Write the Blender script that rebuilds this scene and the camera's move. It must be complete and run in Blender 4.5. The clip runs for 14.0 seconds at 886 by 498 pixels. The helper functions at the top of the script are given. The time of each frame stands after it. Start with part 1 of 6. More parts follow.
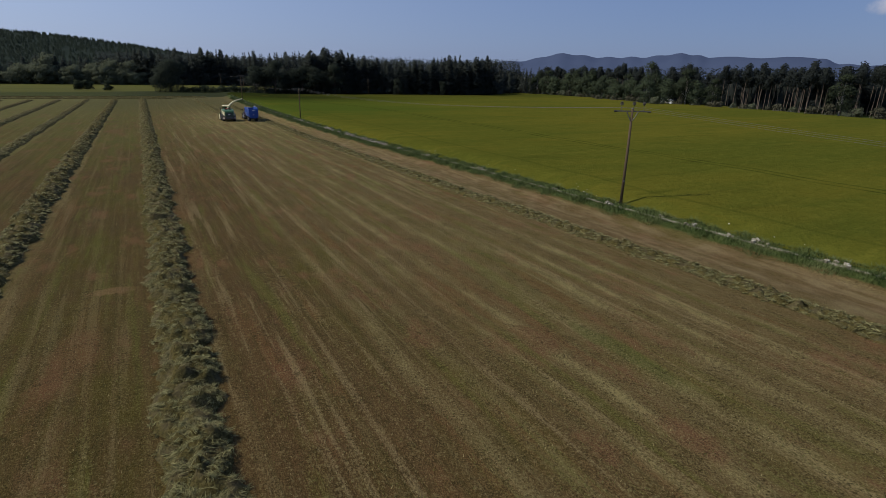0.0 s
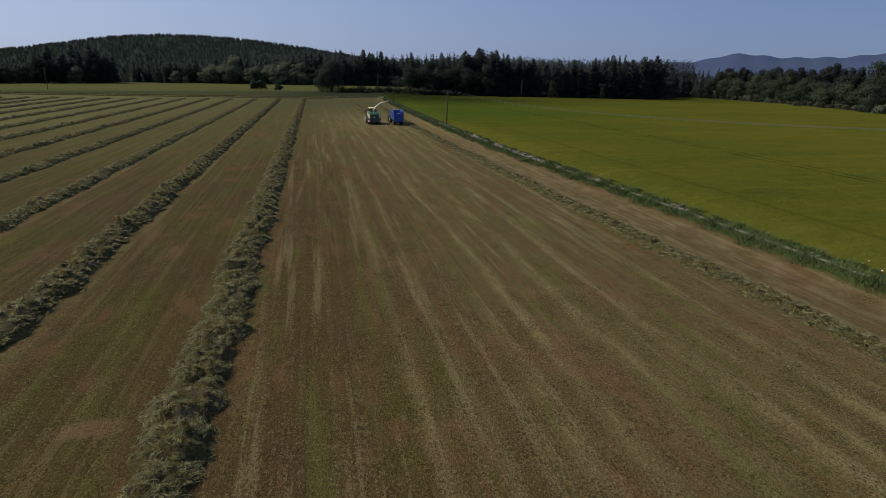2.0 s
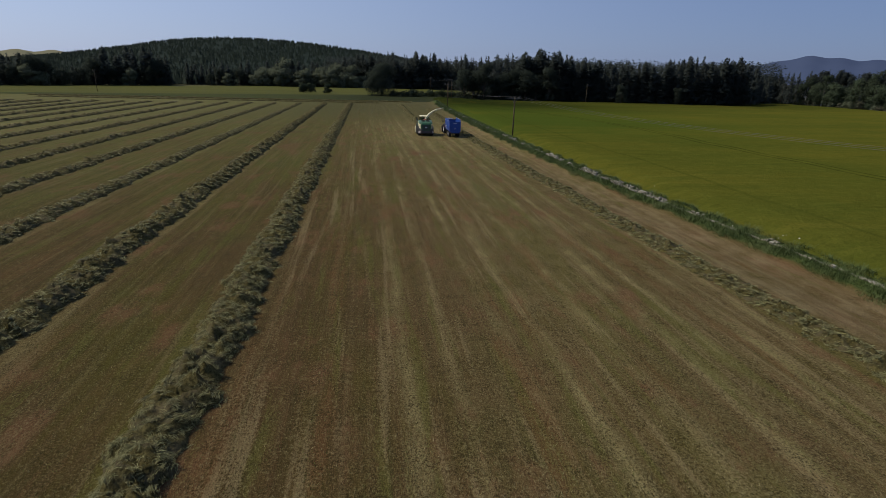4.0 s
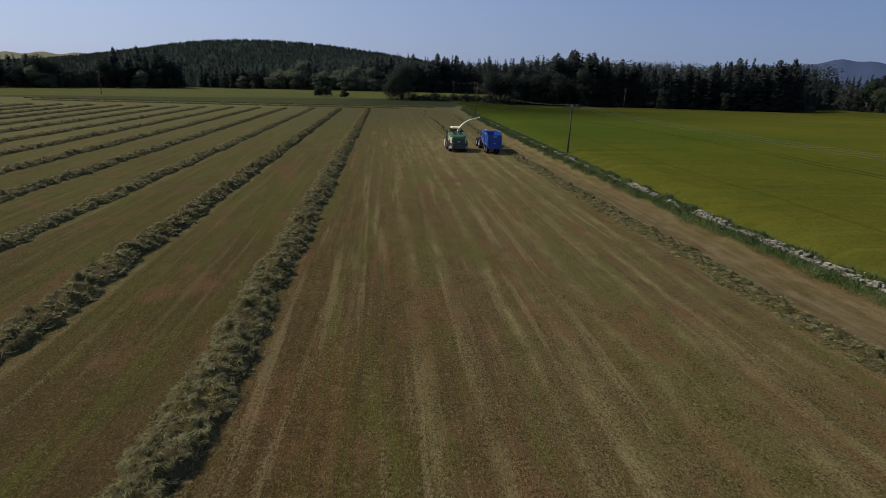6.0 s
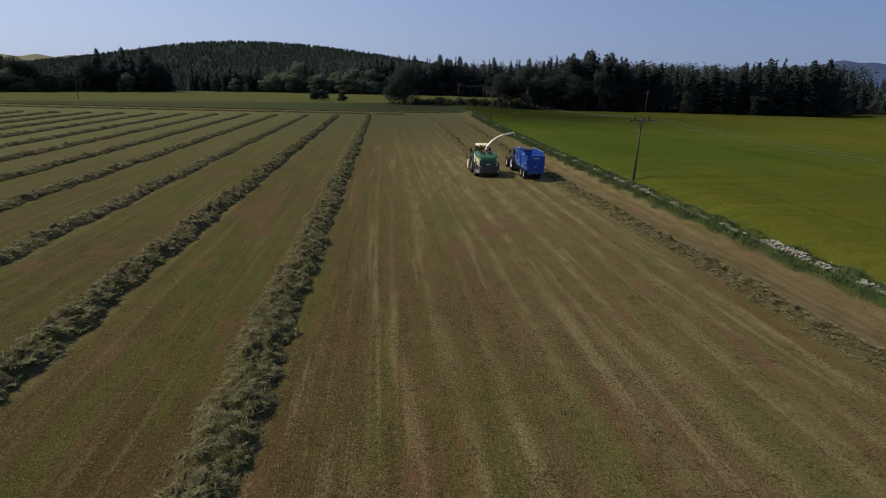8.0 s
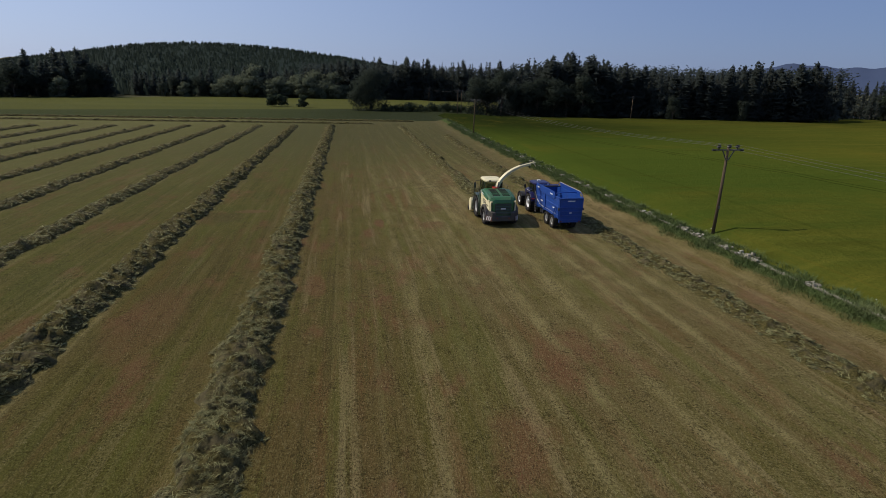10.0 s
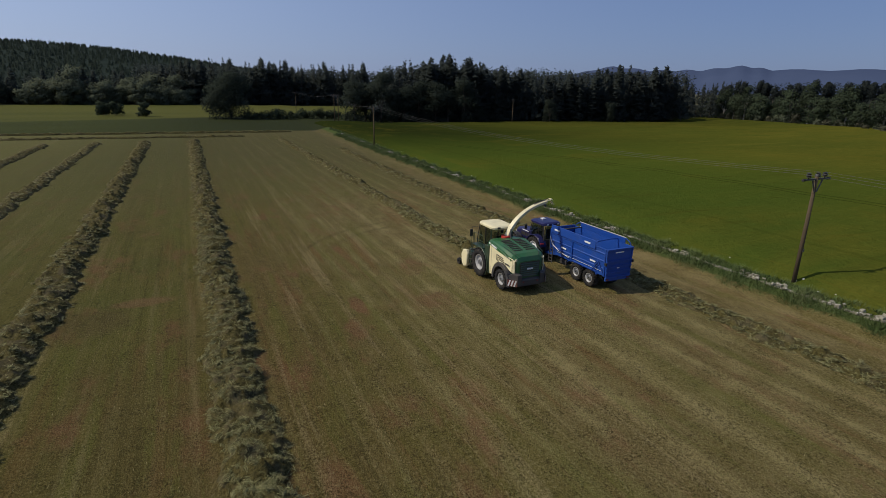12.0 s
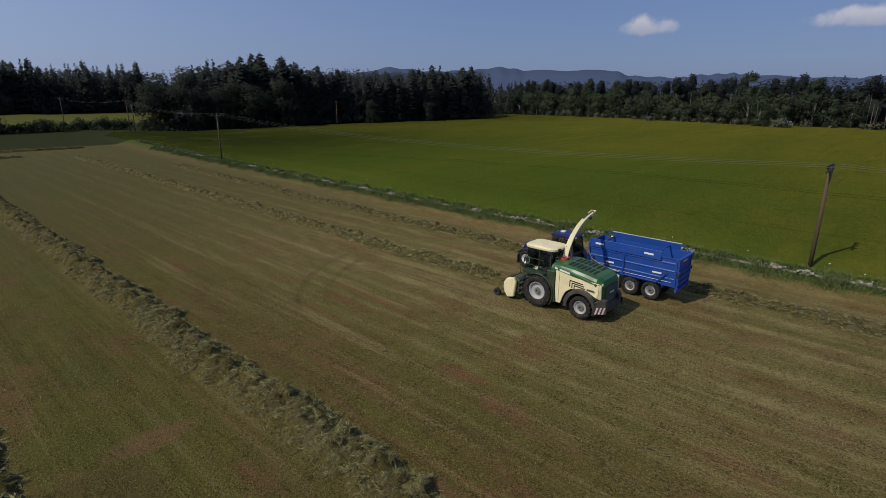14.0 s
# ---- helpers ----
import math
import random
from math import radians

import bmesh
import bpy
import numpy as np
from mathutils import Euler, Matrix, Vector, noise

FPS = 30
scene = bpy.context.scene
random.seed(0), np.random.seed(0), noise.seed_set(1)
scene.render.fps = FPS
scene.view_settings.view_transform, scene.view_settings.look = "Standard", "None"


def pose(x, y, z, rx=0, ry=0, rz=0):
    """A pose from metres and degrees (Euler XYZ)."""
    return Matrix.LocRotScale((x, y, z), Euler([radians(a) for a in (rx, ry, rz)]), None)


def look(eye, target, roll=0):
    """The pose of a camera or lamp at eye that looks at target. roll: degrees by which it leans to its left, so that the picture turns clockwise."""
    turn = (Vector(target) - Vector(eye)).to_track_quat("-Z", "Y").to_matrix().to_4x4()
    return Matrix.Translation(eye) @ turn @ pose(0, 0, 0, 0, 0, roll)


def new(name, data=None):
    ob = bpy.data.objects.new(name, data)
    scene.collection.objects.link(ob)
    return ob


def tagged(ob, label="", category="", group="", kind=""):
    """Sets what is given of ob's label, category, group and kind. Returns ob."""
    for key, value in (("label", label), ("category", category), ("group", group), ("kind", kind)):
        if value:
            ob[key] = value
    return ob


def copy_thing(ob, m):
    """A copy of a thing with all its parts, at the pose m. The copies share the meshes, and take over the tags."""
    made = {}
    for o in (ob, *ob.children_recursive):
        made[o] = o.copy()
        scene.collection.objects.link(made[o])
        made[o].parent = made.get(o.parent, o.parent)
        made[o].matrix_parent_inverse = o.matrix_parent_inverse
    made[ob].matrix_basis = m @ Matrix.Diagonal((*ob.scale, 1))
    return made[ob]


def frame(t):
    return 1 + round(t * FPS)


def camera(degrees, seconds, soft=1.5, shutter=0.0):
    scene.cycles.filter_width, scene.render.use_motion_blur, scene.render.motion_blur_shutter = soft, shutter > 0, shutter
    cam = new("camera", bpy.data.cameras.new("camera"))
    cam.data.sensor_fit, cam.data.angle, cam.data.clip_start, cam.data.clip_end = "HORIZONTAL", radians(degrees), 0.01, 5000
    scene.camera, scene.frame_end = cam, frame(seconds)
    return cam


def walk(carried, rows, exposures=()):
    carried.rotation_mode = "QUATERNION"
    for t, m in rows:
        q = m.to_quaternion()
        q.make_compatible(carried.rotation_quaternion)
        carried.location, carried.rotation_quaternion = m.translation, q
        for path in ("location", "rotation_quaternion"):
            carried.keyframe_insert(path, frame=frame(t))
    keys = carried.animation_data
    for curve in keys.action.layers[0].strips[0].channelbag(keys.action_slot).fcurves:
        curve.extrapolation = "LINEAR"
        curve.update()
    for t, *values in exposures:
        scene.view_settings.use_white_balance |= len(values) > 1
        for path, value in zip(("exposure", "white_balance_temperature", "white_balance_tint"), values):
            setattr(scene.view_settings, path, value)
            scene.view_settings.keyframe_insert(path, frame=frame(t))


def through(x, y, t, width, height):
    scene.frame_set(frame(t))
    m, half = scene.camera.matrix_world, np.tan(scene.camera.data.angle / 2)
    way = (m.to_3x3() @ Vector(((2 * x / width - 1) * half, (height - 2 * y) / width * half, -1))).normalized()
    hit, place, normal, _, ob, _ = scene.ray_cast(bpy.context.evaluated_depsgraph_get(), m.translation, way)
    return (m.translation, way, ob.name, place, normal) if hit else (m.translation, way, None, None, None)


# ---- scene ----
cam = camera(79.4, 14.0, soft=0.75)
METRES, EYE, TILT, LEAN, TURN = 139.77, 12.3, 0.0, 0.0, -29.1
ROWS = [
    (0.0, 0.0, 0.0, 0.0, 0.39, -18.09, -1.19),
    (0.5, -0.0024, 0.0259, -0.0004, 4.91, -18.15, -1.25),
    (1.0, -0.0072, 0.0557, -0.0006, 8.96, -18.2, -1.27),
    (1.5, -0.0138, 0.086, -0.0013, 12.39, -18.23, -1.28),
    (2.0, -0.0232, 0.1206, -0.0017, 15.93, -18.26, -1.33),
    (2.5, -0.0348, 0.1547, -0.0017, 18.06, -18.26, -1.32),
    (3.0, -0.0499, 0.1925, -0.0018, 19.33, -18.23, -1.35),
    (5.5, -0.1396, 0.3625, -0.0054, 22.9, -17.89, -1.52),
    (6.0, -0.1605, 0.3963, -0.0049, 23.12, -17.83, -1.55),
    (6.5, -0.1806, 0.4275, -0.0046, 23.15, -17.77, -1.56),
    (7.0, -0.2019, 0.4605, -0.0045, 23.11, -17.73, -1.52),
    (7.5, -0.2216, 0.4913, -0.0043, 23.14, -17.69, -1.46),
    (10.0, -0.3186, 0.6549, 0.001, 19.21, -17.31, -1.4),
    (10.5, -0.3386, 0.6833, 0.0022, 17.09, -17.21, -1.4),
    (11.0, -0.3627, 0.7091, 0.0032, 12.74, -17.06, -1.31),
    (11.5, -0.3883, 0.7291, 0.0041, 7.64, -16.92, -1.2),
    (12.0, -0.4182, 0.7478, 0.0046, 3.89, -16.8, -1.08),
    (12.5, -0.4477, 0.7633, 0.0048, -0.12, -16.73, -0.99),
    (13.0, -0.4782, 0.7789, 0.0048, -4.75, -16.62, -0.81),
    (13.5, -0.5037, 0.7941, 0.0049, -11.25, -16.51, -0.54),
    (14.0, -0.5278, 0.8116, 0.0045, -18.56, -16.47, -0.29),
]
walk(cam, [(t, pose(0, 0, EYE, TILT, LEAN, TURN) @ pose(METRES * x, METRES * y, METRES * z, 90 + pitch, roll, yaw)) for t, x, y, z, yaw, pitch, roll in ROWS],
     [(0.0, -0.18), (2.0, -0.24), (3.0, -0.25), (5.5, -0.23), (6.5, -0.22), (7.5, -0.13), (10.0, -0.18), (11.0, -0.19), (12.5, -0.27), (14.0, -0.26)])


# ---- world, sun, exposure ----
SUN_ELEVATION, SUN_AZIMUTH = 46.0, -72.0        # degrees; azimuth clockwise from +y
world = bpy.data.worlds.new("world")
scene.world = world
world.use_nodes = True
wt = world.node_tree
sky = wt.nodes.new("ShaderNodeTexSky")
sky.sky_type, sky.sun_disc = "NISHITA", False
sky.sun_elevation, sky.sun_rotation = radians(SUN_ELEVATION), radians(SUN_AZIMUTH)
sky.air_density, sky.dust_density, sky.ozone_density = 1.0, 1.0, 2.4
wt.nodes["Background"].inputs["Strength"].default_value = 0.081
tint = wt.nodes.new("ShaderNodeVectorMath")
tint.operation = "MULTIPLY"
tint.inputs[1].default_value = (0.92, 0.94, 1.10)
wt.links.new(sky.outputs[0], tint.inputs[0])


def cloud_mask(az, el, width, height, grain):
    """A small cumulus in the sky round a direction (degrees): soft top, flatter foot."""
    d = Vector((math.sin(radians(az)) * math.cos(radians(el)), math.cos(radians(az)) * math.cos(radians(el)), math.sin(radians(el))))
    side = Vector((math.cos(radians(az)), -math.sin(radians(az)), 0))
    up = side.cross(d)

    def node(kind, op, a, b):
        n = wt.nodes.new(kind)
        n.operation = op
        for k, v in enumerate((a, b)):
            if isinstance(v, bpy.types.NodeSocket):
                wt.links.new(v, n.inputs[k])
            else:
                n.inputs[k].default_value = v
        return n.outputs["Value"]

    ray = wt.nodes.new("ShaderNodeTexCoord").outputs["Generated"]
    u = node("ShaderNodeMath", "DIVIDE", node("ShaderNodeVectorMath", "DOT_PRODUCT", ray, side), math.tan(radians(width / 2)))
    v = node("ShaderNodeMath", "DIVIDE", node("ShaderNodeMath", "SUBTRACT", node("ShaderNodeVectorMath", "DOT_PRODUCT", ray, up), 0.0), math.tan(radians(height / 2)))
    ahead = node("ShaderNodeMath", "GREATER_THAN", node("ShaderNodeVectorMath", "DOT_PRODUCT", ray, d), 0.5)
    low = node("ShaderNodeMath", "MULTIPLY", node("ShaderNodeMath", "MINIMUM", v, 0.0), 1.8)
    v2 = node("ShaderNodeMath", "ADD", node("ShaderNodeMath", "MAXIMUM", v, 0.0), low)
    r2 = node("ShaderNodeMath", "ADD", node("ShaderNodeMath", "MULTIPLY", u, u), node("ShaderNodeMath", "MULTIPLY", v2, v2))
    ns = wt.nodes.new("ShaderNodeTexNoise")
    wt.links.new(ray, ns.inputs["Vector"])
    ns.inputs["Scale"].default_value, ns.inputs["Detail"].default_value, ns.inputs["Roughness"].default_value = grain, 5.0, 0.5
    f = node("ShaderNodeMath", "SUBTRACT", node("ShaderNodeMath", "MULTIPLY", ns.outputs["Fac"], 1.9), r2)
    mr = wt.nodes.new("ShaderNodeMapRange")
    mr.interpolation_type = "SMOOTHSTEP"
    wt.links.new(f, mr.inputs[0])
    mr.inputs[1].default_value, mr.inputs[2].default_value = 0.10, 0.95
    return node("ShaderNodeMath", "MULTIPLY", mr.outputs[0], ahead), v


# thin summer haze evens out the blue, brighter towards the sun
glow = wt.nodes.new("ShaderNodeVectorMath")
glow.operation = "DOT_PRODUCT"
wt.links.new(wt.nodes.new("ShaderNodeTexCoord").outputs["Generated"], glow.inputs[0])
glow.inputs[1].default_value = (math.sin(radians(SUN_AZIMUTH)), math.cos(radians(SUN_AZIMUTH)), 0)
much = wt.nodes.new("ShaderNodeMapRange")
wt.links.new(glow.outputs["Value"], much.inputs[0])
much.inputs[1].default_value, much.inputs[2].default_value, much.inputs[3].default_value, much.inputs[4].default_value = -0.7, 0.9, 0.0, 1.0
haze = wt.nodes.new("ShaderNodeMix")
haze.data_type = "RGBA"
bright = wt.nodes.new("ShaderNodeMath")
bright.operation = "POWER"
wt.links.new(much.outputs[0], bright.inputs[0])
bright.inputs[1].default_value = 1.4
wt.links.new(bright.outputs[0], haze.inputs[0])
haze.inputs[6].default_value, haze.inputs[7].default_value = (1.9, 3.0, 6.2, 1), (7.5, 9.2, 13.3, 1)
even = wt.nodes.new("ShaderNodeMix")
even.data_type = "RGBA"
even.inputs[0].default_value = 0.62
wt.links.new(tint.outputs[0], even.inputs[6])
wt.links.new(haze.outputs[2], even.inputs[7])
air = even.outputs[2]
for az, el, wide, high, grain, much in ((67.0, 5.75, 6.8, 2.7, 34, 0.72), (84.0, 5.7, 10.5, 2.5, 34, 0.72), (60.0, 9.6, 26.0, 2.2, 16, 0.22), (-8.0, 12.5, 30.0, 2.0, 14, 0.12)):
    mx = wt.nodes.new("ShaderNodeMix")
    mx.data_type = "RGBA"
    fac = wt.nodes.new("ShaderNodeMath")
    fac.operation = "MULTIPLY"
    mask, rise = cloud_mask(az, el, wide, high, grain)
    wt.links.new(mask, fac.inputs[0])
    fac.inputs[1].default_value = much
    wt.links.new(fac.outputs[0], mx.inputs[0])
    wt.links.new(air, mx.inputs[6])
    lit = wt.nodes.new("ShaderNodeMapRange")
    wt.links.new(rise, lit.inputs[0])
    lit.inputs[1].default_value, lit.inputs[2].default_value = -0.7, 0.5
    body = wt.nodes.new("ShaderNodeMix")
    body.data_type = "RGBA"
    wt.links.new(lit.outputs[0], body.inputs[0])
    body.inputs[6].default_value, body.inputs[7].default_value = (3.9, 4.4, 6.0, 1), (8.3, 8.1, 8.8, 1)
    wt.links.new(body.outputs[2], mx.inputs[7])
    air = mx.outputs[2]
wt.links.new(air, wt.nodes["Background"].inputs["Color"])
sun = new("sun", bpy.data.lights.new("sun", "SUN"))
sun.data.energy, sun.data.angle, sun.data.color = 3.8, radians(0.6), (1.0, 0.90, 0.76)
se, sa = radians(SUN_ELEVATION), radians(SUN_AZIMUTH)
sun.matrix_basis = look((0, 0, 60), Vector((0, 0, 60)) - Vector((math.sin(sa) * math.cos(se), math.cos(sa) * math.cos(se), math.sin(se))))


# ---- materials ----
class Nodes:
    """A small builder of node materials."""

    def __init__(self, name):
        self.m = bpy.data.materials.new(name)
        self.m.use_nodes = True
        self.t = self.m.node_tree
        self.b = self.t.nodes["Principled BSDF"]

    def put(self, socket, v):
        if isinstance(v, bpy.types.NodeSocket):
            self.t.links.new(v, socket)
        else:
            socket.default_value = v

    def pos(self):
        return self.t.nodes.new("ShaderNodeNewGeometry").outputs["Position"]

    def local(self):
        return self.t.nodes.new("ShaderNodeTexCoord").outputs["Object"]

    def island(self):
        return self.t.nodes.new("ShaderNodeNewGeometry").outputs["Random Per Island"]

    def rand(self):
        return self.t.nodes.new("ShaderNodeObjectInfo").outputs["Random"]

    def xyz(self, v):
        n = self.t.nodes.new("ShaderNodeSeparateXYZ")
        self.put(n.inputs[0], v)
        return n.outputs

    def scale(self, v, s):
        n = self.t.nodes.new("ShaderNodeVectorMath")
        n.operation = "MULTIPLY"
        self.put(n.inputs[0], v)
        n.inputs[1].default_value = s
        return n.outputs[0]

    def noise(self, v, s, detail=3.0, rough=0.55):
        n = self.t.nodes.new("ShaderNodeTexNoise")
        self.put(n.inputs["Vector"], v)
        n.inputs["Scale"].default_value, n.inputs["Detail"].default_value, n.inputs["Roughness"].default_value = s, detail, rough
        return n.outputs["Fac"]

    def op(self, kind, a, b=0.5, c=0.5):
        n = self.t.nodes.new("ShaderNodeMath")
        n.operation = kind
        for k, v in enumerate((a, b, c)):
            self.put(n.inputs[k], v)
        return n.outputs[0]

    def ramp(self, f, stops, mode="LINEAR"):
        n = self.t.nodes.new("ShaderNodeValToRGB")
        n.color_ramp.interpolation = mode
        el = n.color_ramp.elements
        while len(el) < len(stops):
            el.new(0.5)
        for e, (p, c) in zip(el, stops):
            e.position = p
            e.color = (c, c, c, 1) if isinstance(c, (int, float)) else (*c, 1)
        self.put(n.inputs[0], f)
        return n.outputs[0]

    def step(self, f, lo, hi):
        n = self.t.nodes.new("ShaderNodeMapRange")
        n.interpolation_type = "SMOOTHSTEP"
        self.put(n.inputs[0], f)
        self.put(n.inputs[1], lo)
        self.put(n.inputs[2], hi)
        return n.outputs[0]

    def mix(self, f, a, b, kind="MIX"):
        n = self.t.nodes.new("ShaderNodeMix")
        n.data_type, n.blend_type = "RGBA", kind
        self.put(n.inputs[0], f)
        self.put(n.inputs[6], a if not isinstance(a, tuple) else (*a, 1))
        self.put(n.inputs[7], b if not isinstance(b, tuple) else (*b, 1))
        return n.outputs[2]

    def done(self, colour, rough=0.6, metal=0.0, bump=None, strength=0.3, distance=0.02, spec=0.5, coat=0.0):
        self.put(self.b.inputs["Base Color"], colour if not isinstance(colour, tuple) else (*colour, 1))
        self.put(self.b.inputs["Roughness"], rough)
        self.b.inputs["Metallic"].default_value = metal
        self.b.inputs["Specular IOR Level"].default_value = spec
        self.b.inputs["Coat Weight"].default_value = coat
        self.b.inputs["Coat Roughness"].default_value = 0.15
        if bump is not None:
            n = self.t.nodes.new("ShaderNodeBump")
            n.inputs["Strength"].default_value, n.inputs["Distance"].default_value = strength, distance
            self.put(n.inputs["Height"], bump)
            self.t.links.new(n.outputs[0], self.b.inputs["Normal"])
        return self.m


def paint(name, colour, rough=0.35, metal=0.0, dirt=0.25, dust=(0.16, 0.13, 0.08), coat=0.3, grain=6.0):
    """Machine paint: base colour, large and small unevenness, a film of field dust."""
    n = Nodes(name)
    p = n.local()
    f = n.op("MULTIPLY", n.step(n.noise(p, 1.3, 4), 0.42, 0.75), dirt)
    fine = n.op("MULTIPLY", n.noise(p, grain * 6, 2), 0.12)
    c = n.mix(n.op("ADD", f, fine), colour, dust)
    r = n.op("MULTIPLY_ADD", f, 0.6, rough)
    return n.done(c, r, metal, coat=coat)


def foliage(name, dark, light, tree=0.5, spec=0.12, through=0.0):
    """Leaves: varies from leaf clump to leaf clump and from tree to tree."""
    n = Nodes(name)
    c = n.mix(n.island(), dark, light)
    c = n.mix(n.op("MULTIPLY", n.step(n.noise(n.local(), 0.55, 3), 0.4, 0.65), 0.35), c, light)
    c = n.mix(n.op("MULTIPLY", n.rand(), tree), c, tuple(0.7 * a for a in dark))
    m = n.done(c, 0.8, spec=spec)
    if through > 0:
        t = n.t.nodes.new("ShaderNodeBsdfTranslucent")
        n.t.links.new(c, t.inputs[0])
        s = n.t.nodes.new("ShaderNodeMixShader")
        s.inputs[0].default_value = through
        out = n.t.nodes["Material Output"]
        n.t.links.new(n.b.outputs[0], s.inputs[1])
        n.t.links.new(t.outputs[0], s.inputs[2])
        n.t.links.new(s.outputs[0], out.inputs[0])
    return m


def rake_x(y):
    """The gentle curve along which the field was raked."""
    return 35.2 + 0.00022 * (y - 150.0) ** 2


def wall_x(y):
    """The line of the verge: the raking curve, set back at its southern end."""
    return rake_x(y) + 1.4 * (1 - sm(y, 58.0, 102.0))


def ground_material():
    n = Nodes("ground")
    p = n.pos()
    x, y, _ = n.xyz(p)
    wob = n.op("MULTIPLY", n.op("SUBTRACT", n.noise(n.scale(p, (0.5, 0.09, 0)), 1.0, 4), 0.5), 0.8)
    xs = n.op("ADD", x, wob)
    big = n.noise(n.scale(p, (0.13, 0.05, 0)), 1.0, 4)
    mid = n.noise(n.scale(p, (0.9, 0.35, 0)), 1.0, 5, 0.65)
    drill = n.noise(n.scale(p, (1.9, 0.012, 0)), 1.0, 3, 0.6)
    tuft = n.noise(n.scale(p, (9.5, 7.0, 0)), 1.0, 5, 0.66)
    speck = n.noise(n.scale(p, (19, 14, 0)), 1.0, 3, 0.75)
    clod = n.noise(n.scale(p, (3.3, 2.5, 0)), 1.0, 4, 0.7)
    patchy = n.step(n.noise(n.scale(p, (1.1, 0.7, 0)), 1.0, 4, 0.6), 0.40, 0.62)
    green, brown, straw, red = (0.086, 0.069, 0.012), (0.103, 0.058, 0.023), (0.256, 0.210, 0.089), (0.152, 0.076, 0.037)
    # how brown: broad patches, the drill lines, and the lane
    lanes = n.ramp(n.op("DIVIDE", xs, 32.0), [(0.0, 0.7), (0.06, 0.95), (0.13, 0.75), (0.20, 0.62), (0.27, 0.45), (0.31, 0.35), (0.375, 0.85), (0.41, 0.5), (0.45, 0.6), (0.515, 0.85),
                                             (0.56, 0.55), (0.60, 0.12), (0.64, 0.15), (0.67, 0.7), (0.72, 0.6), (0.78, 0.55), (0.84, 0.5), (0.9, 0.65), (1.0, 0.8)])
    lane = n.op("DIVIDE", n.op("FLOORED_MODULO", n.op("SUBTRACT", xs, 0.6), 9.45), 9.45)
    left = n.op("SUBTRACT", 1.0, n.step(xs, -1.2, 0.4))
    lane_b = n.ramp(lane, [(0.0, 0.6), (0.13, 0.8), (0.22, 0.45), (0.36, 0.35), (0.46, 0.2), (0.62, 0.28), (0.78, 0.5), (0.9, 0.7), (1.0, 0.6)])
    b = n.mix(left, lanes, lane_b)
    b = n.op("ADD", n.op("MULTIPLY", b, 0.42), n.op("ADD", n.op("MULTIPLY", n.step(big, 0.33, 0.67), 0.45), n.op("ADD", n.op("MULTIPLY", n.step(mid, 0.3, 0.7), 0.22), n.op("MULTIPLY", n.step(drill, 0.3, 0.7), 0.22))))
    # farther western lanes greener, and lightened for sheen at grazing view
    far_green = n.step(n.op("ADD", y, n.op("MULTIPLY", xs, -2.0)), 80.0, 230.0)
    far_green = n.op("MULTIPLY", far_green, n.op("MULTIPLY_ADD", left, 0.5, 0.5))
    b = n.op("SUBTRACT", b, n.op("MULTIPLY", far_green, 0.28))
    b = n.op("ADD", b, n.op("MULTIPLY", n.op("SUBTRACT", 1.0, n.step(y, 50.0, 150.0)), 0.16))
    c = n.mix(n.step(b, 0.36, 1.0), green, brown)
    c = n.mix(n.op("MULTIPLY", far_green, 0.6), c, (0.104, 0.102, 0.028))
    # broad greener and barer places
    place = n.noise(n.scale(p, (0.11, 0.06, 0)), 1.0, 4, 0.55)
    c = n.mix(n.op("MULTIPLY", n.step(place, 0.52, 0.66), n.op("MULTIPLY_ADD", left, 0.35, 0.35)), c, (0.068, 0.072, 0.014))
    c = n.mix(n.op("MULTIPLY", n.op("SUBTRACT", 1.0, n.step(place, 0.36, 0.50)), 0.55), c, (0.080, 0.045, 0.018))
    # darker brown towards the south
    c = n.mix(n.op("MULTIPLY", n.op("SUBTRACT", 1.0, n.step(y, 70.0, 125.0)), 0.26), c, (0.046, 0.034, 0.013))
    # the sward recovers to the north
    c = n.mix(n.op("MULTIPLY", n.step(n.op("ADD", y, n.op("MULTIPLY", place, 40.0)), 92.0, 140.0), 0.36), c, (0.108, 0.098, 0.027))
    # long mowing streaks
    streak = n.noise(n.scale(p, (3.4, 0.05, 0)), 1.0, 3, 0.65)
    c = n.mix(n.op("MULTIPLY", n.op("SUBTRACT", 1.0, n.step(streak, 0.30, 0.52)), 0.42), c, (0.036, 0.032, 0.009))
    c = n.mix(n.op("MULTIPLY", n.step(streak, 0.54, 0.72), 0.25), c, (0.15, 0.125, 0.052))
    # pale lines of broken straw
    stops = [(0.0, 0.15)]
    for at, wide, much in ((1.95, 0.22, 0.32), (5.5, 0.14, 0.30), (8.95, 0.33, 0.7), (11.0, 0.24, 0.6), (13.75, 0.26, 0.62), (15.65, 0.34, 0.9), (18.7, 0.36, 0.85), (21.8, 0.34, 0.8), (23.6, 0.26, 0.8), (25.9, 0.36, 0.75), (28.1, 0.3, 0.6)):
        stops += [((at - wide * 1.9) / 32, 0.0), (at / 32, much), ((at + wide * 1.9) / 32, 0.0)]
    first = n.ramp(n.op("DIVIDE", xs, 32.0), [q for q in stops if q[0] < 0.45])
    second = n.ramp(n.op("DIVIDE", xs, 32.0), [(0.45, 0.0)] + [q for q in stops if q[0] >= 0.45])
    lines = n.op("MAXIMUM", first, second)
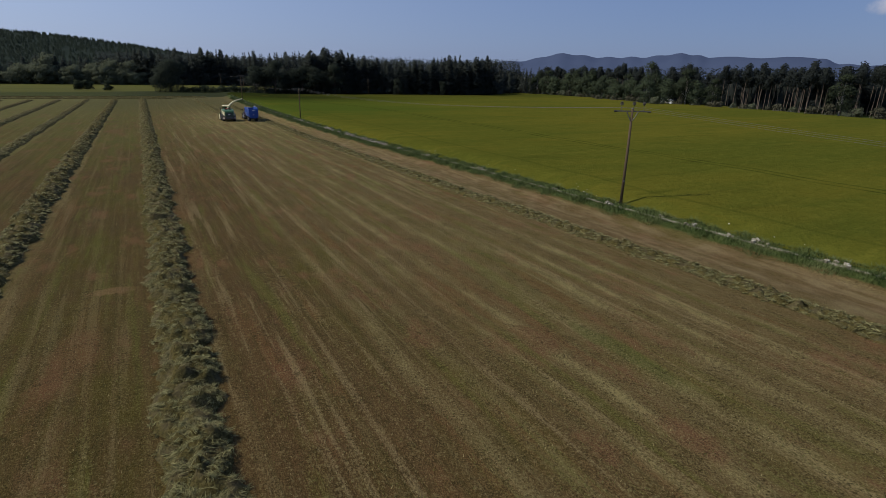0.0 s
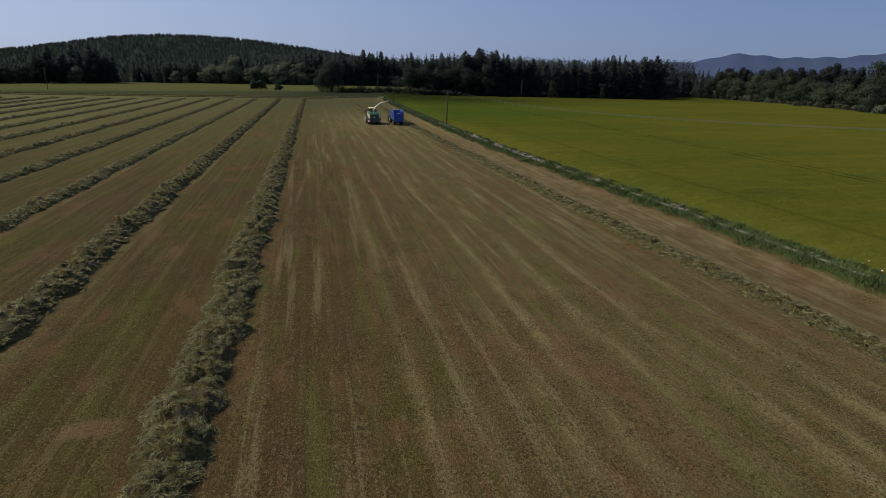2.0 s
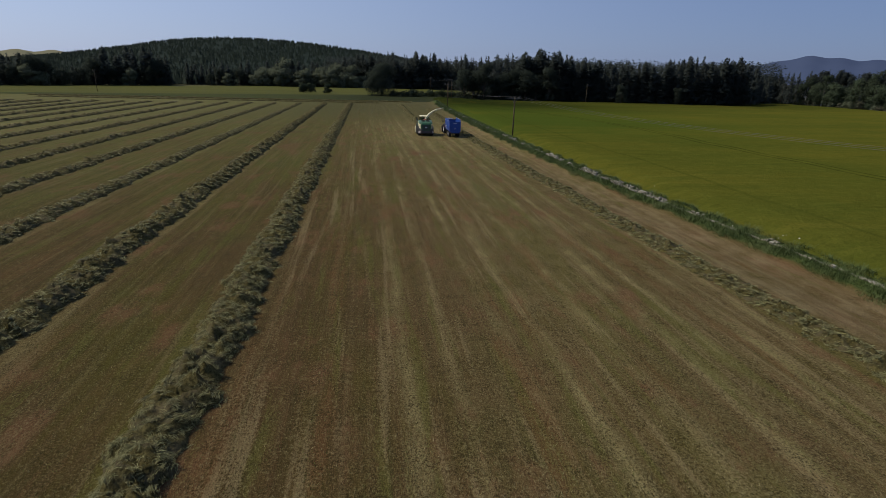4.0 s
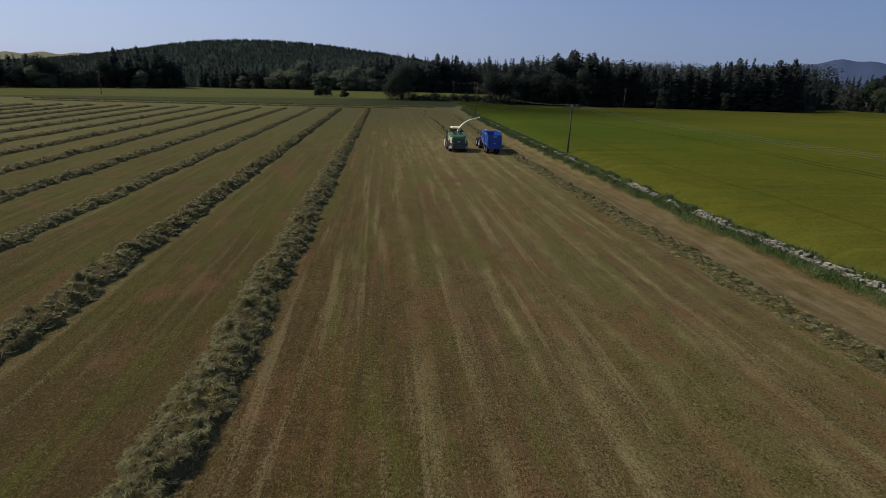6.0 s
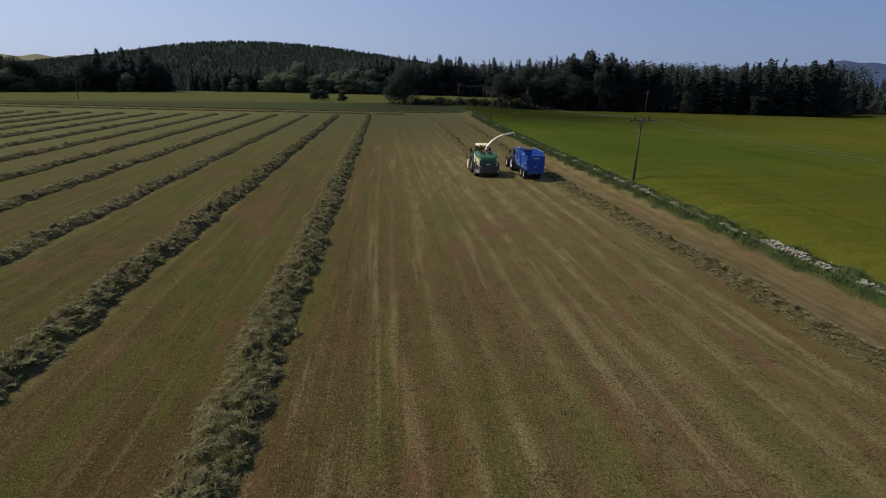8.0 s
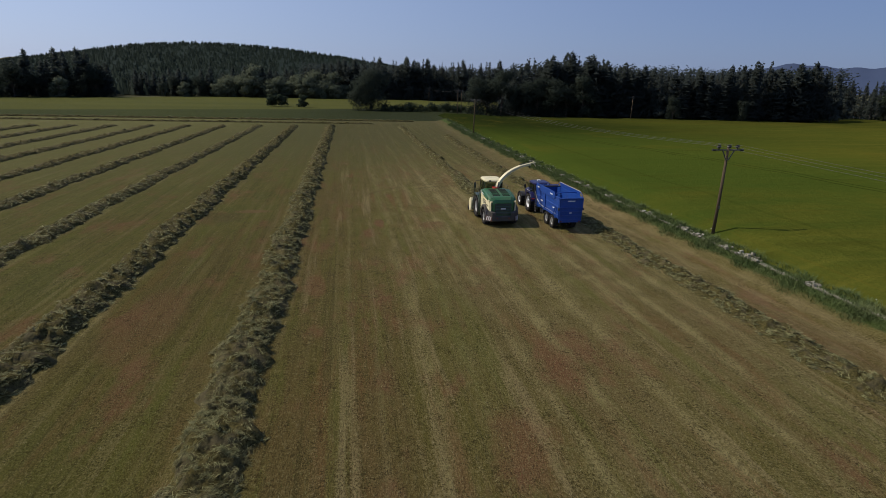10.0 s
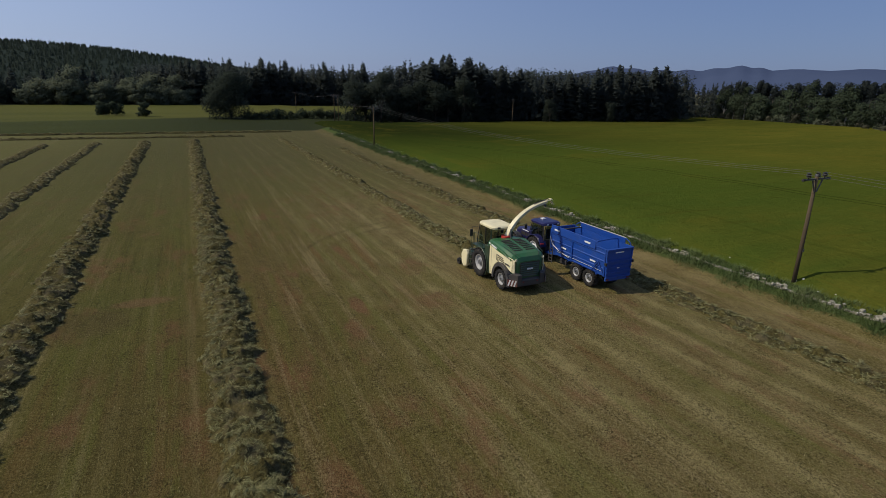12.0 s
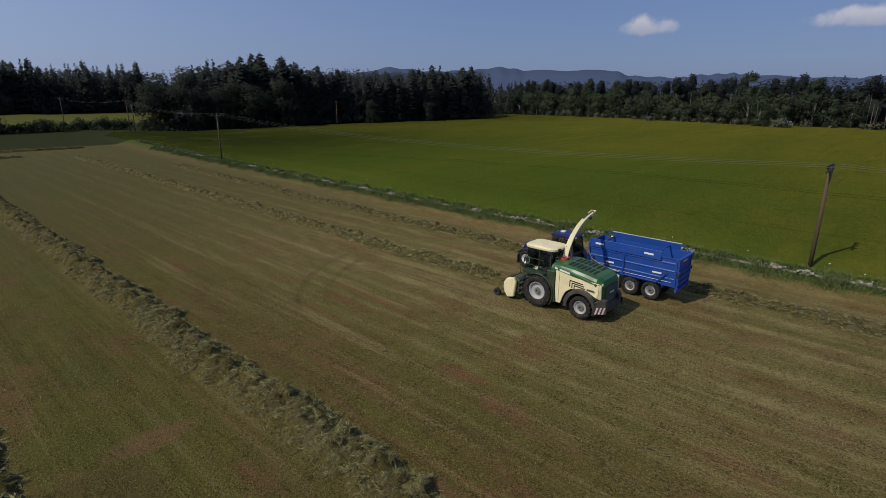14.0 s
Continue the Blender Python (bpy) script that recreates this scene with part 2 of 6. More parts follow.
    lane_p = n.ramp(lane, [(0.0, 0.4), (0.115, 0.8), (0.14, 0.15), (0.27, 0.0), (0.29, 0.22), (0.31, 0.0), (0.47, 0.0), (0.5, 0.25), (0.53, 0.0), (0.66, 0.0), (0.68, 0.25), (0.70, 0.0), (0.85, 0.1), (0.88, 0.8), (1.0, 0.4)])
    pale = n.op("MULTIPLY", n.mix(left, lines, lane_p), n.op("MULTIPLY_ADD", n.step(n.noise(n.scale(p, (0.4, 0.06, 0)), 1.0, 3), 0.3, 0.7), 1.1, 0.35))
    # more straw to the east, partly front-lit brightness painted as colour
    pale = n.op("ADD", pale, n.op("MULTIPLY", n.step(xs, 3.0, 20.0), 0.42))
    pale = n.op("ADD", pale, n.op("MULTIPLY", n.op("MULTIPLY", n.step(y, 110.0, 145.0), n.op("SUBTRACT", 1.0, n.step(y, 165.0, 200.0))), n.op("MULTIPLY", n.step(xs, 2.0, 16.0), 0.33)))
    pale = n.op("MULTIPLY", pale, n.step(n.op("ADD", n.op("MULTIPLY", mid, 0.55), n.op("MULTIPLY", tuft, 0.6)), 0.34, 0.80))
    pale = n.op("ADD", pale, n.op("MULTIPLY", n.step(drill, 0.58, 0.75), 0.22))
    c = n.mix(n.op("MINIMUM", pale, 0.9), c, straw)
    # cleat prints in the wheelings
    print_ = n.op("GREATER_THAN", n.op("SINE", n.op("ADD", n.op("MULTIPLY", y, 12.5), n.op("MULTIPLY", n.op("ABSOLUTE", n.op("SUBTRACT", n.op("FLOORED_MODULO", xs, 0.6), 0.3)), 9.0))), 0.15)
    for at, half, much in ((6.55, 0.2, 0.42), (18.8, 0.28, 0.3), (21.8, 0.28, 0.3)):
        band = n.op("SUBTRACT", 1.0, n.step(n.op("ABSOLUTE", n.op("SUBTRACT", x, at)), half * 0.7, half))
        band = n.op("MULTIPLY", band, n.op("MULTIPLY", n.op("MULTIPLY", n.step(mid, 0.40, 0.62), n.step(n.noise(n.scale(p, (0.3, 0.05, 0)), 1.0, 2), 0.42, 0.6)), much))
        c = n.mix(n.op("MULTIPLY", band, print_), c, (0.045, 0.034, 0.013))
        c = n.mix(n.op("MULTIPLY", n.op("MULTIPLY", band, n.op("SUBTRACT", 1.0, print_)), 0.7), c, straw)
    # bare reddish patches
    patch = n.op("MULTIPLY", n.step(n.noise(n.scale(p, (0.33, 0.15, 0)), 1.0, 5, 0.6), 0.52, 0.66), n.step(mid, 0.3, 0.6))
    c = n.mix(n.op("MULTIPLY", patch, n.op("MULTIPLY_ADD", n.step(y, 170.0, 240.0), -0.6, 0.8)), c, red)
    # long ragged streaks of sward, soil and straw
    rag = n.op("MULTIPLY", n.op("SUBTRACT", tuft, 0.5), 0.30)
    soil = n.op("ADD", n.noise(n.scale(p, (0.62, 0.060, 0)), 1.0, 5, 0.6), rag)
    sward = n.op("ADD", n.noise(n.scale(p, (0.55, 0.045, 7.0)), 1.3, 5, 0.6), rag)
    chaff = n.op("ADD", n.noise(n.scale(p, (1.35, 0.055, 3.0)), 1.0, 5, 0.6), rag)
    c = n.mix(n.op("MULTIPLY", n.step(soil, 0.54, 0.66), n.op("MULTIPLY_ADD", left, -0.2, 0.55)), c, (0.136, 0.066, 0.027))
    c = n.mix(n.op("MULTIPLY", n.step(sward, 0.53, 0.66), 0.55), c, (0.096, 0.100, 0.020))
    c = n.mix(n.op("MULTIPLY", n.step(chaff, 0.55, 0.68), n.op("MULTIPLY_ADD", left, -0.25, 0.5)), c, (0.26, 0.20, 0.095))
    # single bare and green places
    wx, wy = n.op("ADD", x, n.op("MULTIPLY", n.op("SUBTRACT", mid, 0.5), 1.6)), n.op("ADD", y, n.op("MULTIPLY", n.op("SUBTRACT", clod, 0.5), 1.2))
    for px, py, rx, ry, tone, much in ((-3.7, 155.3, 1.9, 0.8, (0.165, 0.094, 0.046), 0.75), (-6.5, 153.0, 2.6, 2.2, (0.090, 0.056, 0.026), 0.5), (8.4, 149.7, 0.5, 1.6, red, 0.8), (7.2, 146.5, 0.6, 1.5, red, 0.7), (-2.9, 34.5, 1.4, 0.6, (0.24, 0.14, 0.07), 0.5), (-4.1, 27.0, 1.2, 2.5, red, 0.5),
                                     (16.0, 9.8, 0.8, 1.6, red, 0.7), (15.8, 18.6, 0.7, 1.8, red, 0.6), (-5.2, 88.3, 0.9, 1.6, red, 0.6), (-5.2, 130.0, 1.8, 5.0, red, 0.5), (3.4, 134.3, 0.7, 2.2, red, 0.6), (11.5, 117.3, 1.0, 2.4, red, 0.6), (15.2, 122.8, 0.9, 3.0, red, 0.5), (29.4, 125.0, 0.8, 4.0, red, 0.5), (23.3, 101.5, 0.6, 3.5, red, 0.7),
                                     (20.0, 92.0, 0.8, 9.0, (0.096, 0.098, 0.028), 0.4), (-3.6, 163.0, 1.6, 2.4, (0.070, 0.082, 0.018), 0.4), (18.7, 15.8, 0.6, 4.0, (0.080, 0.092, 0.020), 0.6)):
        ex, ey = n.op("DIVIDE", n.op("SUBTRACT", wx, px), rx), n.op("DIVIDE", n.op("SUBTRACT", wy, py), ry)
        inside = n.op("SUBTRACT", 1.0, n.step(n.op("ADD", n.op("MULTIPLY", ex, ex), n.op("MULTIPLY", ey, ey)), 0.3, 1.3))
        c = n.mix(n.op("MULTIPLY", inside, much), c, tone)
    # scattered tufts: dry tips, and shade in the gaps between them painted dark
    c = n.mix(n.op("MULTIPLY", n.step(tuft, 0.52, 0.66), 0.5), c, n.mix(0.5, c, (0.26, 0.235, 0.11)))
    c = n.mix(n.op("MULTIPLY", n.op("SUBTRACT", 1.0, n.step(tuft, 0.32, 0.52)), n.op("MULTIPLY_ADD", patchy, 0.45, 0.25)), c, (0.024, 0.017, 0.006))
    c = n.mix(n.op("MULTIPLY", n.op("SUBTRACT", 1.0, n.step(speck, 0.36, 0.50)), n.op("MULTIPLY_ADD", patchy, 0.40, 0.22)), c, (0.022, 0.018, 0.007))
    c = n.mix(n.op("MULTIPLY", n.step(speck, 0.54, 0.66), n.op("MULTIPLY_ADD", n.step(xs, 5.0, 16.0), 0.32, 0.28)), c, straw)
    # clods and clumps of stalks, the shaded hollows between them painted dark
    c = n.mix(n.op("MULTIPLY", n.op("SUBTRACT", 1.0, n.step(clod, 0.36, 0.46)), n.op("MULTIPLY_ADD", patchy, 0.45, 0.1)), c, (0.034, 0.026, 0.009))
    c = n.mix(n.op("MULTIPLY", n.step(clod, 0.55, 0.68), n.op("MULTIPLY_ADD", left, -0.18, 0.30)), c, straw)
    # lanes farther off painted paler: the grass's sheen towards the sun put into colour
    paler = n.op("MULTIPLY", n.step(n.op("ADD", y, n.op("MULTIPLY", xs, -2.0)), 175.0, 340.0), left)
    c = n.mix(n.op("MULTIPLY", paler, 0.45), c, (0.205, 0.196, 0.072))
    # northern headland painted darker, cloud shade put into the ground colour
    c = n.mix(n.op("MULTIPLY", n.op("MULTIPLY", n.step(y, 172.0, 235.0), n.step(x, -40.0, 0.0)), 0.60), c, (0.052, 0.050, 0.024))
    # brightness painted in: ground darker and greener to the south and in western lanes
    darken = n.op("MAXIMUM", n.op("MULTIPLY", n.op("SUBTRACT", 1.0, n.step(y, 110.0, 150.0)), 0.06), n.op("MULTIPLY", left, 0.13))
    c = n.mix(darken, c, (0.034, 0.046, 0.006))
    # olive regrowth towards the northern headland
    c = n.mix(n.op("MULTIPLY", n.step(n.op("ADD", y, n.op("MULTIPLY", place, 30.0)), 172.0, 215.0), 0.42), c, (0.085, 0.080, 0.026))
    # tyre marks of a turn
    dx, dy = n.op("SUBTRACT", x, 19.8), n.op("SUBTRACT", y, 155.8)
    far_off = n.op("SQRT", n.op("ADD", n.op("MULTIPLY", dx, dx), n.op("MULTIPLY", dy, dy)))
    turn = 0.0
    for radius in (13.95, 12.1):
        turn = n.op("ADD", turn, n.op("SUBTRACT", 1.0, n.step(n.op("ABSOLUTE", n.op("SUBTRACT", far_off, radius)), 0.12, 0.34)))
    turn = n.op("MULTIPLY", turn, n.op("MULTIPLY", n.step(y, 160.0, 163.5), n.op("SUBTRACT", 1.0, n.step(x, 16.0, 19.0))))
    c = n.mix(n.op("MULTIPLY", n.op("MULTIPLY", turn, n.step(mid, 0.25, 0.65)), 0.38), c, (0.050, 0.043, 0.016))
    # trodden bare strip beside the verge
    yy = n.op("SUBTRACT", y, 150.0)
    from_rake = n.op("SUBTRACT", xs, n.op("MULTIPLY_ADD", n.op("MULTIPLY", yy, yy), 0.00022, 35.2))
    off = n.op("SUBTRACT", from_rake, n.op("MULTIPLY_ADD", n.step(y, 58.0, 102.0), -1.4, 1.4))
    strip = n.op("MULTIPLY", n.step(from_rake, -6.3, -5.4), n.op("SUBTRACT", 1.0, n.step(off, -2.9, -2.4)))
    bare = n.mix(n.step(n.op("ADD", n.op("MULTIPLY", mid, 0.5), n.op("MULTIPLY", drill, 0.5)), 0.40, 0.60), (0.125, 0.083, 0.041), (0.225, 0.174, 0.092))
    bare = n.mix(n.op("MULTIPLY", n.op("SUBTRACT", 1.0, n.step(speck, 0.34, 0.5)), 0.5), bare, (0.05, 0.035, 0.018))
    c = n.mix(n.op("MULTIPLY", strip, n.op("MULTIPLY", n.step(n.op("ADD", n.op("MULTIPLY", mid, 0.7), n.op("MULTIPLY", big, 0.3)), 0.3, 0.6), n.op("MULTIPLY_ADD", n.step(y, 90.0, 150.0), -0.40, 0.56))), c, bare)
    # verge and the land past it
    verge = n.step(n.op("ADD", off, n.op("MULTIPLY", n.op("SUBTRACT", mid, 0.5), 1.6)), -2.3, -1.8)
    c = n.mix(verge, c, n.mix(tuft, (0.034, 0.054, 0.012), (0.075, 0.096, 0.026)))
    edge = n.op("SUBTRACT", y, n.op("MULTIPLY", x, -0.03))
    past = n.step(n.op("ADD", edge, n.op("MULTIPLY", wob, 2.0)), 285.0, 288.0)
    rough = n.noise(n.scale(p, (0.02, 0.06, 0)), 1.0, 4)
    grass = n.mix(rough, (0.034, 0.042, 0.011), (0.052, 0.058, 0.015))
    # eastern stretch darkened, the shade over it painted into the grass
    grass = n.mix(n.op("MULTIPLY", n.step(x, -35.0, 20.0), 0.72), grass, (0.017, 0.022, 0.008))
    far = n.mix(n.noise(n.scale(p, (0.012, 0.05, 0)), 1.0, 3), (0.056, 0.063, 0.014), (0.100, 0.098, 0.021))
    grass = n.mix(n.step(n.op("SUBTRACT", n.op("ADD", y, n.op("MULTIPLY", rough, 10.0)), n.op("MULTIPLY", x, 0.36)), 358.0, 366.0), grass, far)
    c = n.mix(past, c, grass)
    back = n.op("ADD", 505.0, n.op("MULTIPLY", n.op("MINIMUM", n.op("ADD", x, 80.0), 0.0), 0.9))
    c = n.mix(n.step(n.op("SUBTRACT", y, back), -14.0, -8.0), c, n.mix(tuft, (0.045, 0.052, 0.020), (0.11, 0.10, 0.055)))
    h = n.op("ADD", n.op("MULTIPLY", clod, 1.0), n.op("ADD", n.op("MULTIPLY", tuft, 0.7), n.op("MULTIPLY", speck, 0.4)))
    return n.done(c, 0.95, bump=h, strength=0.85, distance=0.12, spec=0.05)


def crop_material():
    n = Nodes("barley_crop")
    p = n.pos()
    big = n.noise(n.scale(p, (0.012, 0.030, 0)), 1.0, 5)
    mid = n.noise(n.scale(p, (0.07, 0.22, 0)), 1.0, 5, 0.6)
    small = n.noise(n.scale(p, (0.5, 0.8, 0)), 1.0, 4, 0.6)
    fine = n.noise(n.scale(p, (3.2, 3.2, 3.2)), 1.0, 4, 0.75)
    c = n.mix(n.step(big, 0.35, 0.65), (0.073, 0.081, 0.012), (0.104, 0.098, 0.014))
    c = n.mix(n.op("MULTIPLY", n.step(mid, 0.46, 0.70), 0.6), c, (0.060, 0.073, 0.011))
    wind = n.noise(n.scale(p, (0.02, 0.35, 0)), 1.0, 4, 0.6)
    c = n.mix(n.op("MULTIPLY", n.step(wind, 0.55, 0.72), 0.45), c, (0.145, 0.132, 0.021))
    c = n.mix(n.op("MULTIPLY", n.step(small, 0.42, 0.7), 0.30), c, (0.125, 0.130, 0.020))
    c = n.mix(n.op("MULTIPLY", n.op("SUBTRACT", 1.0, n.step(fine, 0.32, 0.55)), 0.34), c, (0.040, 0.049, 0.008))
    cx, cy, _ = n.xyz(p)
    lush = n.op("MULTIPLY", n.step(n.op("ADD", cy, n.op("MULTIPLY", mid, 50.0)), 145.0, 190.0), n.op("SUBTRACT", 1.0, n.step(n.op("ADD", cx, n.op("MULTIPLY", mid, 60.0)), 85.0, 150.0)))
    c = n.mix(n.op("MULTIPLY", lush, 0.75), c, (0.046, 0.074, 0.011))
    # crop painted darker by the wood and northern corner: shade put into its colour
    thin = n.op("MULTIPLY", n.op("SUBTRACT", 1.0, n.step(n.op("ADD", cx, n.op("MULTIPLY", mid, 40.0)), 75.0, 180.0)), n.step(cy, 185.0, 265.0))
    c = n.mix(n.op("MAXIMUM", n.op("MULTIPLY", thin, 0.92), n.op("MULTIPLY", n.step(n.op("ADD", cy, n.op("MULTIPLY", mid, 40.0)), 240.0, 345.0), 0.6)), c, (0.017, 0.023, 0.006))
    lodged = n.noise(n.scale(p, (0.035, 0.55, 2.0)), 1.0, 4, 0.6)
    c = n.mix(n.op("MULTIPLY", n.step(lodged, 0.58, 0.68), 0.40), c, (0.052, 0.055, 0.009))
    amber = n.noise(n.scale(p, (0.018, 0.05, 5.0)), 1.0, 4, 0.6)
    c = n.mix(n.op("MULTIPLY", n.step(amber, 0.52, 0.76), 0.32), c, (0.118, 0.092, 0.013))
    # wheelings: one close to the verge, then a tramline: two wheel tracks that bend away to the north
    bend = n.op("MAXIMUM", n.op("SUBTRACT", cy, 150.0), 0.0)
    away = n.op("ABSOLUTE", n.op("SUBTRACT", cx, n.op("MULTIPLY_ADD", n.op("MULTIPLY", bend, bend), -0.0035, 66.8)))
    track = n.op("SUBTRACT", 1.0, n.step(n.op("ABSOLUTE", n.op("SUBTRACT", away, 0.9)), 0.15, 0.4))
    c = n.mix(n.op("MULTIPLY", track, n.op("MULTIPLY_ADD", n.step(mid, 0.35, 0.6), 0.35, 0.25)), c, (0.022, 0.034, 0.006))
    near_track = n.op("SUBTRACT", 1.0, n.step(n.op("ABSOLUTE", n.op("SUBTRACT", n.op("ADD", cx, n.op("MULTIPLY", mid, 0.8)), 44.2)), 0.15, 0.5))
    c = n.mix(n.op("MULTIPLY", near_track, 0.28), c, (0.034, 0.044, 0.007))
    return n.done(c, 0.8, bump=n.op("ADD", fine, n.op("MULTIPLY", small, 1.5)), strength=0.8, distance=0.2, spec=0.0)


def hay_material():
    n = Nodes("cut_grass")
    p = n.pos()
    c = n.mix(n.island(), (0.104, 0.102, 0.034), (0.296, 0.284, 0.124))
    c = n.mix(n.op("MULTIPLY", n.step(n.noise(p, 1.3, 3), 0.45, 0.7), 0.6), c, (0.145, 0.115, 0.052))
    # noise paints shaded hollows and bright tops of clumps into the colour
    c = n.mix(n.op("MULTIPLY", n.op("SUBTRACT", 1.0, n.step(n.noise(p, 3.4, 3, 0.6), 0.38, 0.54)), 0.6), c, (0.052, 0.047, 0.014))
    c = n.mix(n.op("MULTIPLY", n.step(n.noise(p, 4.2, 2, 0.6), 0.54, 0.68), 0.5), c, (0.33, 0.29, 0.12))
    return n.done(c, 0.75, spec=0.2, bump=n.noise(p, 18, 3, 0.7), strength=0.9, distance=0.08)


def heap_material():
    n = Nodes("packed_cut_grass")
    p = n.pos()
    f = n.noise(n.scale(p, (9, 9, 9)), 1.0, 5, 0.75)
    # creases painted dark where the bump is low
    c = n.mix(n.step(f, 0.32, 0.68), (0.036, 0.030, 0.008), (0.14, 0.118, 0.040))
    c = n.mix(n.op("MULTIPLY", n.step(n.noise(p, 1.3, 3), 0.45, 0.7), 0.6), c, (0.12, 0.10, 0.058))
    return n.done(c, 0.85, spec=0.1, bump=f, strength=1.0, distance=0.12)


def bark(name, a, b):
    n = Nodes(name)
    p = n.scale(n.local(), (6, 6, 1.2))
    return n.done(n.mix(n.noise(p, 1.0, 4), a, b), 0.9, bump=n.noise(p, 2.0, 3), strength=0.5, distance=0.05, spec=0.15)


def stone_material():
    n = Nodes("field_stone")
    p = n.pos()
    c = n.mix(n.rand(), (0.13, 0.12, 0.085), (0.31, 0.285, 0.215))
    c = n.mix(n.step(n.noise(p, 3.0, 4), 0.45, 0.7), c, (0.085, 0.08, 0.052))
    c = n.mix(n.step(n.noise(p, 7.0, 3), 0.57, 0.66), c, (0.42, 0.42, 0.36))
    return n.done(c, 0.9, bump=n.noise(p, 12, 4), strength=0.5, distance=0.03, spec=0.2)


GROUND, CROP, HAY, STONE, HEAP = ground_material(), crop_material(), hay_material(), stone_material(), heap_material()
nm = Nodes("verge_grass")
blade = nm.mix(nm.island(), (0.060, 0.088, 0.026), (0.128, 0.164, 0.056))
blade = nm.mix(nm.op("MULTIPLY", nm.step(nm.noise(nm.pos(), 0.9, 3), 0.50, 0.66), 0.7), blade, (0.045, 0.078, 0.020))
blade = nm.mix(nm.op("MULTIPLY", nm.step(nm.noise(nm.pos(), 0.35, 4), 0.52, 0.68), 0.55), blade, (0.16, 0.175, 0.075))
GRASS = nm.done(blade, 0.65, spec=0.12)
# spruce and pine needles lifted towards blue-grey, haze of distance put into the colour
SPRUCE = foliage("spruce_needles", (0.064, 0.077, 0.069), (0.072, 0.086, 0.076), 0.22, 0.03, 0.6)
FAR_NEEDLES = foliage("far_needles", (0.026, 0.037, 0.028), (0.033, 0.045, 0.034), 0.0, 0.02, 0.2)
PINE = foliage("pine_needles", (0.038, 0.047, 0.045), (0.050, 0.061, 0.055), 0.3, 0.03, 0.55)
LEAF = foliage("broad_leaves", (0.044, 0.058, 0.035), (0.058, 0.076, 0.046), 0.35, 0.03, 0.45)
WILLOW = foliage("grey_green_leaves", (0.100, 0.117, 0.074), (0.145, 0.163, 0.106), 0.45, 0.05, 0.35)
DARK_LEAF = foliage("dark_leaves", (0.042, 0.053, 0.041), (0.050, 0.063, 0.046), 0.25, 0.03, 0.55)
BIRCH = foliage("birch_leaves", (0.058, 0.078, 0.046), (0.078, 0.102, 0.060), 0.4, 0.03, 0.45)
SCRUB = foliage("dry_scrub", (0.072, 0.074, 0.048), (0.118, 0.117, 0.080), 0.4, 0.05, 0.3)
FLOWER = foliage("white_umbels", (0.45, 0.46, 0.38), (0.75, 0.75, 0.66), 0.0)
BARK, PINE_BARK, BIRCH_BARK = bark("bark", (0.05, 0.04, 0.03), (0.12, 0.10, 0.08)), bark("pine_bark", (0.098, 0.076, 0.060), (0.185, 0.150, 0.120)), bark("birch_bark", (0.17, 0.165, 0.15), (0.34, 0.33, 0.30))
POLE_WOOD = bark("creosoted_pole", (0.060, 0.044, 0.026), (0.125, 0.092, 0.056))
BLACK = paint("black_fittings", (0.015, 0.015, 0.016), 0.5, 0.0, 0.2, coat=0.0)
STEEL = paint("galvanised_steel", (0.35, 0.36, 0.37), 0.45, 0.8, 0.2, coat=0.0)


# ---- mesh helpers ----
def link(name, verts, faces, material, parent=None, label="", smooth=False):
    me = bpy.data.meshes.new(name)
    me.from_pydata([tuple(v) for v in verts] if not isinstance(verts, list) else verts, [], faces)
    me.update()
    me.materials.append(material)
    if smooth:
        me.polygons.foreach_set("use_smooth", [True] * len(me.polygons))
    ob = new(name, me)
    ob.parent = parent
    if label:
        ob["label"] = label
    return ob


def soup(name, quads, material, parent=None, label="", outward=None):
    """One mesh of many loose four-cornered (or, with three corners, triangular) leaves: an array (n, corners, 3)."""
    quads = np.asarray(quads, dtype=np.float32)
    k, m = quads.shape[0], quads.shape[1]
    if outward is not None:
        face = np.cross(quads[:, 2] - quads[:, 0], quads[:, 3] - quads[:, 1])
        wrong = (face * outward).sum(1) < 0
        quads[wrong] = quads[wrong][:, ::-1]
    me = bpy.data.meshes.new(name)
    me.vertices.add(k * m)
    me.vertices.foreach_set("co", quads.reshape(-1))
    me.loops.add(k * m)
    me.loops.foreach_set("vertex_index", np.arange(k * m, dtype=np.int32))
    me.polygons.add(k)
    me.polygons.foreach_set("loop_start", np.arange(0, k * m, m, dtype=np.int32))
    me.polygons.foreach_set("loop_total", np.full(k, m, dtype=np.int32))
    me.update(calc_edges=True)
    me.validate()
    if outward is not None:
        me.polygons.foreach_set("use_smooth", np.ones(k, dtype=bool))
        nv = outward / np.linalg.norm(outward, axis=1)[:, None]
        me.normals_split_custom_set_from_vertices(np.repeat(nv, m, axis=0).tolist())
    me.materials.append(material)
    ob = new(name, me)
    ob.parent = parent
    if label:
        ob["label"] = label
    return ob


def sheet(name, xs, ys, height, material):
    """A grid sheet over xs and ys with z = height(X, Y)."""
    X, Y = np.meshgrid(np.asarray(xs, float), np.asarray(ys, float))
    Z = height(X, Y)
    nx, ny = len(xs), len(ys)
    v = np.stack([X, Y, Z], -1).reshape(-1, 3)
    i = (np.arange(ny - 1)[:, None] * nx + np.arange(nx - 1)[None, :]).reshape(-1)
    f = np.stack([i, i + 1, i + nx + 1, i + nx], -1)
    return link(name, v.tolist(), f.tolist(), material, smooth=True)


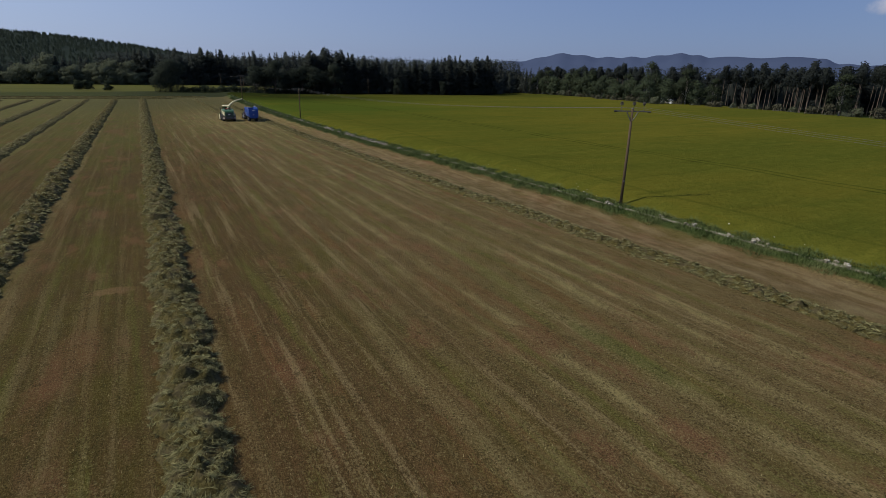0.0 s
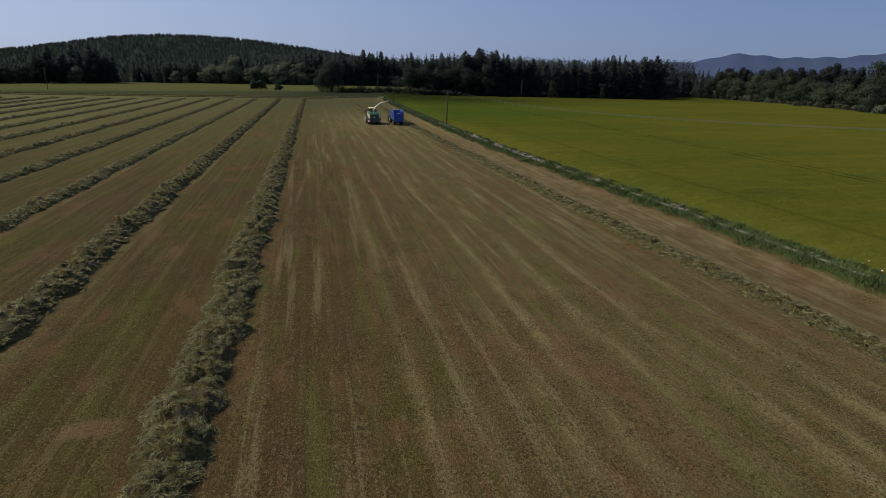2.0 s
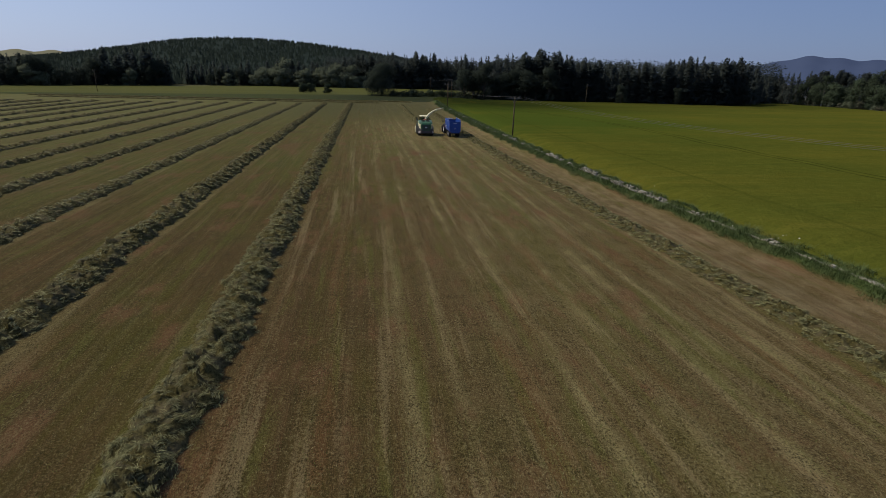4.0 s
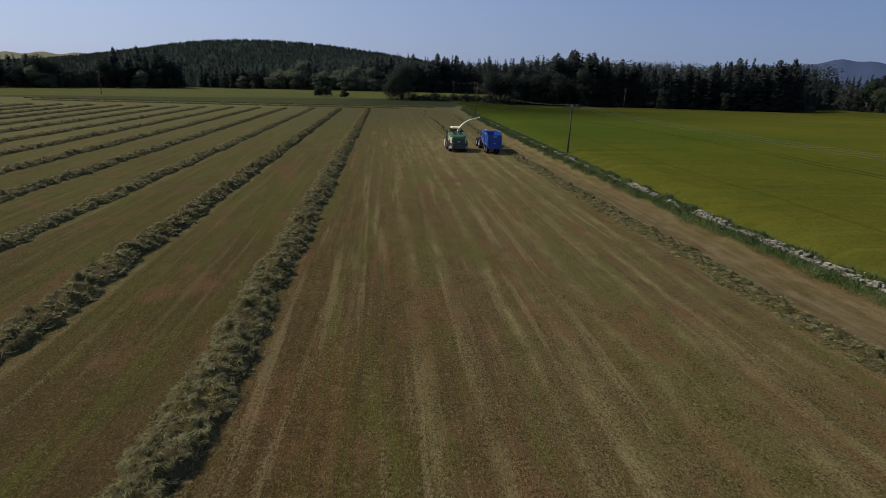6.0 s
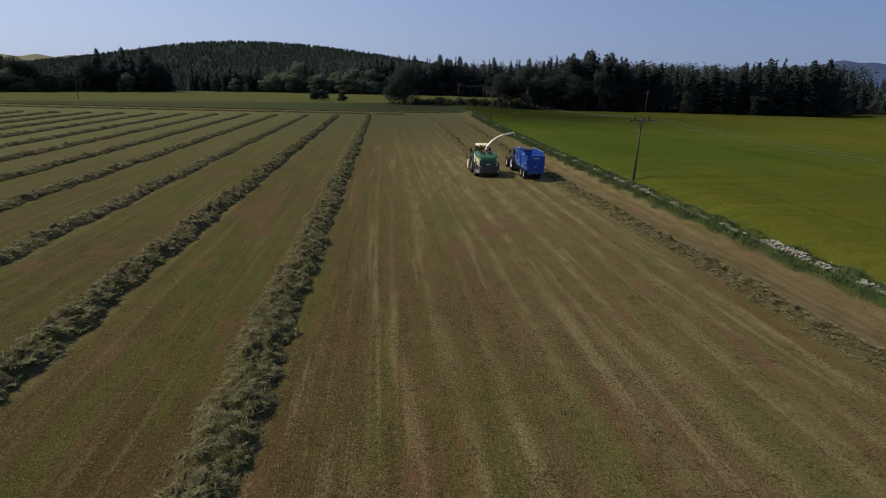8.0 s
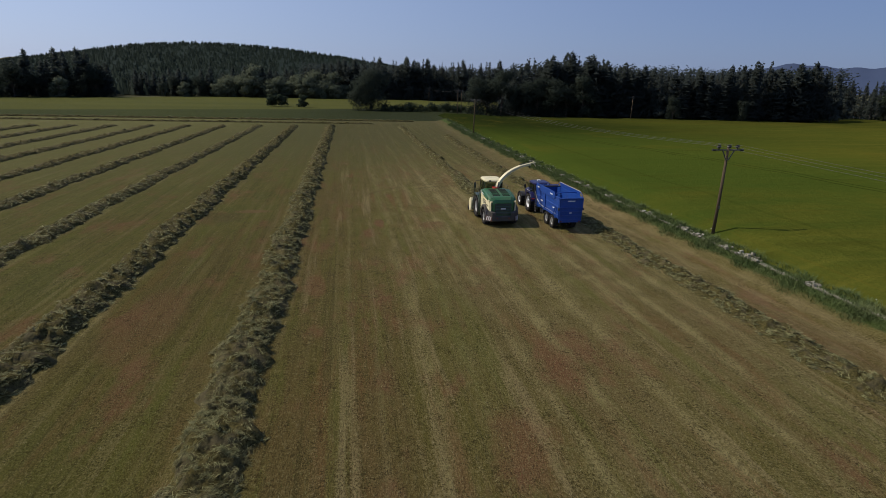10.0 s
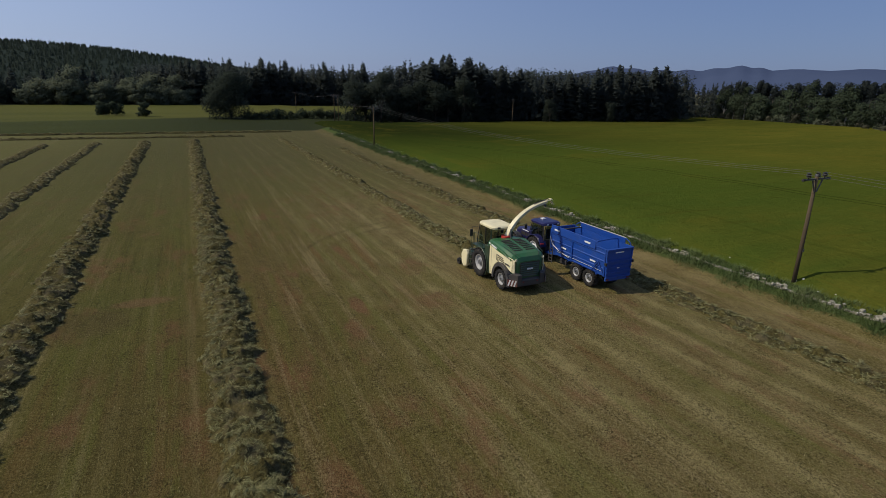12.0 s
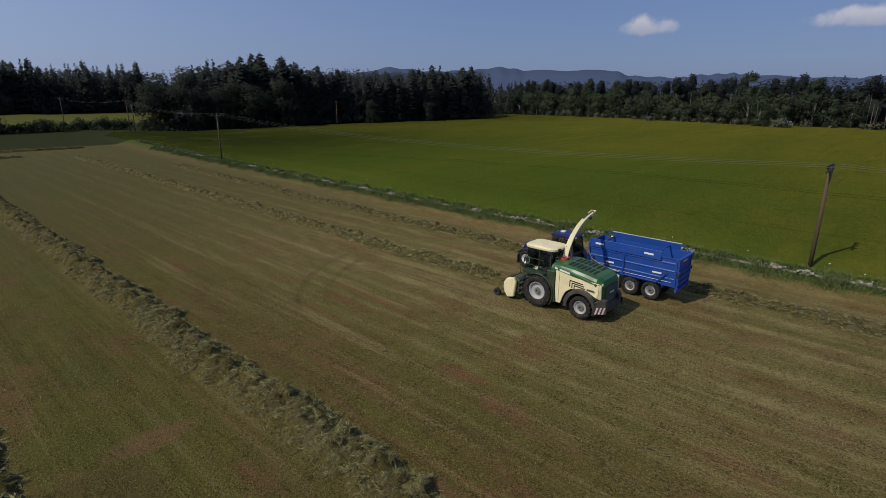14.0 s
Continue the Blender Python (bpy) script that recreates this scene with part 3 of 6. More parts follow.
def sm(a, lo, hi):
    t = np.clip((a - lo) / (hi - lo), 0, 1)
    return t * t * (3 - 2 * t)


def gh(x, y):
    """Height of the land."""
    x, y = np.asarray(x, float), np.asarray(y, float)
    w = wall_x(np.clip(y, -150, 400))
    z = -0.12 + 1.05 * sm(x, w - 4.5, w + 0.3) * (1 - sm(y, 275, 330) * (1 - sm(x, 30, 60)))
    z = z - 1.4 * sm(y, 190, 300) * sm(x, 38, 70) * (1 - sm(x, 205, 240))
    wide = np.where(x < -190, 190.0, 290.0)
    z = z + 44.5 * np.exp(-((x + 190) / wide) ** 2 - ((y - 900) / 230.0) ** 2) * sm(y, 520, 640)
    z = z + 5.0 * sm(y, 560, 900) * sm(x, -250, 0)
    return z


def waves(t, seed, parts=((1.0, 1.0), (2.3, 0.5), (5.1, 0.25))):
    r = np.random.default_rng(seed)
    return sum(a * np.sin(t * f + r.uniform(0, 6.28)) for f, a in parts)


# ---- land ----
def cuts(*spans):
    out = []
    for a, b, s in spans:
        out += list(np.arange(a, b, s))
    return out + [spans[-1][1]]


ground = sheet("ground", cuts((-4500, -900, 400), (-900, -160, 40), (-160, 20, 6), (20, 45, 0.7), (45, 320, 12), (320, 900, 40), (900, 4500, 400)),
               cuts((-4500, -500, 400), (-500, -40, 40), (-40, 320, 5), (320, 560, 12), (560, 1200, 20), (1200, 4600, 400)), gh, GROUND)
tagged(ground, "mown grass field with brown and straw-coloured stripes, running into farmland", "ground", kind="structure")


def crop_edge(y):
    return wall_x(y) - 0.6


def crop_field():
    ys = cuts((-120, 312, 3.0))
    us = list(np.linspace(0, 0.1, 8)) + list(np.linspace(0.12, 1, 60))
    verts, n = [], len(us)
    for y in ys:
        for k, u in enumerate(us):
            far = 232 - 26 * sm(200.0 - y, 0, 130) if y < 280 else 232
            x = crop_edge(y) + u * (far - crop_edge(y))
            z = float(gh(x, y)) + (0.0 if k == 0 else 0.72) + 0.06 * math.sin(x * 0.31 + y * 0.13) + 0.05 * math.sin(y * 0.4 - x * 0.22)
            verts.append((x + 0.15 * math.sin(y * 1.7 + 3 * k), y, z))
    faces = [(j * n + i, j * n + i + 1, (j + 1) * n + i + 1, (j + 1) * n + i) for j in range(len(ys) - 1) for i in range(n - 1)]
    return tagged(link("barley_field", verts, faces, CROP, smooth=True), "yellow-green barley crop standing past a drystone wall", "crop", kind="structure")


crop_field()

# ---- rows of cut grass ----


def windrow(path, a, b, step, width, height, blades, seed, label, thin=0.032, rough=0.6, k_far=False):
    """A raked row of cut grass: path(s) gives the middle at s along it and the direction across it."""
    r = np.random.default_rng(seed)
    s = np.arange(a, b, step)
    k = 15
    u = np.linspace(-1, 1, k)
    S, U = np.meshgrid(s, u, indexing="ij")
    w = width * (1 + 0.16 * waves(s, seed, ((0.9, 0.6), (2.1, 0.7), (4.7, 0.5)))) / 2
    mid = 0.18 * waves(s, seed + 1, ((0.35, 0.8), (1.3, 0.5), (3.3, 0.4)))
    hh = height * (1 + 0.18 * waves(s, seed + 2, ((1.1, 0.7), (2.9, 0.8), (6.1, 0.6))))
    ends = np.minimum(1, np.minimum(s - a, b - s) / 1.5 + 0.05)
    prof = np.clip(1 - np.abs(U) ** 2.5, 0, 1) ** 0.9
    lump = np.array([[noise.noise((S[i, j] * 1.6, U[i, j] * 1.9, seed)) + 0.75 * noise.noise((S[i, j] * 3.6, U[i, j] * 3.8, seed + 9)) + 0.45 * noise.noise((S[i, j] * 7.5, U[i, j] * 6.0, seed + 4)) for j in range(k)] for i in range(len(s))])
    off = U * w[:, None] + mid[:, None] + 0.10 * np.roll(lump, 3, 1)
    H = prof * hh[:, None] * ends[:, None] * (1 + rough * lump) - 0.02

    def at(ss, oo, hz):
        x, y, dx, dy = path(ss)
        X, Y = x + dx * oo, y + dy * oo
        return np.stack([X, Y, gh(X, Y) + hz], -1)

    v = at(S, off, H).reshape(-1, 3)
    i = (np.arange(len(s) - 1)[:, None] * k + np.arange(k - 1)[None, :]).reshape(-1)
    f = np.stack([i, i + 1, i + k + 1, i + k], -1)
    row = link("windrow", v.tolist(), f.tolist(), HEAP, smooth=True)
    tagged(row, label, "windrow", "rows of cut grass")
    m = int(blades * (b - a))
    if m:
        stiff = k_far
        q = r.uniform(0, len(s) - 1.001, m)
        q = q[(s[0] + q * step < 175) | (r.random(m) < 0.4)]
        m = len(q) // 14 * 14
        q = q[:m]
        c = r.uniform(-1, 1, m) + r.normal(0, 0.07, m)
        i0 = q.astype(int)
        g = lambda arr: arr[i0] * (1 - (q - i0)) + arr[i0 + 1] * (q - i0)
        cj = np.clip((c + 1) / 2 * (k - 1), 0, k - 1.001)
        j0 = cj.astype(int)
        hz = H[i0, j0] * (1 - (cj - j0)) + H[i0, j0 + 1] * (cj - j0)
        hz = np.where(np.abs(c) > 1, 0.0, hz)
        base = at(s[0] + q * step, c * g(w) + g(mid), hz + r.uniform(-0.02, 0.05, m))
        sq = s[0] + q * step
        lock = np.arange(m) // 14 if thin < 0.02 else np.arange(m)
        first = lock * 14 if thin < 0.02 else lock
        sq, cq = sq[first], c[first]
        ang = 2.2 * np.sin(1.9 * sq + 1.3 * cq) + 1.7 * np.sin(3.7 * sq - 2.6 * cq + seed) + 1.2 * np.sin(0.6 * sq) + r.normal(0, 0.5, m)[first] + r.normal(0, 0.28, m)
        size = r.uniform(0.8, 1.25, m)[first]
        ln = r.uniform(0.13, 0.33, m) * (1.15 * size if thin < 0.02 else 1.3)
        if thin < 0.02:
            base = base[first] + r.normal(0, 1, (m, 3)) * np.array([0.07, 0.07, 0.02])
        d = np.stack([np.cos(ang), np.sin(ang), r.normal(0.02, 0.22, m)], -1)
        side = np.stack([-np.sin(ang), np.cos(ang), r.normal(0, 0.5, m)], -1) * (thin * r.uniform(0.5, 1.2, m))[:, None]
        rise = r.uniform(0.12, 0.38, m)[first] if thin < 0.02 else np.full(m, 0.25)
        bend = np.stack([r.normal(0, 0.12, m), r.normal(0, 0.12, m), rise], -1) * ln[:, None]
        p0, p1, p2 = base - d * ln[:, None] / 2, base + bend * 0.5, base + d * ln[:, None] / 2
        p0[:, 2] = np.maximum(p0[:, 2], gh(p0[:, 0], p0[:, 1]) + 0.01)
        p2[:, 2] = np.maximum(p2[:, 2], gh(p2[:, 0], p2[:, 1]) + 0.01)
        if stiff:
            quads = np.stack([p0 - side, p0 + side, p2 + side, p2 - side], 1)
        else:
            quads = np.concatenate([np.stack([p0 - side * 0.6, p0 + side * 0.6, p1 + side, p1 - side], 1), np.stack([p1 - side, p1 + side, p2 + side * 0.4, p2 - side * 0.4], 1)])
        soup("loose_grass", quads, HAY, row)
    return row


def along(x0, slope=0.0):
    return lambda s: (x0 + slope * (s - 100.0), s, 1.0, 0.0)


def beside_wall(off):
    return lambda s: (rake_x(s) + off, s, 1.0, 0.0)


def across(y0):
    return lambda s: (s, y0 - 0.03 * s, 0.03, 1.0)


LEFT_ROWS = (0.55, -9.3, -18.8, -27.9, -36.6, -45.2, -53.8, -62.5, -71.2, -79.8, -88.4, -97.0, -105.6, -114.2, -122.8, -131.4)
for k, x0 in enumerate(LEFT_ROWS):
    near = (640, 380, 170, 100)[k] if k < 4 else 36
    windrow(along(x0, 0.004), -18.0, 260.0 + 0.1 * x0, 0.16 if k < 2 else 0.3 if k < 5 else 0.5, 2.28 if k < 2 else 2.0, 0.54 if k < 2 else 0.42, near, 20 + 5 * k,
            "long raked row of grey-green cut grass on the stubble", (0.0105, 0.014, 0.022, 0.03)[k] if k < 4 else 0.036, 0.68, k > 0)
windrow(beside_wall(-6.85), -12.0, 236.0, 0.2, 2.1, 0.20, 420, 200, "thin ragged row of drying cut grass beside the bare strip", 0.0125, 1.7, True)
windrow(along(20.2, 0.006), 157.0, 262.0, 0.25, 1.8, 0.32, 200, 210, "row of cut grass ahead of the forage harvester", 0.026, 1.1, True)
windrow(across(269.5), -120.0, 14.0, 0.5, 1.1, 0.40, 30, 220, "row of cut grass across the headland", 0.05)
windrow(across(282.0), -130.0, 28.0, 0.5, 1.1, 0.46, 30, 230, "row of cut grass across the headland", 0.05)

# ---- trees ----


def trunk_mesh(name, h, r0, r1, material, parent, lean=0.0, limbs=(), seed=0):
    """A tapered trunk with limbs, each limb (start height, dx, dy, dz, radius)."""
    verts, faces = [], []

    def tube(pts, radii, sides=6):
        o = len(verts)
        for (x, y, z), rr in zip(pts, radii):
            for a in range(sides):
                verts.append((x + rr * math.cos(a * 6.2832 / sides), y + rr * math.sin(a * 6.2832 / sides), z))
        for j in range(len(pts) - 1):
            for a in range(sides):
                b = (a + 1) % sides
                faces.append((o + j * sides + a, o + j * sides + b, o + (j + 1) * sides + b, o + (j + 1) * sides + a))

    rr = random.Random(seed)
    pts = [(lean * z + 0.06 * h * 0.1 * math.sin(z * 0.5 + seed), 0.05 * math.sin(z * 0.7 + seed), z) for z in np.linspace(-0.3, h, 7)]
    tube(pts, np.linspace(r0, r1, 7))
    for z0, dx, dy, dz, lr in limbs:
        x0 = lean * z0
        tube([(x0, 0, z0), (x0 + dx * 0.5, dy * 0.5, z0 + dz * 0.4), (x0 + dx, dy, z0 + dz)], (lr, lr * 0.7, lr * 0.3), 5)
    return link(name, verts, faces, material, parent, smooth=True)


def clumps(r, centres, radii, count, size, flat=0.75):
    """Leaf cards on and in blobs: an array of quads."""
    centres, radii = np.asarray(centres, float), np.asarray(radii, float)
    wts = radii ** 2
    i = r.choice(len(centres), count, p=wts / wts.sum())
    d = r.normal(0, 1, (count, 3))
    d /= np.linalg.norm(d, axis=1)[:, None]
    rad = radii[i] * r.uniform(0.62, 1.08, count)
    p = centres[i] + d * rad[:, None] * np.array([1, 1, flat])
    whole = p - (centres * wts[:, None]).sum(0) / wts.sum()
    whole /= np.linalg.norm(whole, axis=1)[:, None] + 0.01
    n = d + r.normal(0, 0.45, (count, 3))
    n /= np.linalg.norm(n, axis=1)[:, None]
    a = np.cross(n, r.normal(0, 1, (count, 3)))
    a /= np.linalg.norm(a, axis=1)[:, None]
    b = np.cross(n, a)
    s = (size * r.uniform(0.5, 1.3, count))[:, None]
    return np.stack([p - a * s, p - b * s * 0.7 - d * s * 0.15, p + a * s, p + b * s * 0.7 + d * s * 0.1], 1), d * 0.5 + whole * 0.55 + n * 0.15 + np.array([0, 0, 0.2])


def tree_base(name, label, group, category="tree"):
    return tagged(new(name), label, category, group)


def spruce(seed, h, label, group, name="spruce_tree", tufts=620, around=11):
    r = np.random.default_rng(seed)
    t = tree_base(name, label, group)
    trunk_mesh("trunk", h * 0.96, 0.28, 0.04, BARK, t, seed=seed)
    q = []
    levels = int(h * 1.15)
    for k in range(levels):
        f = k / (levels - 1)
        z = h * (0.07 + 0.92 * f)
        reach = (h * 0.215) * (1 - f) ** 0.56 * r.uniform(0.7, 1.3) + 0.25
        for _ in range(around if f < 0.85 else 6):
            a = r.uniform(0, 6.2832)
            ln = reach * r.uniform(0.6, 1.15)
            ca, sa_ = math.cos(a), math.sin(a)
            droop = -0.22 * ln + (0.55 * ln if f > 0.6 else 0)
            wd = 0.30 * ln + 0.20
            for s0, s1 in ((0.1, 0.62), (0.5, 1.0)):
                m = (s0 + s1) / 2
                zz = z + r.normal(0, 0.2)
                q.append(((ca * ln * s0, sa_ * ln * s0, zz + droop * s0), (ca * ln * m - sa_ * wd, sa_ * ln * m + ca * wd, zz + droop * m - 0.25),
                          (ca * ln * s1, sa_ * ln * s1, zz + droop * s1 + 0.12), (ca * ln * m + sa_ * wd, sa_ * ln * m - ca * wd, zz + droop * m - 0.3)))
    q = np.asarray(q)
    m = tufts
    f = r.beta(1.0, 1.5, m)
    a = r.uniform(0, 6.2832, m)
    d = (h * 0.195 * (1 - f) ** 0.62 + 0.15) * np.sqrt(r.uniform(0.25, 1.0, m))
    p = np.stack([d * np.cos(a), d * np.sin(a), h * (0.05 + 0.93 * f)], -1)
    u, v = r.normal(0, 1, (m, 3)), r.normal(0, 1, (m, 3))
    u, v = u / np.linalg.norm(u, axis=1)[:, None] * r.uniform(0.35, 0.8, (m, 1)), v / np.linalg.norm(v, axis=1)[:, None] * r.uniform(0.25, 0.55, (m, 1))
    cards = np.concatenate([q, np.stack([p - u, p - v, p + u, p + v], 1)])
    mid = cards.mean(1)
    out = np.stack([mid[:, 0], mid[:, 1], np.full(len(mid), 1.7)], -1) + r.normal(0, 0.15, (len(mid), 3))
    soup("crown", cards, SPRUCE, t, outward=out)
    return t


def pine(seed, h, label, group, material=PINE, low=0.40, wood=PINE_BARK, cards=1300, wide=2.6, name="pine_tree"):
    r = np.random.default_rng(seed)
    t = tree_base(name, label, group)
    limbs = [(h * r.uniform(0.55, 0.85), r.normal(0, 1.3), r.normal(0, 1.3), r.uniform(0.6, 1.6), 0.07) for _ in range(6)]
    trunk_mesh("trunk", h * 0.95, 0.15, 0.05, wood, t, r.normal(0, 0.02), limbs, seed)
    cs, rs = [], []
    lobes = 22 if low > 0.2 else 44
    for i in range(lobes):
        f = low + ((0.92 if low > 0.2 else 0.985) - low) * (i + r.uniform(0, 1)) / lobes
        wd = wide * (1.12 - f) + 0.5 if low > 0.2 else wide * (1.0 - f) ** 0.8 + 0.12
        cs.append((r.normal(0, wd * 0.48), r.normal(0, wd * 0.48), h * f))
        if f > 0.8:
            cs[-1] = (cs[-1][0] * 0.5, cs[-1][1] * 0.5, cs[-1][2])
        rs.append(r.uniform(1.0, 1.8) if low > 0.2 else r.uniform(0.8, 1.5) * (1.25 - 0.58 * f) * min(1.0, 0.18 + (1.0 - f) / 0.25))
    leaves, facing = clumps(r, cs, rs, cards, 0.40, 0.75)
    if low < 0.2:
        facing = facing + np.array([0, 0, 0.7])
    soup("crown", leaves, material, t, outward=facing)
    return t


def broadleaf(seed, h, spread, material, label, group, count=2000, size=0.5, low=0.16, name="broadleaf_tree", wood=None, lobes=24):
    r = np.random.default_rng(seed)
    t = tree_base(name, label, group)
    cs, rs, limbs = [], [], []
    for _ in range(lobes):
        f = r.uniform(low, 0.88)
        wd = spread * math.sin(math.pi * min(0.97, 0.22 + 0.75 * f)) ** 0.7
        a, d = r.uniform(0, 6.2832), wd * math.sqrt(r.uniform(0.1, 1)) * 0.75
        cs.append((d * math.cos(a), d * math.sin(a), h * f))
        rs.append(spread * r.uniform(0.30, 0.50))
        if f > 0.35:
            limbs.append((h * 0.22, cs[-1][0], cs[-1][1], h * f - h * 0.22, 0.007 * h))
    trunk_mesh("trunk", h * 0.6, 0.022 * h, 0.008 * h, wood or BARK, t, 0.0, limbs[:9], seed)
    leaves, facing = clumps(r, cs, rs, int(count * 1.1), size * 0.82)
    soup("crown", leaves, material, t, outward=facing)
    return t


def scatter(kinds, places):
    """Copies of the first-built trees at places (kind index, x, y, turn, size); the first-built ones take the first place of their kind."""
    used, places = set(), list(places)
    for k in set(range(len(kinds))) - {q[0] for q in places}:
        places[k] = (k, *places[k][1:])
    for k, x, y, a, s in places:
        m = Matrix.Translation((x, y, float(gh(x, y)))) @ Matrix.Rotation(a, 4, "Z") @ Matrix.Diagonal((s, s, s * (0.94 + 0.12 * math.sin(7 * a)), 1))
        if k in used:
            ob = copy_thing(kinds[k], pose(0, 0, 0))
            ob.matrix_basis = m
        else:
            used.add(k)
            kinds[k].matrix_basis = m


R = random.Random(11)

# the dark conifer wood past the barley field: its front edge runs from the birches to a corner
spruces = [spruce(100 + k, h, "tall dark-green spruce in the plantation edge", "spruces of the plantation", tufts=800) for k, h in enumerate((25.0, 24.0, 25.5))]
spruces += [pine(106 + k, h, "tall dark bushy conifer in the plantation edge", "spruces of the plantation", SPRUCE, 0.08, BARK, 1300, 3.6, "conifer_tree") for k, h in enumerate((24.5, 23.5, 25.0))]


def stand(x):
    """Height of the plantation along its front."""
    return float(np.interp(x, (66, 74, 84, 91, 108, 112, 122, 134, 142, 165, 177, 188, 192, 196, 209, 215, 224), (21.5, 23, 23.5, 25.5, 26.3, 23, 22.3, 20.8, 21.8, 22.3, 24.2, 24.6, 22, 25, 25.6, 21, 18.5)))


places = []
for row in range(3):
    x = 74.0 + 2 * row
    while x < 210:
        f = (x - 66) / 142
        y = 327 - 24 * f + 6.0 * row + R.uniform(-1.8, 1.8)
        size = (stand(x) + 1.1) / 24.6 * R.uniform(0.95, 1.01) * (0.95, 0.985, 0.97)[row]
        places.append((R.choice((0, 1, 2, 3, 4, 5, 3, 4)) if 92 > x or x > 112 else R.choice((0, 1, 2, 0, 4)), x, y, R.uniform(0, 6.28), size))
        x += R.uniform(2.5, 3.4)
for k in range(40):
    places.append((R.randrange(3, 6), 208 + R.uniform(-4, 4) + 2.2 * k, 308 + R.uniform(0, 22), R.uniform(0, 6.28), R.uniform(0.66, 0.78)))
scatter(spruces, places)

# broad-leaved edge at the near corner of that wood
edge = [broadleaf(140 + k, h, w, DARK_LEAF, "dark-leaved tree at the edge of the wood", "broad-leaved trees of the wood edge", 3800, 0.42, 0.04) for k, (h, w) in enumerate(((18.5, 7), (15, 6.5), (20, 7.5)))]
scatter(edge, [(R.randrange(3), x, 322 - 0.169 * (x - 66) + R.uniform(-3, 1), R.uniform(0, 6.28), R.uniform(0.85, 1.05) * (1.0 if x < 103 else R.uniform(0.5, 0.85))) for x in
               (58, 63, 68, 72, 77, 83, 89, 95, 101, 108, 138, 166)])
low = [broadleaf(150 + k, 3.2, 2.6, LEAF, "low dark hedge bush between the oak and the wood", "hedge bushes", 500, 0.34, 0.05, "hedge_bush") for k in range(2)]
scatter(low, [(R.randrange(2), x, 347 - 0.25 * (x - 20) + R.uniform(-2, 2), R.uniform(0, 6.28), R.uniform(0.7, 1.2)) for x in np.arange(22, 58, 2.6)])

# the lone round oak and two bushes on the grass
oak = broadleaf(160, 17.2, 9.6, DARK_LEAF, "lone round dark-green oak on the grass", "", 13000, 0.36, 0.0, "oak_tree", None, 44)
oak.matrix_basis = pose(16.5, 350, -0.1)
bushes = [broadleaf(170 + k, h, w, LEAF, "dark-green bush in the grass", "bushes on the grass", 1100, 0.45, 0.12, "bush") for k, (h, w) in enumerate(((5.4, 3.0), (5.6, 3.1), (5.6, 2.9)))]
for b, (x, y) in zip(bushes, ((-28.6, 372), (-24.6, 373), (-14.2, 367))):
    b.matrix_basis = pose(x, y, -0.1)

# the line of trees along the lane east of the barley field
pines = [pine(180 + k, h, "tall scots pine with a bare orange-brown trunk", "pines along the lane", low=0.66, cards=700) for k, h in enumerate((20, 19, 20.5, 18.5))]
birches = [broadleaf(190 + k, h, w, BIRCH if k % 2 else LEAF, "light-green birch beside the lane", "birches along the lane", 2000, 0.45, 0.08, "birch_tree", BIRCH_BARK) for k, (h, w) in enumerate(((16.5, 5.4), (14, 5.6), (17.5, 5.6), (12, 5.0)))]
scrubs = [broadleaf(195 + k, h, w, SCRUB if k else WILLOW, "dry brownish scrub bush at the foot of the trees", "scrub along the lane", 420, 0.36, 0.1, "scrub_bush") for k, (h, w) in enumerate(((3.4, 2.2), (2.6, 2.4), (4.2, 2.4)))]


def lane_x(y):
    return 215.0 + 26.0 * sm(np.float64(y), 190, 290)


pp, bp, sp = [], [], []
y = -60.0
while y < 318:
    for row in range(4 if y < 158 else 2):
        pp.append((R.randrange(4), float(lane_x(y)) + 8 + 4.5 * row + R.uniform(-2.5, 2.5), y + R.uniform(-2, 2), R.uniform(0, 6.28), R.uniform(0.84, 0.95)))
    if R.random() < (0.22 if y < 158 else 0.95):
        bp.append((R.randrange(4), float(lane_x(y)) + 5 + R.uniform(-2, 3), y + R.uniform(-2, 2), R.uniform(0, 6.28), R.uniform(0.8, 1.1)))
    sp.append((R.randrange(3), float(lane_x(y)) + 1 + R.uniform(-2, 2.5), y + R.uniform(-2, 2), R.uniform(0, 6.28), R.uniform(0.6, 1.2)))
    y += R.uniform(3.6, 5.6)
# extra scrub and a birch, placed to screen the lorry from later camera positions
sp.append((0, 209.5, 173.9, 1.0, 0.7))
for y in (176.0, 178.5, 181.0, 184.0):
    sp.append((0, 208.0 + 0.2 * (y - 176), y, y, 1.15))
bp.append((1, 209.5, 183.0, 0.4, 0.8))
scatter(pines, pp)
scatter(birches, bp)
scatter(scrubs, sp)

# the wood behind the far field
back = [spruce(210 + k, h, "dark conifer behind the far field", "conifers behind the far field", "fir_tree", 320, 7) for k, h in enumerate((21.5, 20.5, 19))]
pale = [broadleaf(220 + k, h, w, WILLOW, "grey-green round willow before the dark wood", "willows before the wood", 2400, 0.5, 0.03, "willow_tree") for k, (h, w) in enumerate(((14, 6.2), (16.5, 6.6), (12, 6)))]
leafy = [broadleaf(226 + k, h, w, DARK_LEAF, "dark broad-leaved tree behind the far field", "broad-leaved trees behind the far field", 2200, 0.5, 0.04) for k, (h, w) in enumerate(((17, 6.5), (14, 6.5)))]
back += [pine(214 + k, h, "dark bushy conifer behind the far field", "conifers behind the far field", SPRUCE, 0.05, BARK, 900, 3.2, "fir_tree") for k, h in enumerate((21.0, 20.0))]
kp, wp, lp = [], [], []


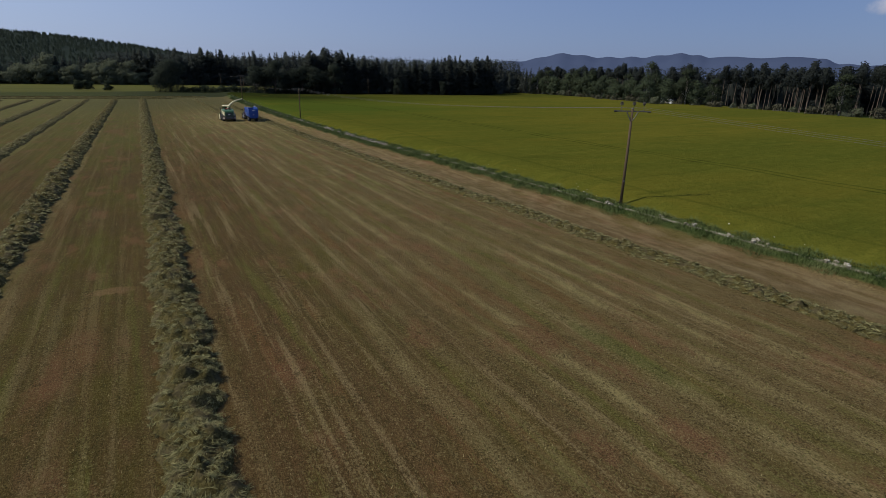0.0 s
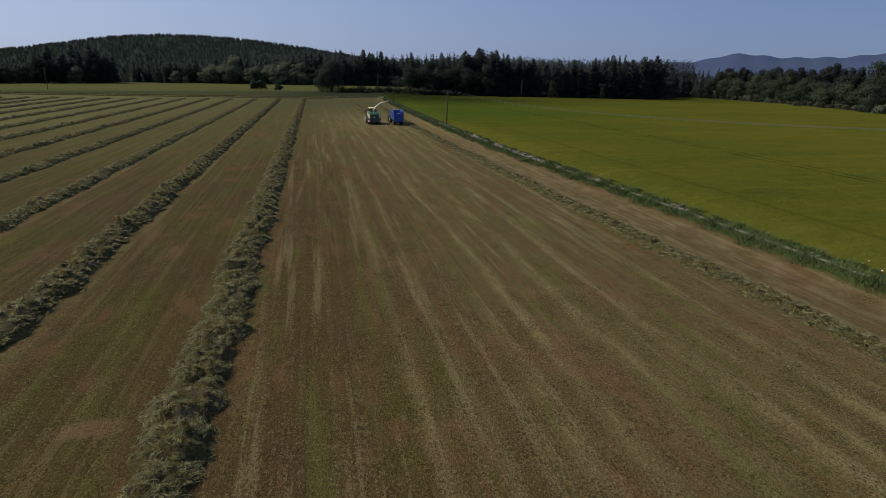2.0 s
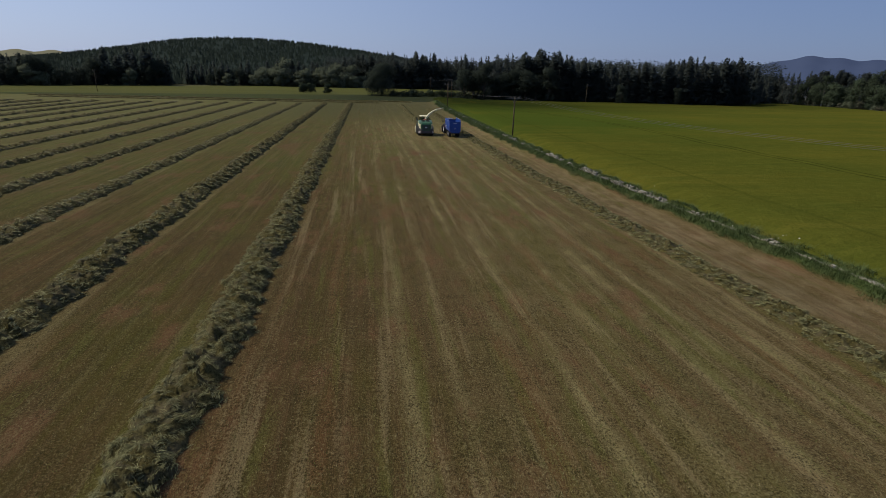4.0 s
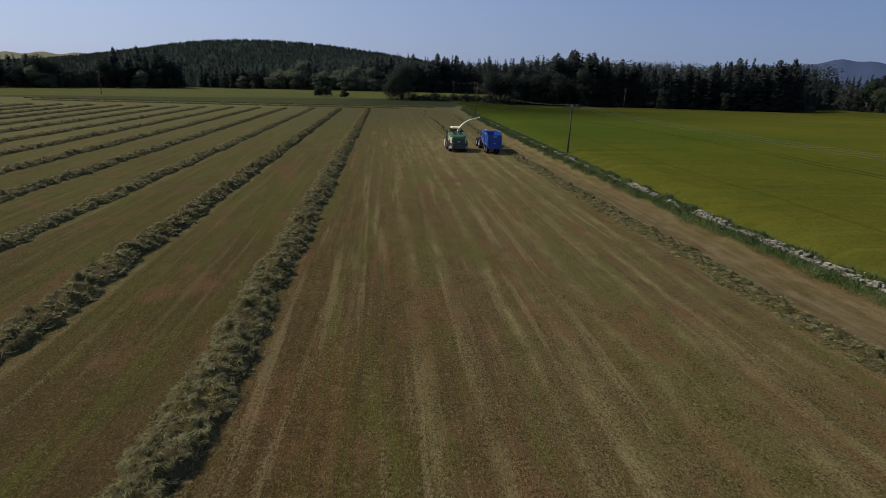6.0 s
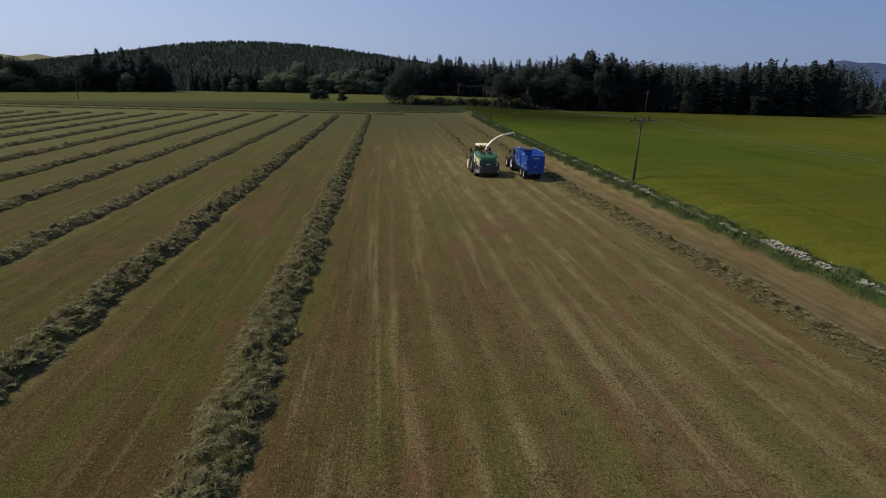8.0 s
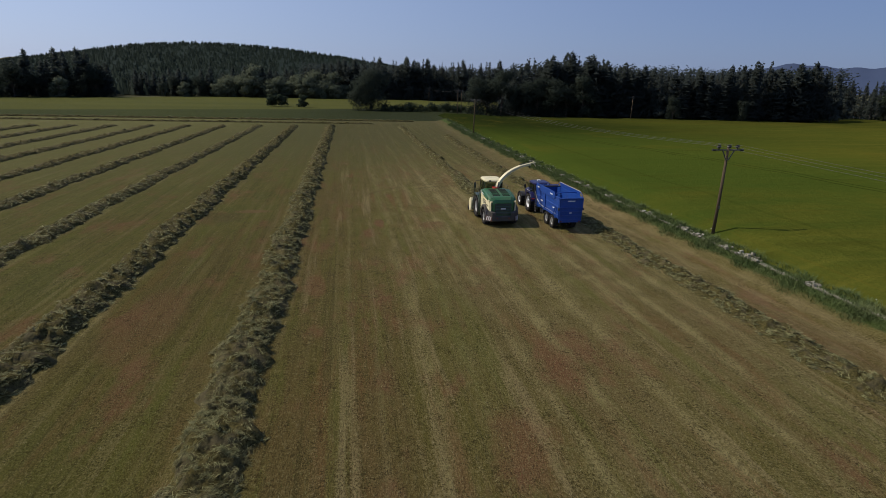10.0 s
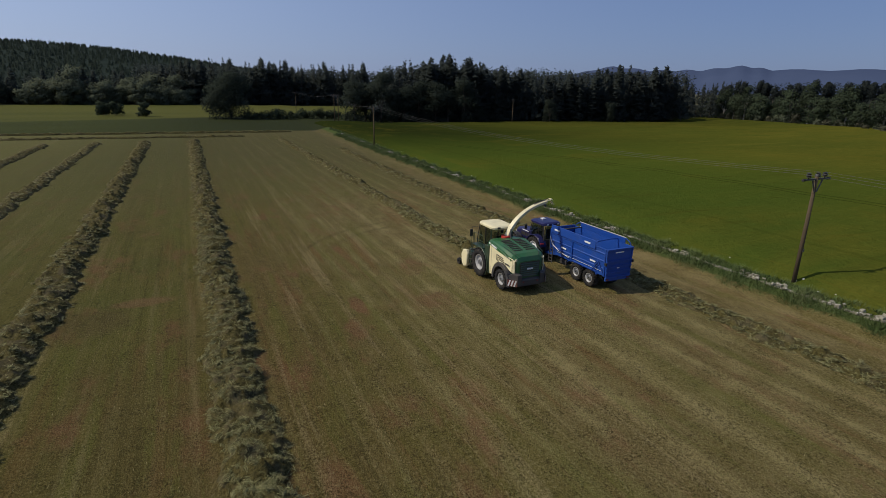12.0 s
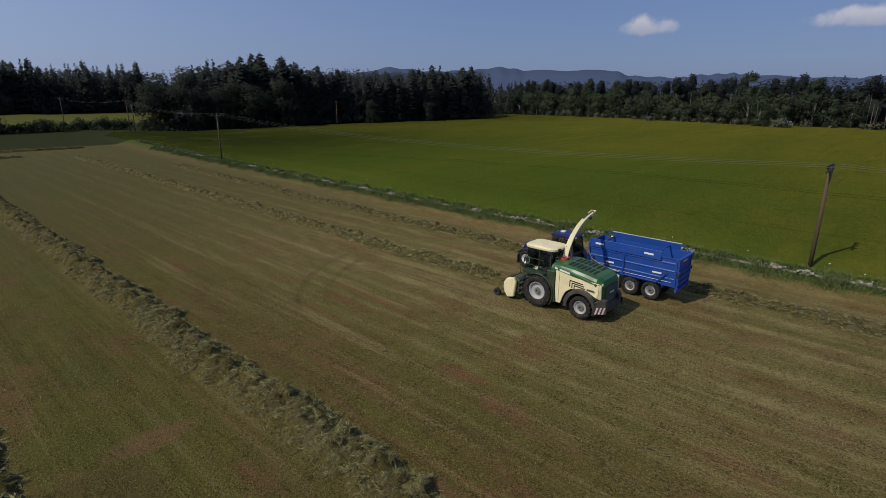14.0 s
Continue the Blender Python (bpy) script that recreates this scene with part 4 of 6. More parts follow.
def wood_edge(x):
    """Where the wood behind the far field begins."""
    return 505 + 0.9 * min(x + 80.0, 0.0)


x = -262.0
while x < 120:
    base = wood_edge(x)
    clearing = -130 < x < -108
    tall = float(np.interp(x, (-196, -190, -168, -164, -150, -134, -128, -108, -100, -30, 15), (1.16, 0.6, 0.6, 1.22, 1.28, 1.1, 0.86, 0.86, 0.92, 0.98, 1.36)))
    if x < -131 and R.random() < 0.8:
        lp.append((R.randrange(2), x + R.uniform(-2, 2), base - 5 + R.uniform(-3, 3), R.uniform(0, 6.28), R.uniform(0.7, 1.15)))
    for row in range(2):
        kp.append((R.choice((0, 1, 2, 0, 1, 3, 4) if x < -30 else (3, 4, 3, 4, 0)), x + R.uniform(-2, 2), base + 8 * row + (26 if clearing else 0) + R.uniform(-3, 3), R.uniform(0, 6.28), tall * (R.uniform(0.9, 1.0) if x < -30 else R.uniform(0.95, 0.99))))
    if x < -131:
        kp.append((R.choice((0, 1, 2)), x + R.uniform(0, 4), base + 4 + R.uniform(-3, 3), R.uniform(0, 6.28), tall * R.uniform(0.88, 0.98)))
    if clearing:
        for q in range(3):
            kp.append((R.choice((3, 4, 1)), x + 2 * q, base + 20 + R.uniform(-3, 3), R.uniform(0, 6.28), R.uniform(0.5, 0.8)))
    if -109 < x < -80:
        lp.append((R.randrange(2), x + R.uniform(-2, 2), base - 3 + R.uniform(-3, 3), R.uniform(0, 6.28), R.uniform(0.6, 0.9)))
    if -80 < x < 6:
        wp.append((R.randrange(3), x + R.uniform(-2, 2), base - 9 + R.uniform(-4, 4), R.uniform(0, 6.28), R.uniform(0.85, 1.15)))
        if R.random() < 0.5:
            wp.append((R.randrange(3), x + R.uniform(-3, 3), base - 2 + R.uniform(-2, 2), R.uniform(0, 6.28), R.uniform(1.1, 1.4)))
    x += R.uniform(4.5, 7.0) if x < -30 else R.uniform(2.3, 3.4)
for x, size in ((-147.0, 0.95), (-187.0, 1.0), (-183.0, 0.85), (-96.0, 0.7)):
    wp.append((R.randrange(3), x, wood_edge(x) - 12, R.uniform(0, 6.28), size))
scatter(back, kp)
scatter(pale, wp)
scatter(leafy, lp)


def far_wood(name, spots, seed, label, lowest=9.3, highest=12.0, cards=8, material=None, base=0.04, spread=0.17, top=0.05, leaf=0.095, neck_at=0.86):
    """Thousands of far conifers as one mesh: each a ragged two-stage cone."""
    r = np.random.default_rng(seed)
    spots = np.asarray(spots)
    m = len(spots)
    z = gh(spots[:, 0], spots[:, 1])
    h = r.uniform(lowest, highest, m)
    tris, out = [], []
    wide = r.uniform(0.9, 1.3, m)
    for k in range(cards):
        f = r.beta(1.1, 1.2, m) if k > 3 else r.uniform(0.80, 0.98, m)
        a = r.uniform(0, 6.2832, m)
        d = ((spread + 0.03) * h * (1 - f) ** 0.55 + 0.15) * np.sqrt(r.uniform(0.3, 1, m)) * wide
        c = np.stack([spots[:, 0] + d * np.cos(a), spots[:, 1] + d * np.sin(a), z + h * (base + (0.98 - base) * f)], -1)
        o = np.stack([np.cos(a), np.sin(a), np.full(m, 1.7)], -1) + r.normal(0, 0.25, (m, 3))
        o /= np.linalg.norm(o, axis=1)[:, None]
        size = (leaf * h * (1.2 - 0.9 * f))[:, None]
        u = np.cross(o, r.normal(0, 1, (m, 3)))
        u *= size * 1.2 / np.linalg.norm(u, axis=1)[:, None]
        v = np.cross(o, u)
        tris.append(np.stack([c - u, c + v, c + u, c - v], 1))
        out.append(o)
    for k in range(5):
        a0, a1 = k * 1.2566, (k + 1.15) * 1.2566
        foot = [np.stack([spots[:, 0] + spread * h * wide * math.cos(a), spots[:, 1] + spread * h * wide * math.sin(a), z + base * h], -1) for a in (a0, a1)]
        neck = [np.stack([spots[:, 0] + top * h * math.cos(a), spots[:, 1] + top * h * math.sin(a), z + r.uniform(neck_at, neck_at + 0.08, m) * h], -1) for a in (a1, a0)]
        tris.append(np.stack(foot + neck, 1))
        am = (a0 + a1) / 2
        out.append(np.tile([[math.cos(am), math.sin(am), 1.7]], (m, 1)) + r.normal(0, 0.15, (m, 3)))
    return tagged(soup(name, np.concatenate(tris), material or FAR_NEEDLES, outward=np.concatenate(out)), label, "woodland", kind="stuff")


spots = []
for _ in range(15000):
    x, y = R.uniform(-560, 340), R.uniform(430, 960)
    if R.random() < (1.0 if y < 780 else 0.7) and y > wood_edge(x) + 16:
        spots.append((x, y))
far_wood("hill_forest", spots, 5, "dark conifer forest over the far hill", cards=4, base=0.05, spread=0.23, top=0.025)


def canopy_height(X, Y):
    lump = np.array([noise.noise((a * 0.11, b * 0.11, 3.0)) + 0.7 * noise.noise((a * 0.27, b * 0.27, 8.0)) for a, b in zip(X.ravel(), Y.ravel())]).reshape(X.shape)
    front = np.vectorize(wood_edge)(X) + 50
    return gh(X, Y) + np.where(Y < front, -3.0, 6.6 + 1.5 * lump)


tagged(sheet("forest_canopy", np.arange(-570, 345, 7.0), np.arange(430, 960, 7.0), canopy_height, FAR_NEEDLES), "dark closed canopy of the conifer forest on the hill", "woodland", kind="stuff")
spots = [(R.uniform(-25, 150), R.uniform(514, 560)) for _ in range(620)]
far_wood("wood_depth", spots, 8, "dark conifers deep in the wood behind the far field", 23.5, 26.0, 40, SPRUCE, spread=0.15, leaf=0.05, neck_at=0.6)
spots = []
for _ in range(620):
    y = R.uniform(-60, 325)
    spots.append((float(lane_x(y)) + R.uniform(20, 60), y))
far_wood("lane_wood_depth", spots, 9, "dark pines deep in the belt of trees along the lane", 16.5, 18.8, 40, PINE, spread=0.18, leaf=0.05, neck_at=0.6)
spots = [(R.uniform(84, 250), 345 - 0.17 * 60 + R.uniform(-4, 45)) for _ in range(900)]
far_wood("plantation_depth", spots, 6, "dark conifers deep in the plantation", 21.3, 24.0, 60, SPRUCE, spread=0.2, leaf=0.042, neck_at=0.55)


# ---- distant hills ----
def hill_line(name, pts, dist, material, label):
    verts, faces = [], []
    fine = []
    for (a0, e0), (a1, e1) in zip(pts, pts[1:]):
        for k in range(8):
            f = k / 8
            g = f * f * (3 - 2 * f)
            fine.append((a0 + (a1 - a0) * f, e0 + (e1 - e0) * g))
    fine.append(pts[-1])
    for k, (a, e) in enumerate(fine):
        z = 12 + dist * math.tan(radians(e)) + 4 * math.sin(k * 1.3)
        for d, zz in ((dist - 500, -5), (dist - 200, z * 0.62), (dist, z), (dist + 350, z * 0.4)):
            verts.append((d * math.sin(radians(a)), 60 + d * math.cos(radians(a)), zz))
    faces = [(4 * i + j, 4 * i + 4 + j, 4 * i + 5 + j, 4 * i + 1 + j) for i in range(len(fine) - 1) for j in range(3)]
    return tagged(link(name, verts, faces, material, smooth=True), label, "hills", kind="structure")


# far moor painted blue-grey: the air's haze is in the base colour
nm = Nodes("hazed_moor")
HAZE_BLUE = nm.done(nm.mix(nm.noise(nm.pos(), 0.006, 4), (0.052, 0.072, 0.125), (0.068, 0.090, 0.148)), 0.95, spec=0.0)
nm = Nodes("pale_moor")
MOOR = nm.done(nm.mix(nm.noise(nm.pos(), 0.01, 4), (0.15, 0.15, 0.09), (0.22, 0.2, 0.13)), 0.95, spec=0.0)
hill_line("backdrop_hills", [(30, 0.6), (37, 1.5), (41.3, 2.25), (45.1, 1.95), (48.7, 2.0), (52.3, 2.35), (55, 2.05), (62.8, 2.05), (65.3, 1.5), (69, 1.35), (71.4, 1.6), (73.7, 1.72), (75.2, 1.5), (82.7, 1.25), (85, 1.45), (90, 1.2), (100, 0.8)], 3300, HAZE_BLUE, "moorland hills on the horizon, painted blue-grey for haze")
hill_line("backdrop_moor", [(-42, 0.6), (-33, 0.9), (-29, 1.05), (-25, 1.1), (-21, 1.0), (-15, 0.6)], 2400, MOOR, "pale moorland slope behind the wood")


# ---- machines ----
def part(name, bm, material, parent, label="", smooth=False, bevel=0.0, seg=1):
    """Links a bmesh as one mesh object under a thing or a part."""
    if bevel:
        sharp = [e for e in bm.edges if len(e.link_faces) == 2 and e.calc_face_angle(0) > 0.6]
        bmesh.ops.bevel(bm, geom=sharp, offset=bevel, segments=seg, affect="EDGES", clamp_overlap=True)
    me = bpy.data.meshes.new(name)
    bm.to_mesh(me)
    bm.free()
    me.materials.append(material)
    if smooth:
        me.polygons.foreach_set("use_smooth", [True] * len(me.polygons))
    ob = new(name, me)
    ob.parent = parent
    if label:
        ob["label"] = label
    return ob


def box(x0, x1, y0, y1, z0, z1, bm=None):
    bm = bm or bmesh.new()
    v = [bm.verts.new(p) for p in ((x0, y0, z0), (x1, y0, z0), (x1, y1, z0), (x0, y1, z0), (x0, y0, z1), (x1, y0, z1), (x1, y1, z1), (x0, y1, z1))]
    for f in ((3, 2, 1, 0), (4, 5, 6, 7), (0, 1, 5, 4), (1, 2, 6, 5), (2, 3, 7, 6), (3, 0, 4, 7)):
        bm.faces.new([v[i] for i in f])
    return bm


def prism(profile, x0, x1, bm=None):
    """A plate or block with the outline profile [(y, z)...] from x0 to x1."""
    bm = bm or bmesh.new()
    a = [bm.verts.new((x0, y, z)) for y, z in profile]
    b = [bm.verts.new((x1, y, z)) for y, z in profile]
    n = len(profile)
    bm.faces.new(a)
    bm.faces.new(b[::-1])
    for i in range(n):
        bm.faces.new((a[i], b[i], b[(i + 1) % n], a[(i + 1) % n]))
    bmesh.ops.recalc_face_normals(bm, faces=bm.faces)
    return bm


def loft(sections, bm=None):
    """A closed body through rings of points."""
    bm = bm or bmesh.new()
    rings = [[bm.verts.new(p) for p in s] for s in sections]
    n = len(rings[0])
    for r0, r1 in zip(rings, rings[1:]):
        for i in range(n):
            bm.faces.new((r0[i], r0[(i + 1) % n], r1[(i + 1) % n], r1[i]))
    bm.faces.new(rings[0])
    bm.faces.new(rings[-1][::-1])
    bmesh.ops.recalc_face_normals(bm, faces=bm.faces)
    return bm


def pipe(pts, r, n=8, bm=None, flat=1.0):
    """A round bar along points; r a radius or one for each point."""
    pts = [Vector(p) for p in pts]
    rs = [r] * len(pts) if isinstance(r, (int, float)) else r
    rings = []
    for i, p in enumerate(pts):
        d = (pts[min(i + 1, len(pts) - 1)] - pts[max(i - 1, 0)]).normalized()
        a = d.cross(Vector((0, 0, 1)) if abs(d.z) < 0.95 else Vector((0, 1, 0))).normalized()
        b = a.cross(d)
        rings.append([p + (a * math.cos(6.2832 * k / n + 0.4) + b * math.sin(6.2832 * k / n + 0.4) * flat) * rs[i] for k in range(n)])
    return loft(rings, bm)


def lathe(profile, cx, cy, cz, n=28, bm=None):
    """A ring turned about an axle along x: profile [(x, r)...] closed."""
    bm = bm or bmesh.new()
    rings = [[bm.verts.new((cx + x, cy + r * math.cos(6.2832 * k / n), cz + r * math.sin(6.2832 * k / n))) for x, r in profile] for k in range(n)]
    m = len(profile)
    for k in range(n):
        a, b = rings[k], rings[(k + 1) % n]
        for i in range(m):
            bm.faces.new((a[i], a[(i + 1) % m], b[(i + 1) % m], b[i]))
    bmesh.ops.recalc_face_normals(bm, faces=bm.faces)
    return bm


def wheel(parent, x, y, r, w, rim_r, rim_mat, side, lugs=20, lug=0.05, name="wheel"):
    """A field tyre with cleats on a dished rim; side +1: the outer face looks to +x."""
    h = w / 2
    hub = part(name, lathe([(-h * 0.5, 0.06), (h * 0.75, 0.06), (h * 0.75, 0.17), (h * 0.55, 0.2), (-h * 0.5, 0.2)] if side > 0 else
                           [(-h * 0.75, 0.06), (h * 0.5, 0.06), (h * 0.5, 0.2), (-h * 0.55, 0.2), (-h * 0.75, 0.17)], x, y, r, 14), STEEL, parent)
    t0 = r - lug
    tyre = lathe([(-h * 0.72, rim_r), (h * 0.72, rim_r), (h, rim_r + (t0 - rim_r) * 0.3), (h * 1.02, rim_r + (t0 - rim_r) * 0.65), (h * 0.9, t0 * 0.975), (h * 0.5, t0), (-h * 0.5, t0),
                  (-h * 0.9, t0 * 0.975), (-h * 1.02, rim_r + (t0 - rim_r) * 0.65), (-h, rim_r + (t0 - rim_r) * 0.3)], x, y, r, 36)
    for k in range(lugs):
        for sgn in (-1, 1):
            a = 6.2832 * (k + (0.5 if sgn > 0 else 0)) / lugs
            rings = []
            for f, da in ((0.0, 0.0), (0.55, 0.10), (1.02, 0.17)):
                ring = []
                for rr, dd in ((t0 - 0.03 - 0.02 * f, -0.045), (t0 - 0.03 - 0.02 * f, 0.045), (r - 0.035 * f * f, 0.035), (r - 0.035 * f * f, -0.035)):
                    aa = a + da + dd * 1.0 / max(r, 0.5)
                    ring.append((x + sgn * f * h, y + rr * math.cos(aa), r + rr * math.sin(aa)))
                rings.append(ring)
            loft(rings, tyre)
    part("tyre", tyre, RUBBER, hub, "black cleated field tyre", smooth=False)
    o = side
    rim = lathe([(o * h * 0.74, rim_r + 0.02), (o * h * 0.74, rim_r - 0.03), (o * h * 0.45, rim_r - 0.06), (o * h * 0.30, rim_r * 0.62), (o * h * 0.42, rim_r * 0.45), (o * h * 0.42, 0.1),
                 (o * h * 0.25, 0.1), (-o * h * 0.5, rim_r - 0.05), (-o * h * 0.72, rim_r + 0.02)], x, y, r, 28)
    part("rim", rim, rim_mat, hub, smooth=True)
    bolts = bmesh.new()
    for k in range(8):
        a = 6.2832 * k / 8
        cy, cz = y + rim_r * 0.33 * math.cos(a), r + rim_r * 0.33 * math.sin(a)
        pipe([(x + o * h * 0.4, cy, cz), (x + o * h * 0.5, cy, cz)], 0.028, 6, bolts)
    part("bolt_ring", bolts, STEEL, hub)
    return hub


def arc_guard(cy, cz, r, a0, a1, x0, x1, thick=0.05, n=12):
    """A mudguard: a band about a wheel between two angles (degrees, 0 is forward, 90 up)."""
    prof = [(cy + (r + thick) * math.cos(radians(a0 + (a1 - a0) * k / n)), cz + (r + thick) * math.sin(radians(a0 + (a1 - a0) * k / n))) for k in range(n + 1)]
    inner = [(cy + r * math.cos(radians(a1 + (a0 - a1) * k / n)), cz + r * math.sin(radians(a1 + (a0 - a1) * k / n))) for k in range(n + 1)]
    return prism(prof + inner, x0, x1)


def glass_material():
    n = Nodes("tinted_glass")
    m = n.done((0.015, 0.02, 0.022), 0.05, spec=0.6)
    clear = n.t.nodes.new("ShaderNodeBsdfTransparent")
    clear.inputs[0].default_value = (0.70, 0.76, 0.72, 1)
    mx = n.t.nodes.new("ShaderNodeMixShader")
    mx.inputs[0].default_value = 0.16
    n.t.links.new(clear.outputs[0], mx.inputs[1])
    n.t.links.new(n.b.outputs[0], mx.inputs[2])
    n.t.links.new(mx.outputs[0], n.t.nodes["Material Output"].inputs[0])
    return m


nm = Nodes("tyre_rubber")
RUBBER = nm.done(nm.mix(nm.step(nm.noise(nm.local(), 5.0, 4), 0.4, 0.75), (0.016, 0.016, 0.016), (0.050, 0.042, 0.031)), 0.85, spec=0.25)
CREAM = paint("cream_paint", (0.78, 0.70, 0.42), 0.5, dirt=0.18, coat=0.05)
GREEN = paint("harvester_green", (0.016, 0.105, 0.030), 0.38, dirt=0.2, coat=0.08)
DARK_GREEN = paint("dark_green_frame", (0.010, 0.038, 0.018), 0.45, dirt=0.2)
CHARCOAL = paint("charcoal_plastic", (0.035, 0.035, 0.038), 0.55, dirt=0.3, coat=0.0)
BOARD_RED = paint("warning_board_ground", (0.10, 0.012, 0.012), 0.6, dirt=0.3, coat=0.0)
VENT = paint("vent_black", (0.004, 0.004, 0.004), 0.9, dirt=0.05, coat=0.0)
RIM_GREY = paint("silver_rim", (0.38, 0.38, 0.37), 0.5, 0.1, 0.35, coat=0.0)
BOARD = paint("warning_board_white", (0.66, 0.65, 0.62), 0.6, dirt=0.3, coat=0.0)
DULL_RED = paint("warning_board_red", (0.13, 0.012, 0.012), 0.6, dirt=0.3, coat=0.0)
RIM_WHITE = paint("white_rim", (0.74, 0.75, 0.76), 0.55, 0.0, 0.2, coat=0.0)
BLUE = paint("trailer_blue", (0.005, 0.054, 0.29), 0.5, dirt=0.22, coat=0.05, dust=(0.04, 0.07, 0.16))
NAVY = paint("tractor_metallic_blue", (0.008, 0.008, 0.066), 0.4, 0.0, 0.12, dust=(0.035, 0.034, 0.07), coat=0.15)
WHITE = paint("white_decal", (0.78, 0.78, 0.76), 0.5, dirt=0.1)
RED = paint("red_decal", (0.55, 0.03, 0.02), 0.45, dirt=0.1)
GLASS = glass_material()


def thing(name, m, label, category, group=""):
    ob = tagged(new(name), label, category, group)
    ob.matrix_basis = m
    return ob


def pane(quad, parent, out=(0, 0, 0), name="window_pane"):
    """A thin sheet of glass."""
    q = [Vector(p) for p in quad]
    nrm = (q[1] - q[0]).cross(q[2] - q[0]).normalized() * 0.012
    return part(name, loft([[p - nrm for p in q], [p + nrm for p in q]]), GLASS, parent, "dark tinted glass")


def forage_harvester(m):
    t = thing("forage_harvester", m, "cream and green self-propelled forage harvester with raised spout, on the stubble", "harvester")
    # rear axle at y 0, front axle at y 3
    for s in (-1, 1):
        wheel(t, s * 1.22, 3.0, 1.05, 0.74, 0.56, RIM_GREY, s, 20, 0.06)
        wheel(t, s * 1.24, 0.0, 0.74, 0.60, 0.40, RIM_GREY, s, 18, 0.05)
    part("chassis", prism([(-1.2, 0.62), (-1.2, 1.1), (0.9, 1.3), (4.2, 1.3), (4.2, 0.7), (2.0, 0.55), (0.7, 0.55)], -0.78, 0.78), CHARCOAL, t, bevel=0.04)
    part("axle", pipe([(-1.2, 0, 0.74), (1.2, 0, 0.74)], 0.12), CHARCOAL, t)
    part("axle", pipe([(-1.2, 3, 1.0), (1.2, 3, 1.0)], 0.16), CHARCOAL, t)
    side = [(1.80, 2.60), (1.80, 1.5), (1.70, 0.62), (1.40, 0.62), (1.26, 1.05), (1.08, 1.42), (0.72, 1.68), (0.2, 1.80), (-0.4, 1.72), (-0.95, 1.50), (-1.36, 1.38), (-1.32, 2.22), (-1.1, 2.30), (0.2, 2.38), (1.2, 2.52)]
    for s in (-1, 1):
        p = part("side_panel", prism(side, s * 1.30, s * 1.37), CREAM, t, "cream side panel", bevel=0.02)
        # black nested slashes and a plain badge
        for k in range(3):
            y0, z0 = 0.78 - 0.15 * k, 2.20 - 0.12 * k
            part("slash", prism([(y0, z0), (y0 + 0.065, z0), (y0 + 0.065, z0 - 0.40 + 0.07 * k), (y0 - 0.0, z0 - 0.40 + 0.07 * k)], s * 1.372, s * 1.378), BLACK, p)
            part("slash", prism([(y0, z0), (y0, z0 - 0.065), (y0 - 0.80 + 0.06 * k, z0 - 0.12), (y0 - 0.82 + 0.06 * k, z0 - 0.06)], s * 1.372, s * 1.378), BLACK, p)
        part("badge", box(s * 1.374, s * 1.379, -0.75, -0.30, 1.82, 1.92), CHARCOAL, p)
        part("panel_seam", box(s * 1.371, s * 1.374, 1.52, 1.54, 0.75, 2.52), CHARCOAL, p)
        part("panel_seam", box(s * 1.371, s * 1.374, -1.12, -1.10, 1.5, 2.26), CHARCOAL, p)
        g = part("side_flash", prism([(1.98, 2.78), (1.98, 2.60), (0.6, 2.40), (-0.6, 2.30), (-0.2, 2.46), (0.8, 2.66), (1.4, 2.76)], s * 1.27, s * 1.385), GREEN, t, "green flash along the hood side", bevel=0.02)
        part("name_bar", prism([(1.55, 2.70), (1.55, 2.59), (0.85, 2.50), (0.85, 2.60)], s * 1.386, s * 1.391), WHITE, g, "pale lettering bar")
        part("badge_mark", prism([(1.88, 2.74), (1.88, 2.63), (1.68, 2.61), (1.68, 2.72)], s * 1.386, s * 1.391), WHITE, g, "pale maker's badge")
        part("mudguard", arc_guard(0.0, 0.74, 0.86, -8, 196, s * 0.95, s * 1.58, 0.24), CHARCOAL, t, "dark grey plastic mudguard", bevel=0.02)
        part("rear_skirt", prism([(-1.82, 0.62), (-1.82, 1.36), (-1.30, 1.46), (-0.80, 1.2), (-0.92, 0.74)], s * 1.02, s * 1.52), CHARCOAL, t, "dark grey corner fairing", bevel=0.03)
        part("front_mudguard", arc_guard(3.0, 1.0, 1.08, 60, 215, s * 0.92, s * 1.52, 0.06), DARK_GREEN, t, "dark green mudguard", bevel=0.015)
    # hood
    rings = []
    for y, hw, z0, z1 in ((2.2, 1.26, 1.6, 2.84), (1.6, 1.28, 1.6, 2.88), (0.8, 1.28, 1.6, 2.84), (0.0, 1.27, 1.6, 2.74), (-0.8, 1.24, 1.4, 2.58), (-1.25, 1.18, 1.1, 2.42), (-1.42, 1.12, 1.05, 2.16)):
        rings.append([(-hw, y, z0), (-hw, y, z1 - 0.22), (-hw + 0.12, y, z1 - 0.07), (-hw + 0.38, y, z1), (hw - 0.38, y, z1), (hw - 0.12, y, z1 - 0.07), (hw, y, z1 - 0.22), (hw, y, z0)])
    hood = part("hood", loft(rings), GREEN, t, "glossy green engine hood", smooth=False, bevel=0.01)
    for k in range(7):
        y = 1.15 - 0.27 * k
        z = float(np.interp(y, (-1.25, -0.8, 0.0, 0.8, 1.6), (2.42, 2.58, 2.74, 2.84, 2.88)))
        for s in (-1, 1):
            part("louvre", prism([(y, z - 0.01), (y + 0.02, z + 0.03), (y + 0.17, z + 0.04), (y + 0.19, z - 0.01)], s * 0.12 if s > 0 else -0.80, 0.80 if s > 0 else -0.12), VENT, hood)
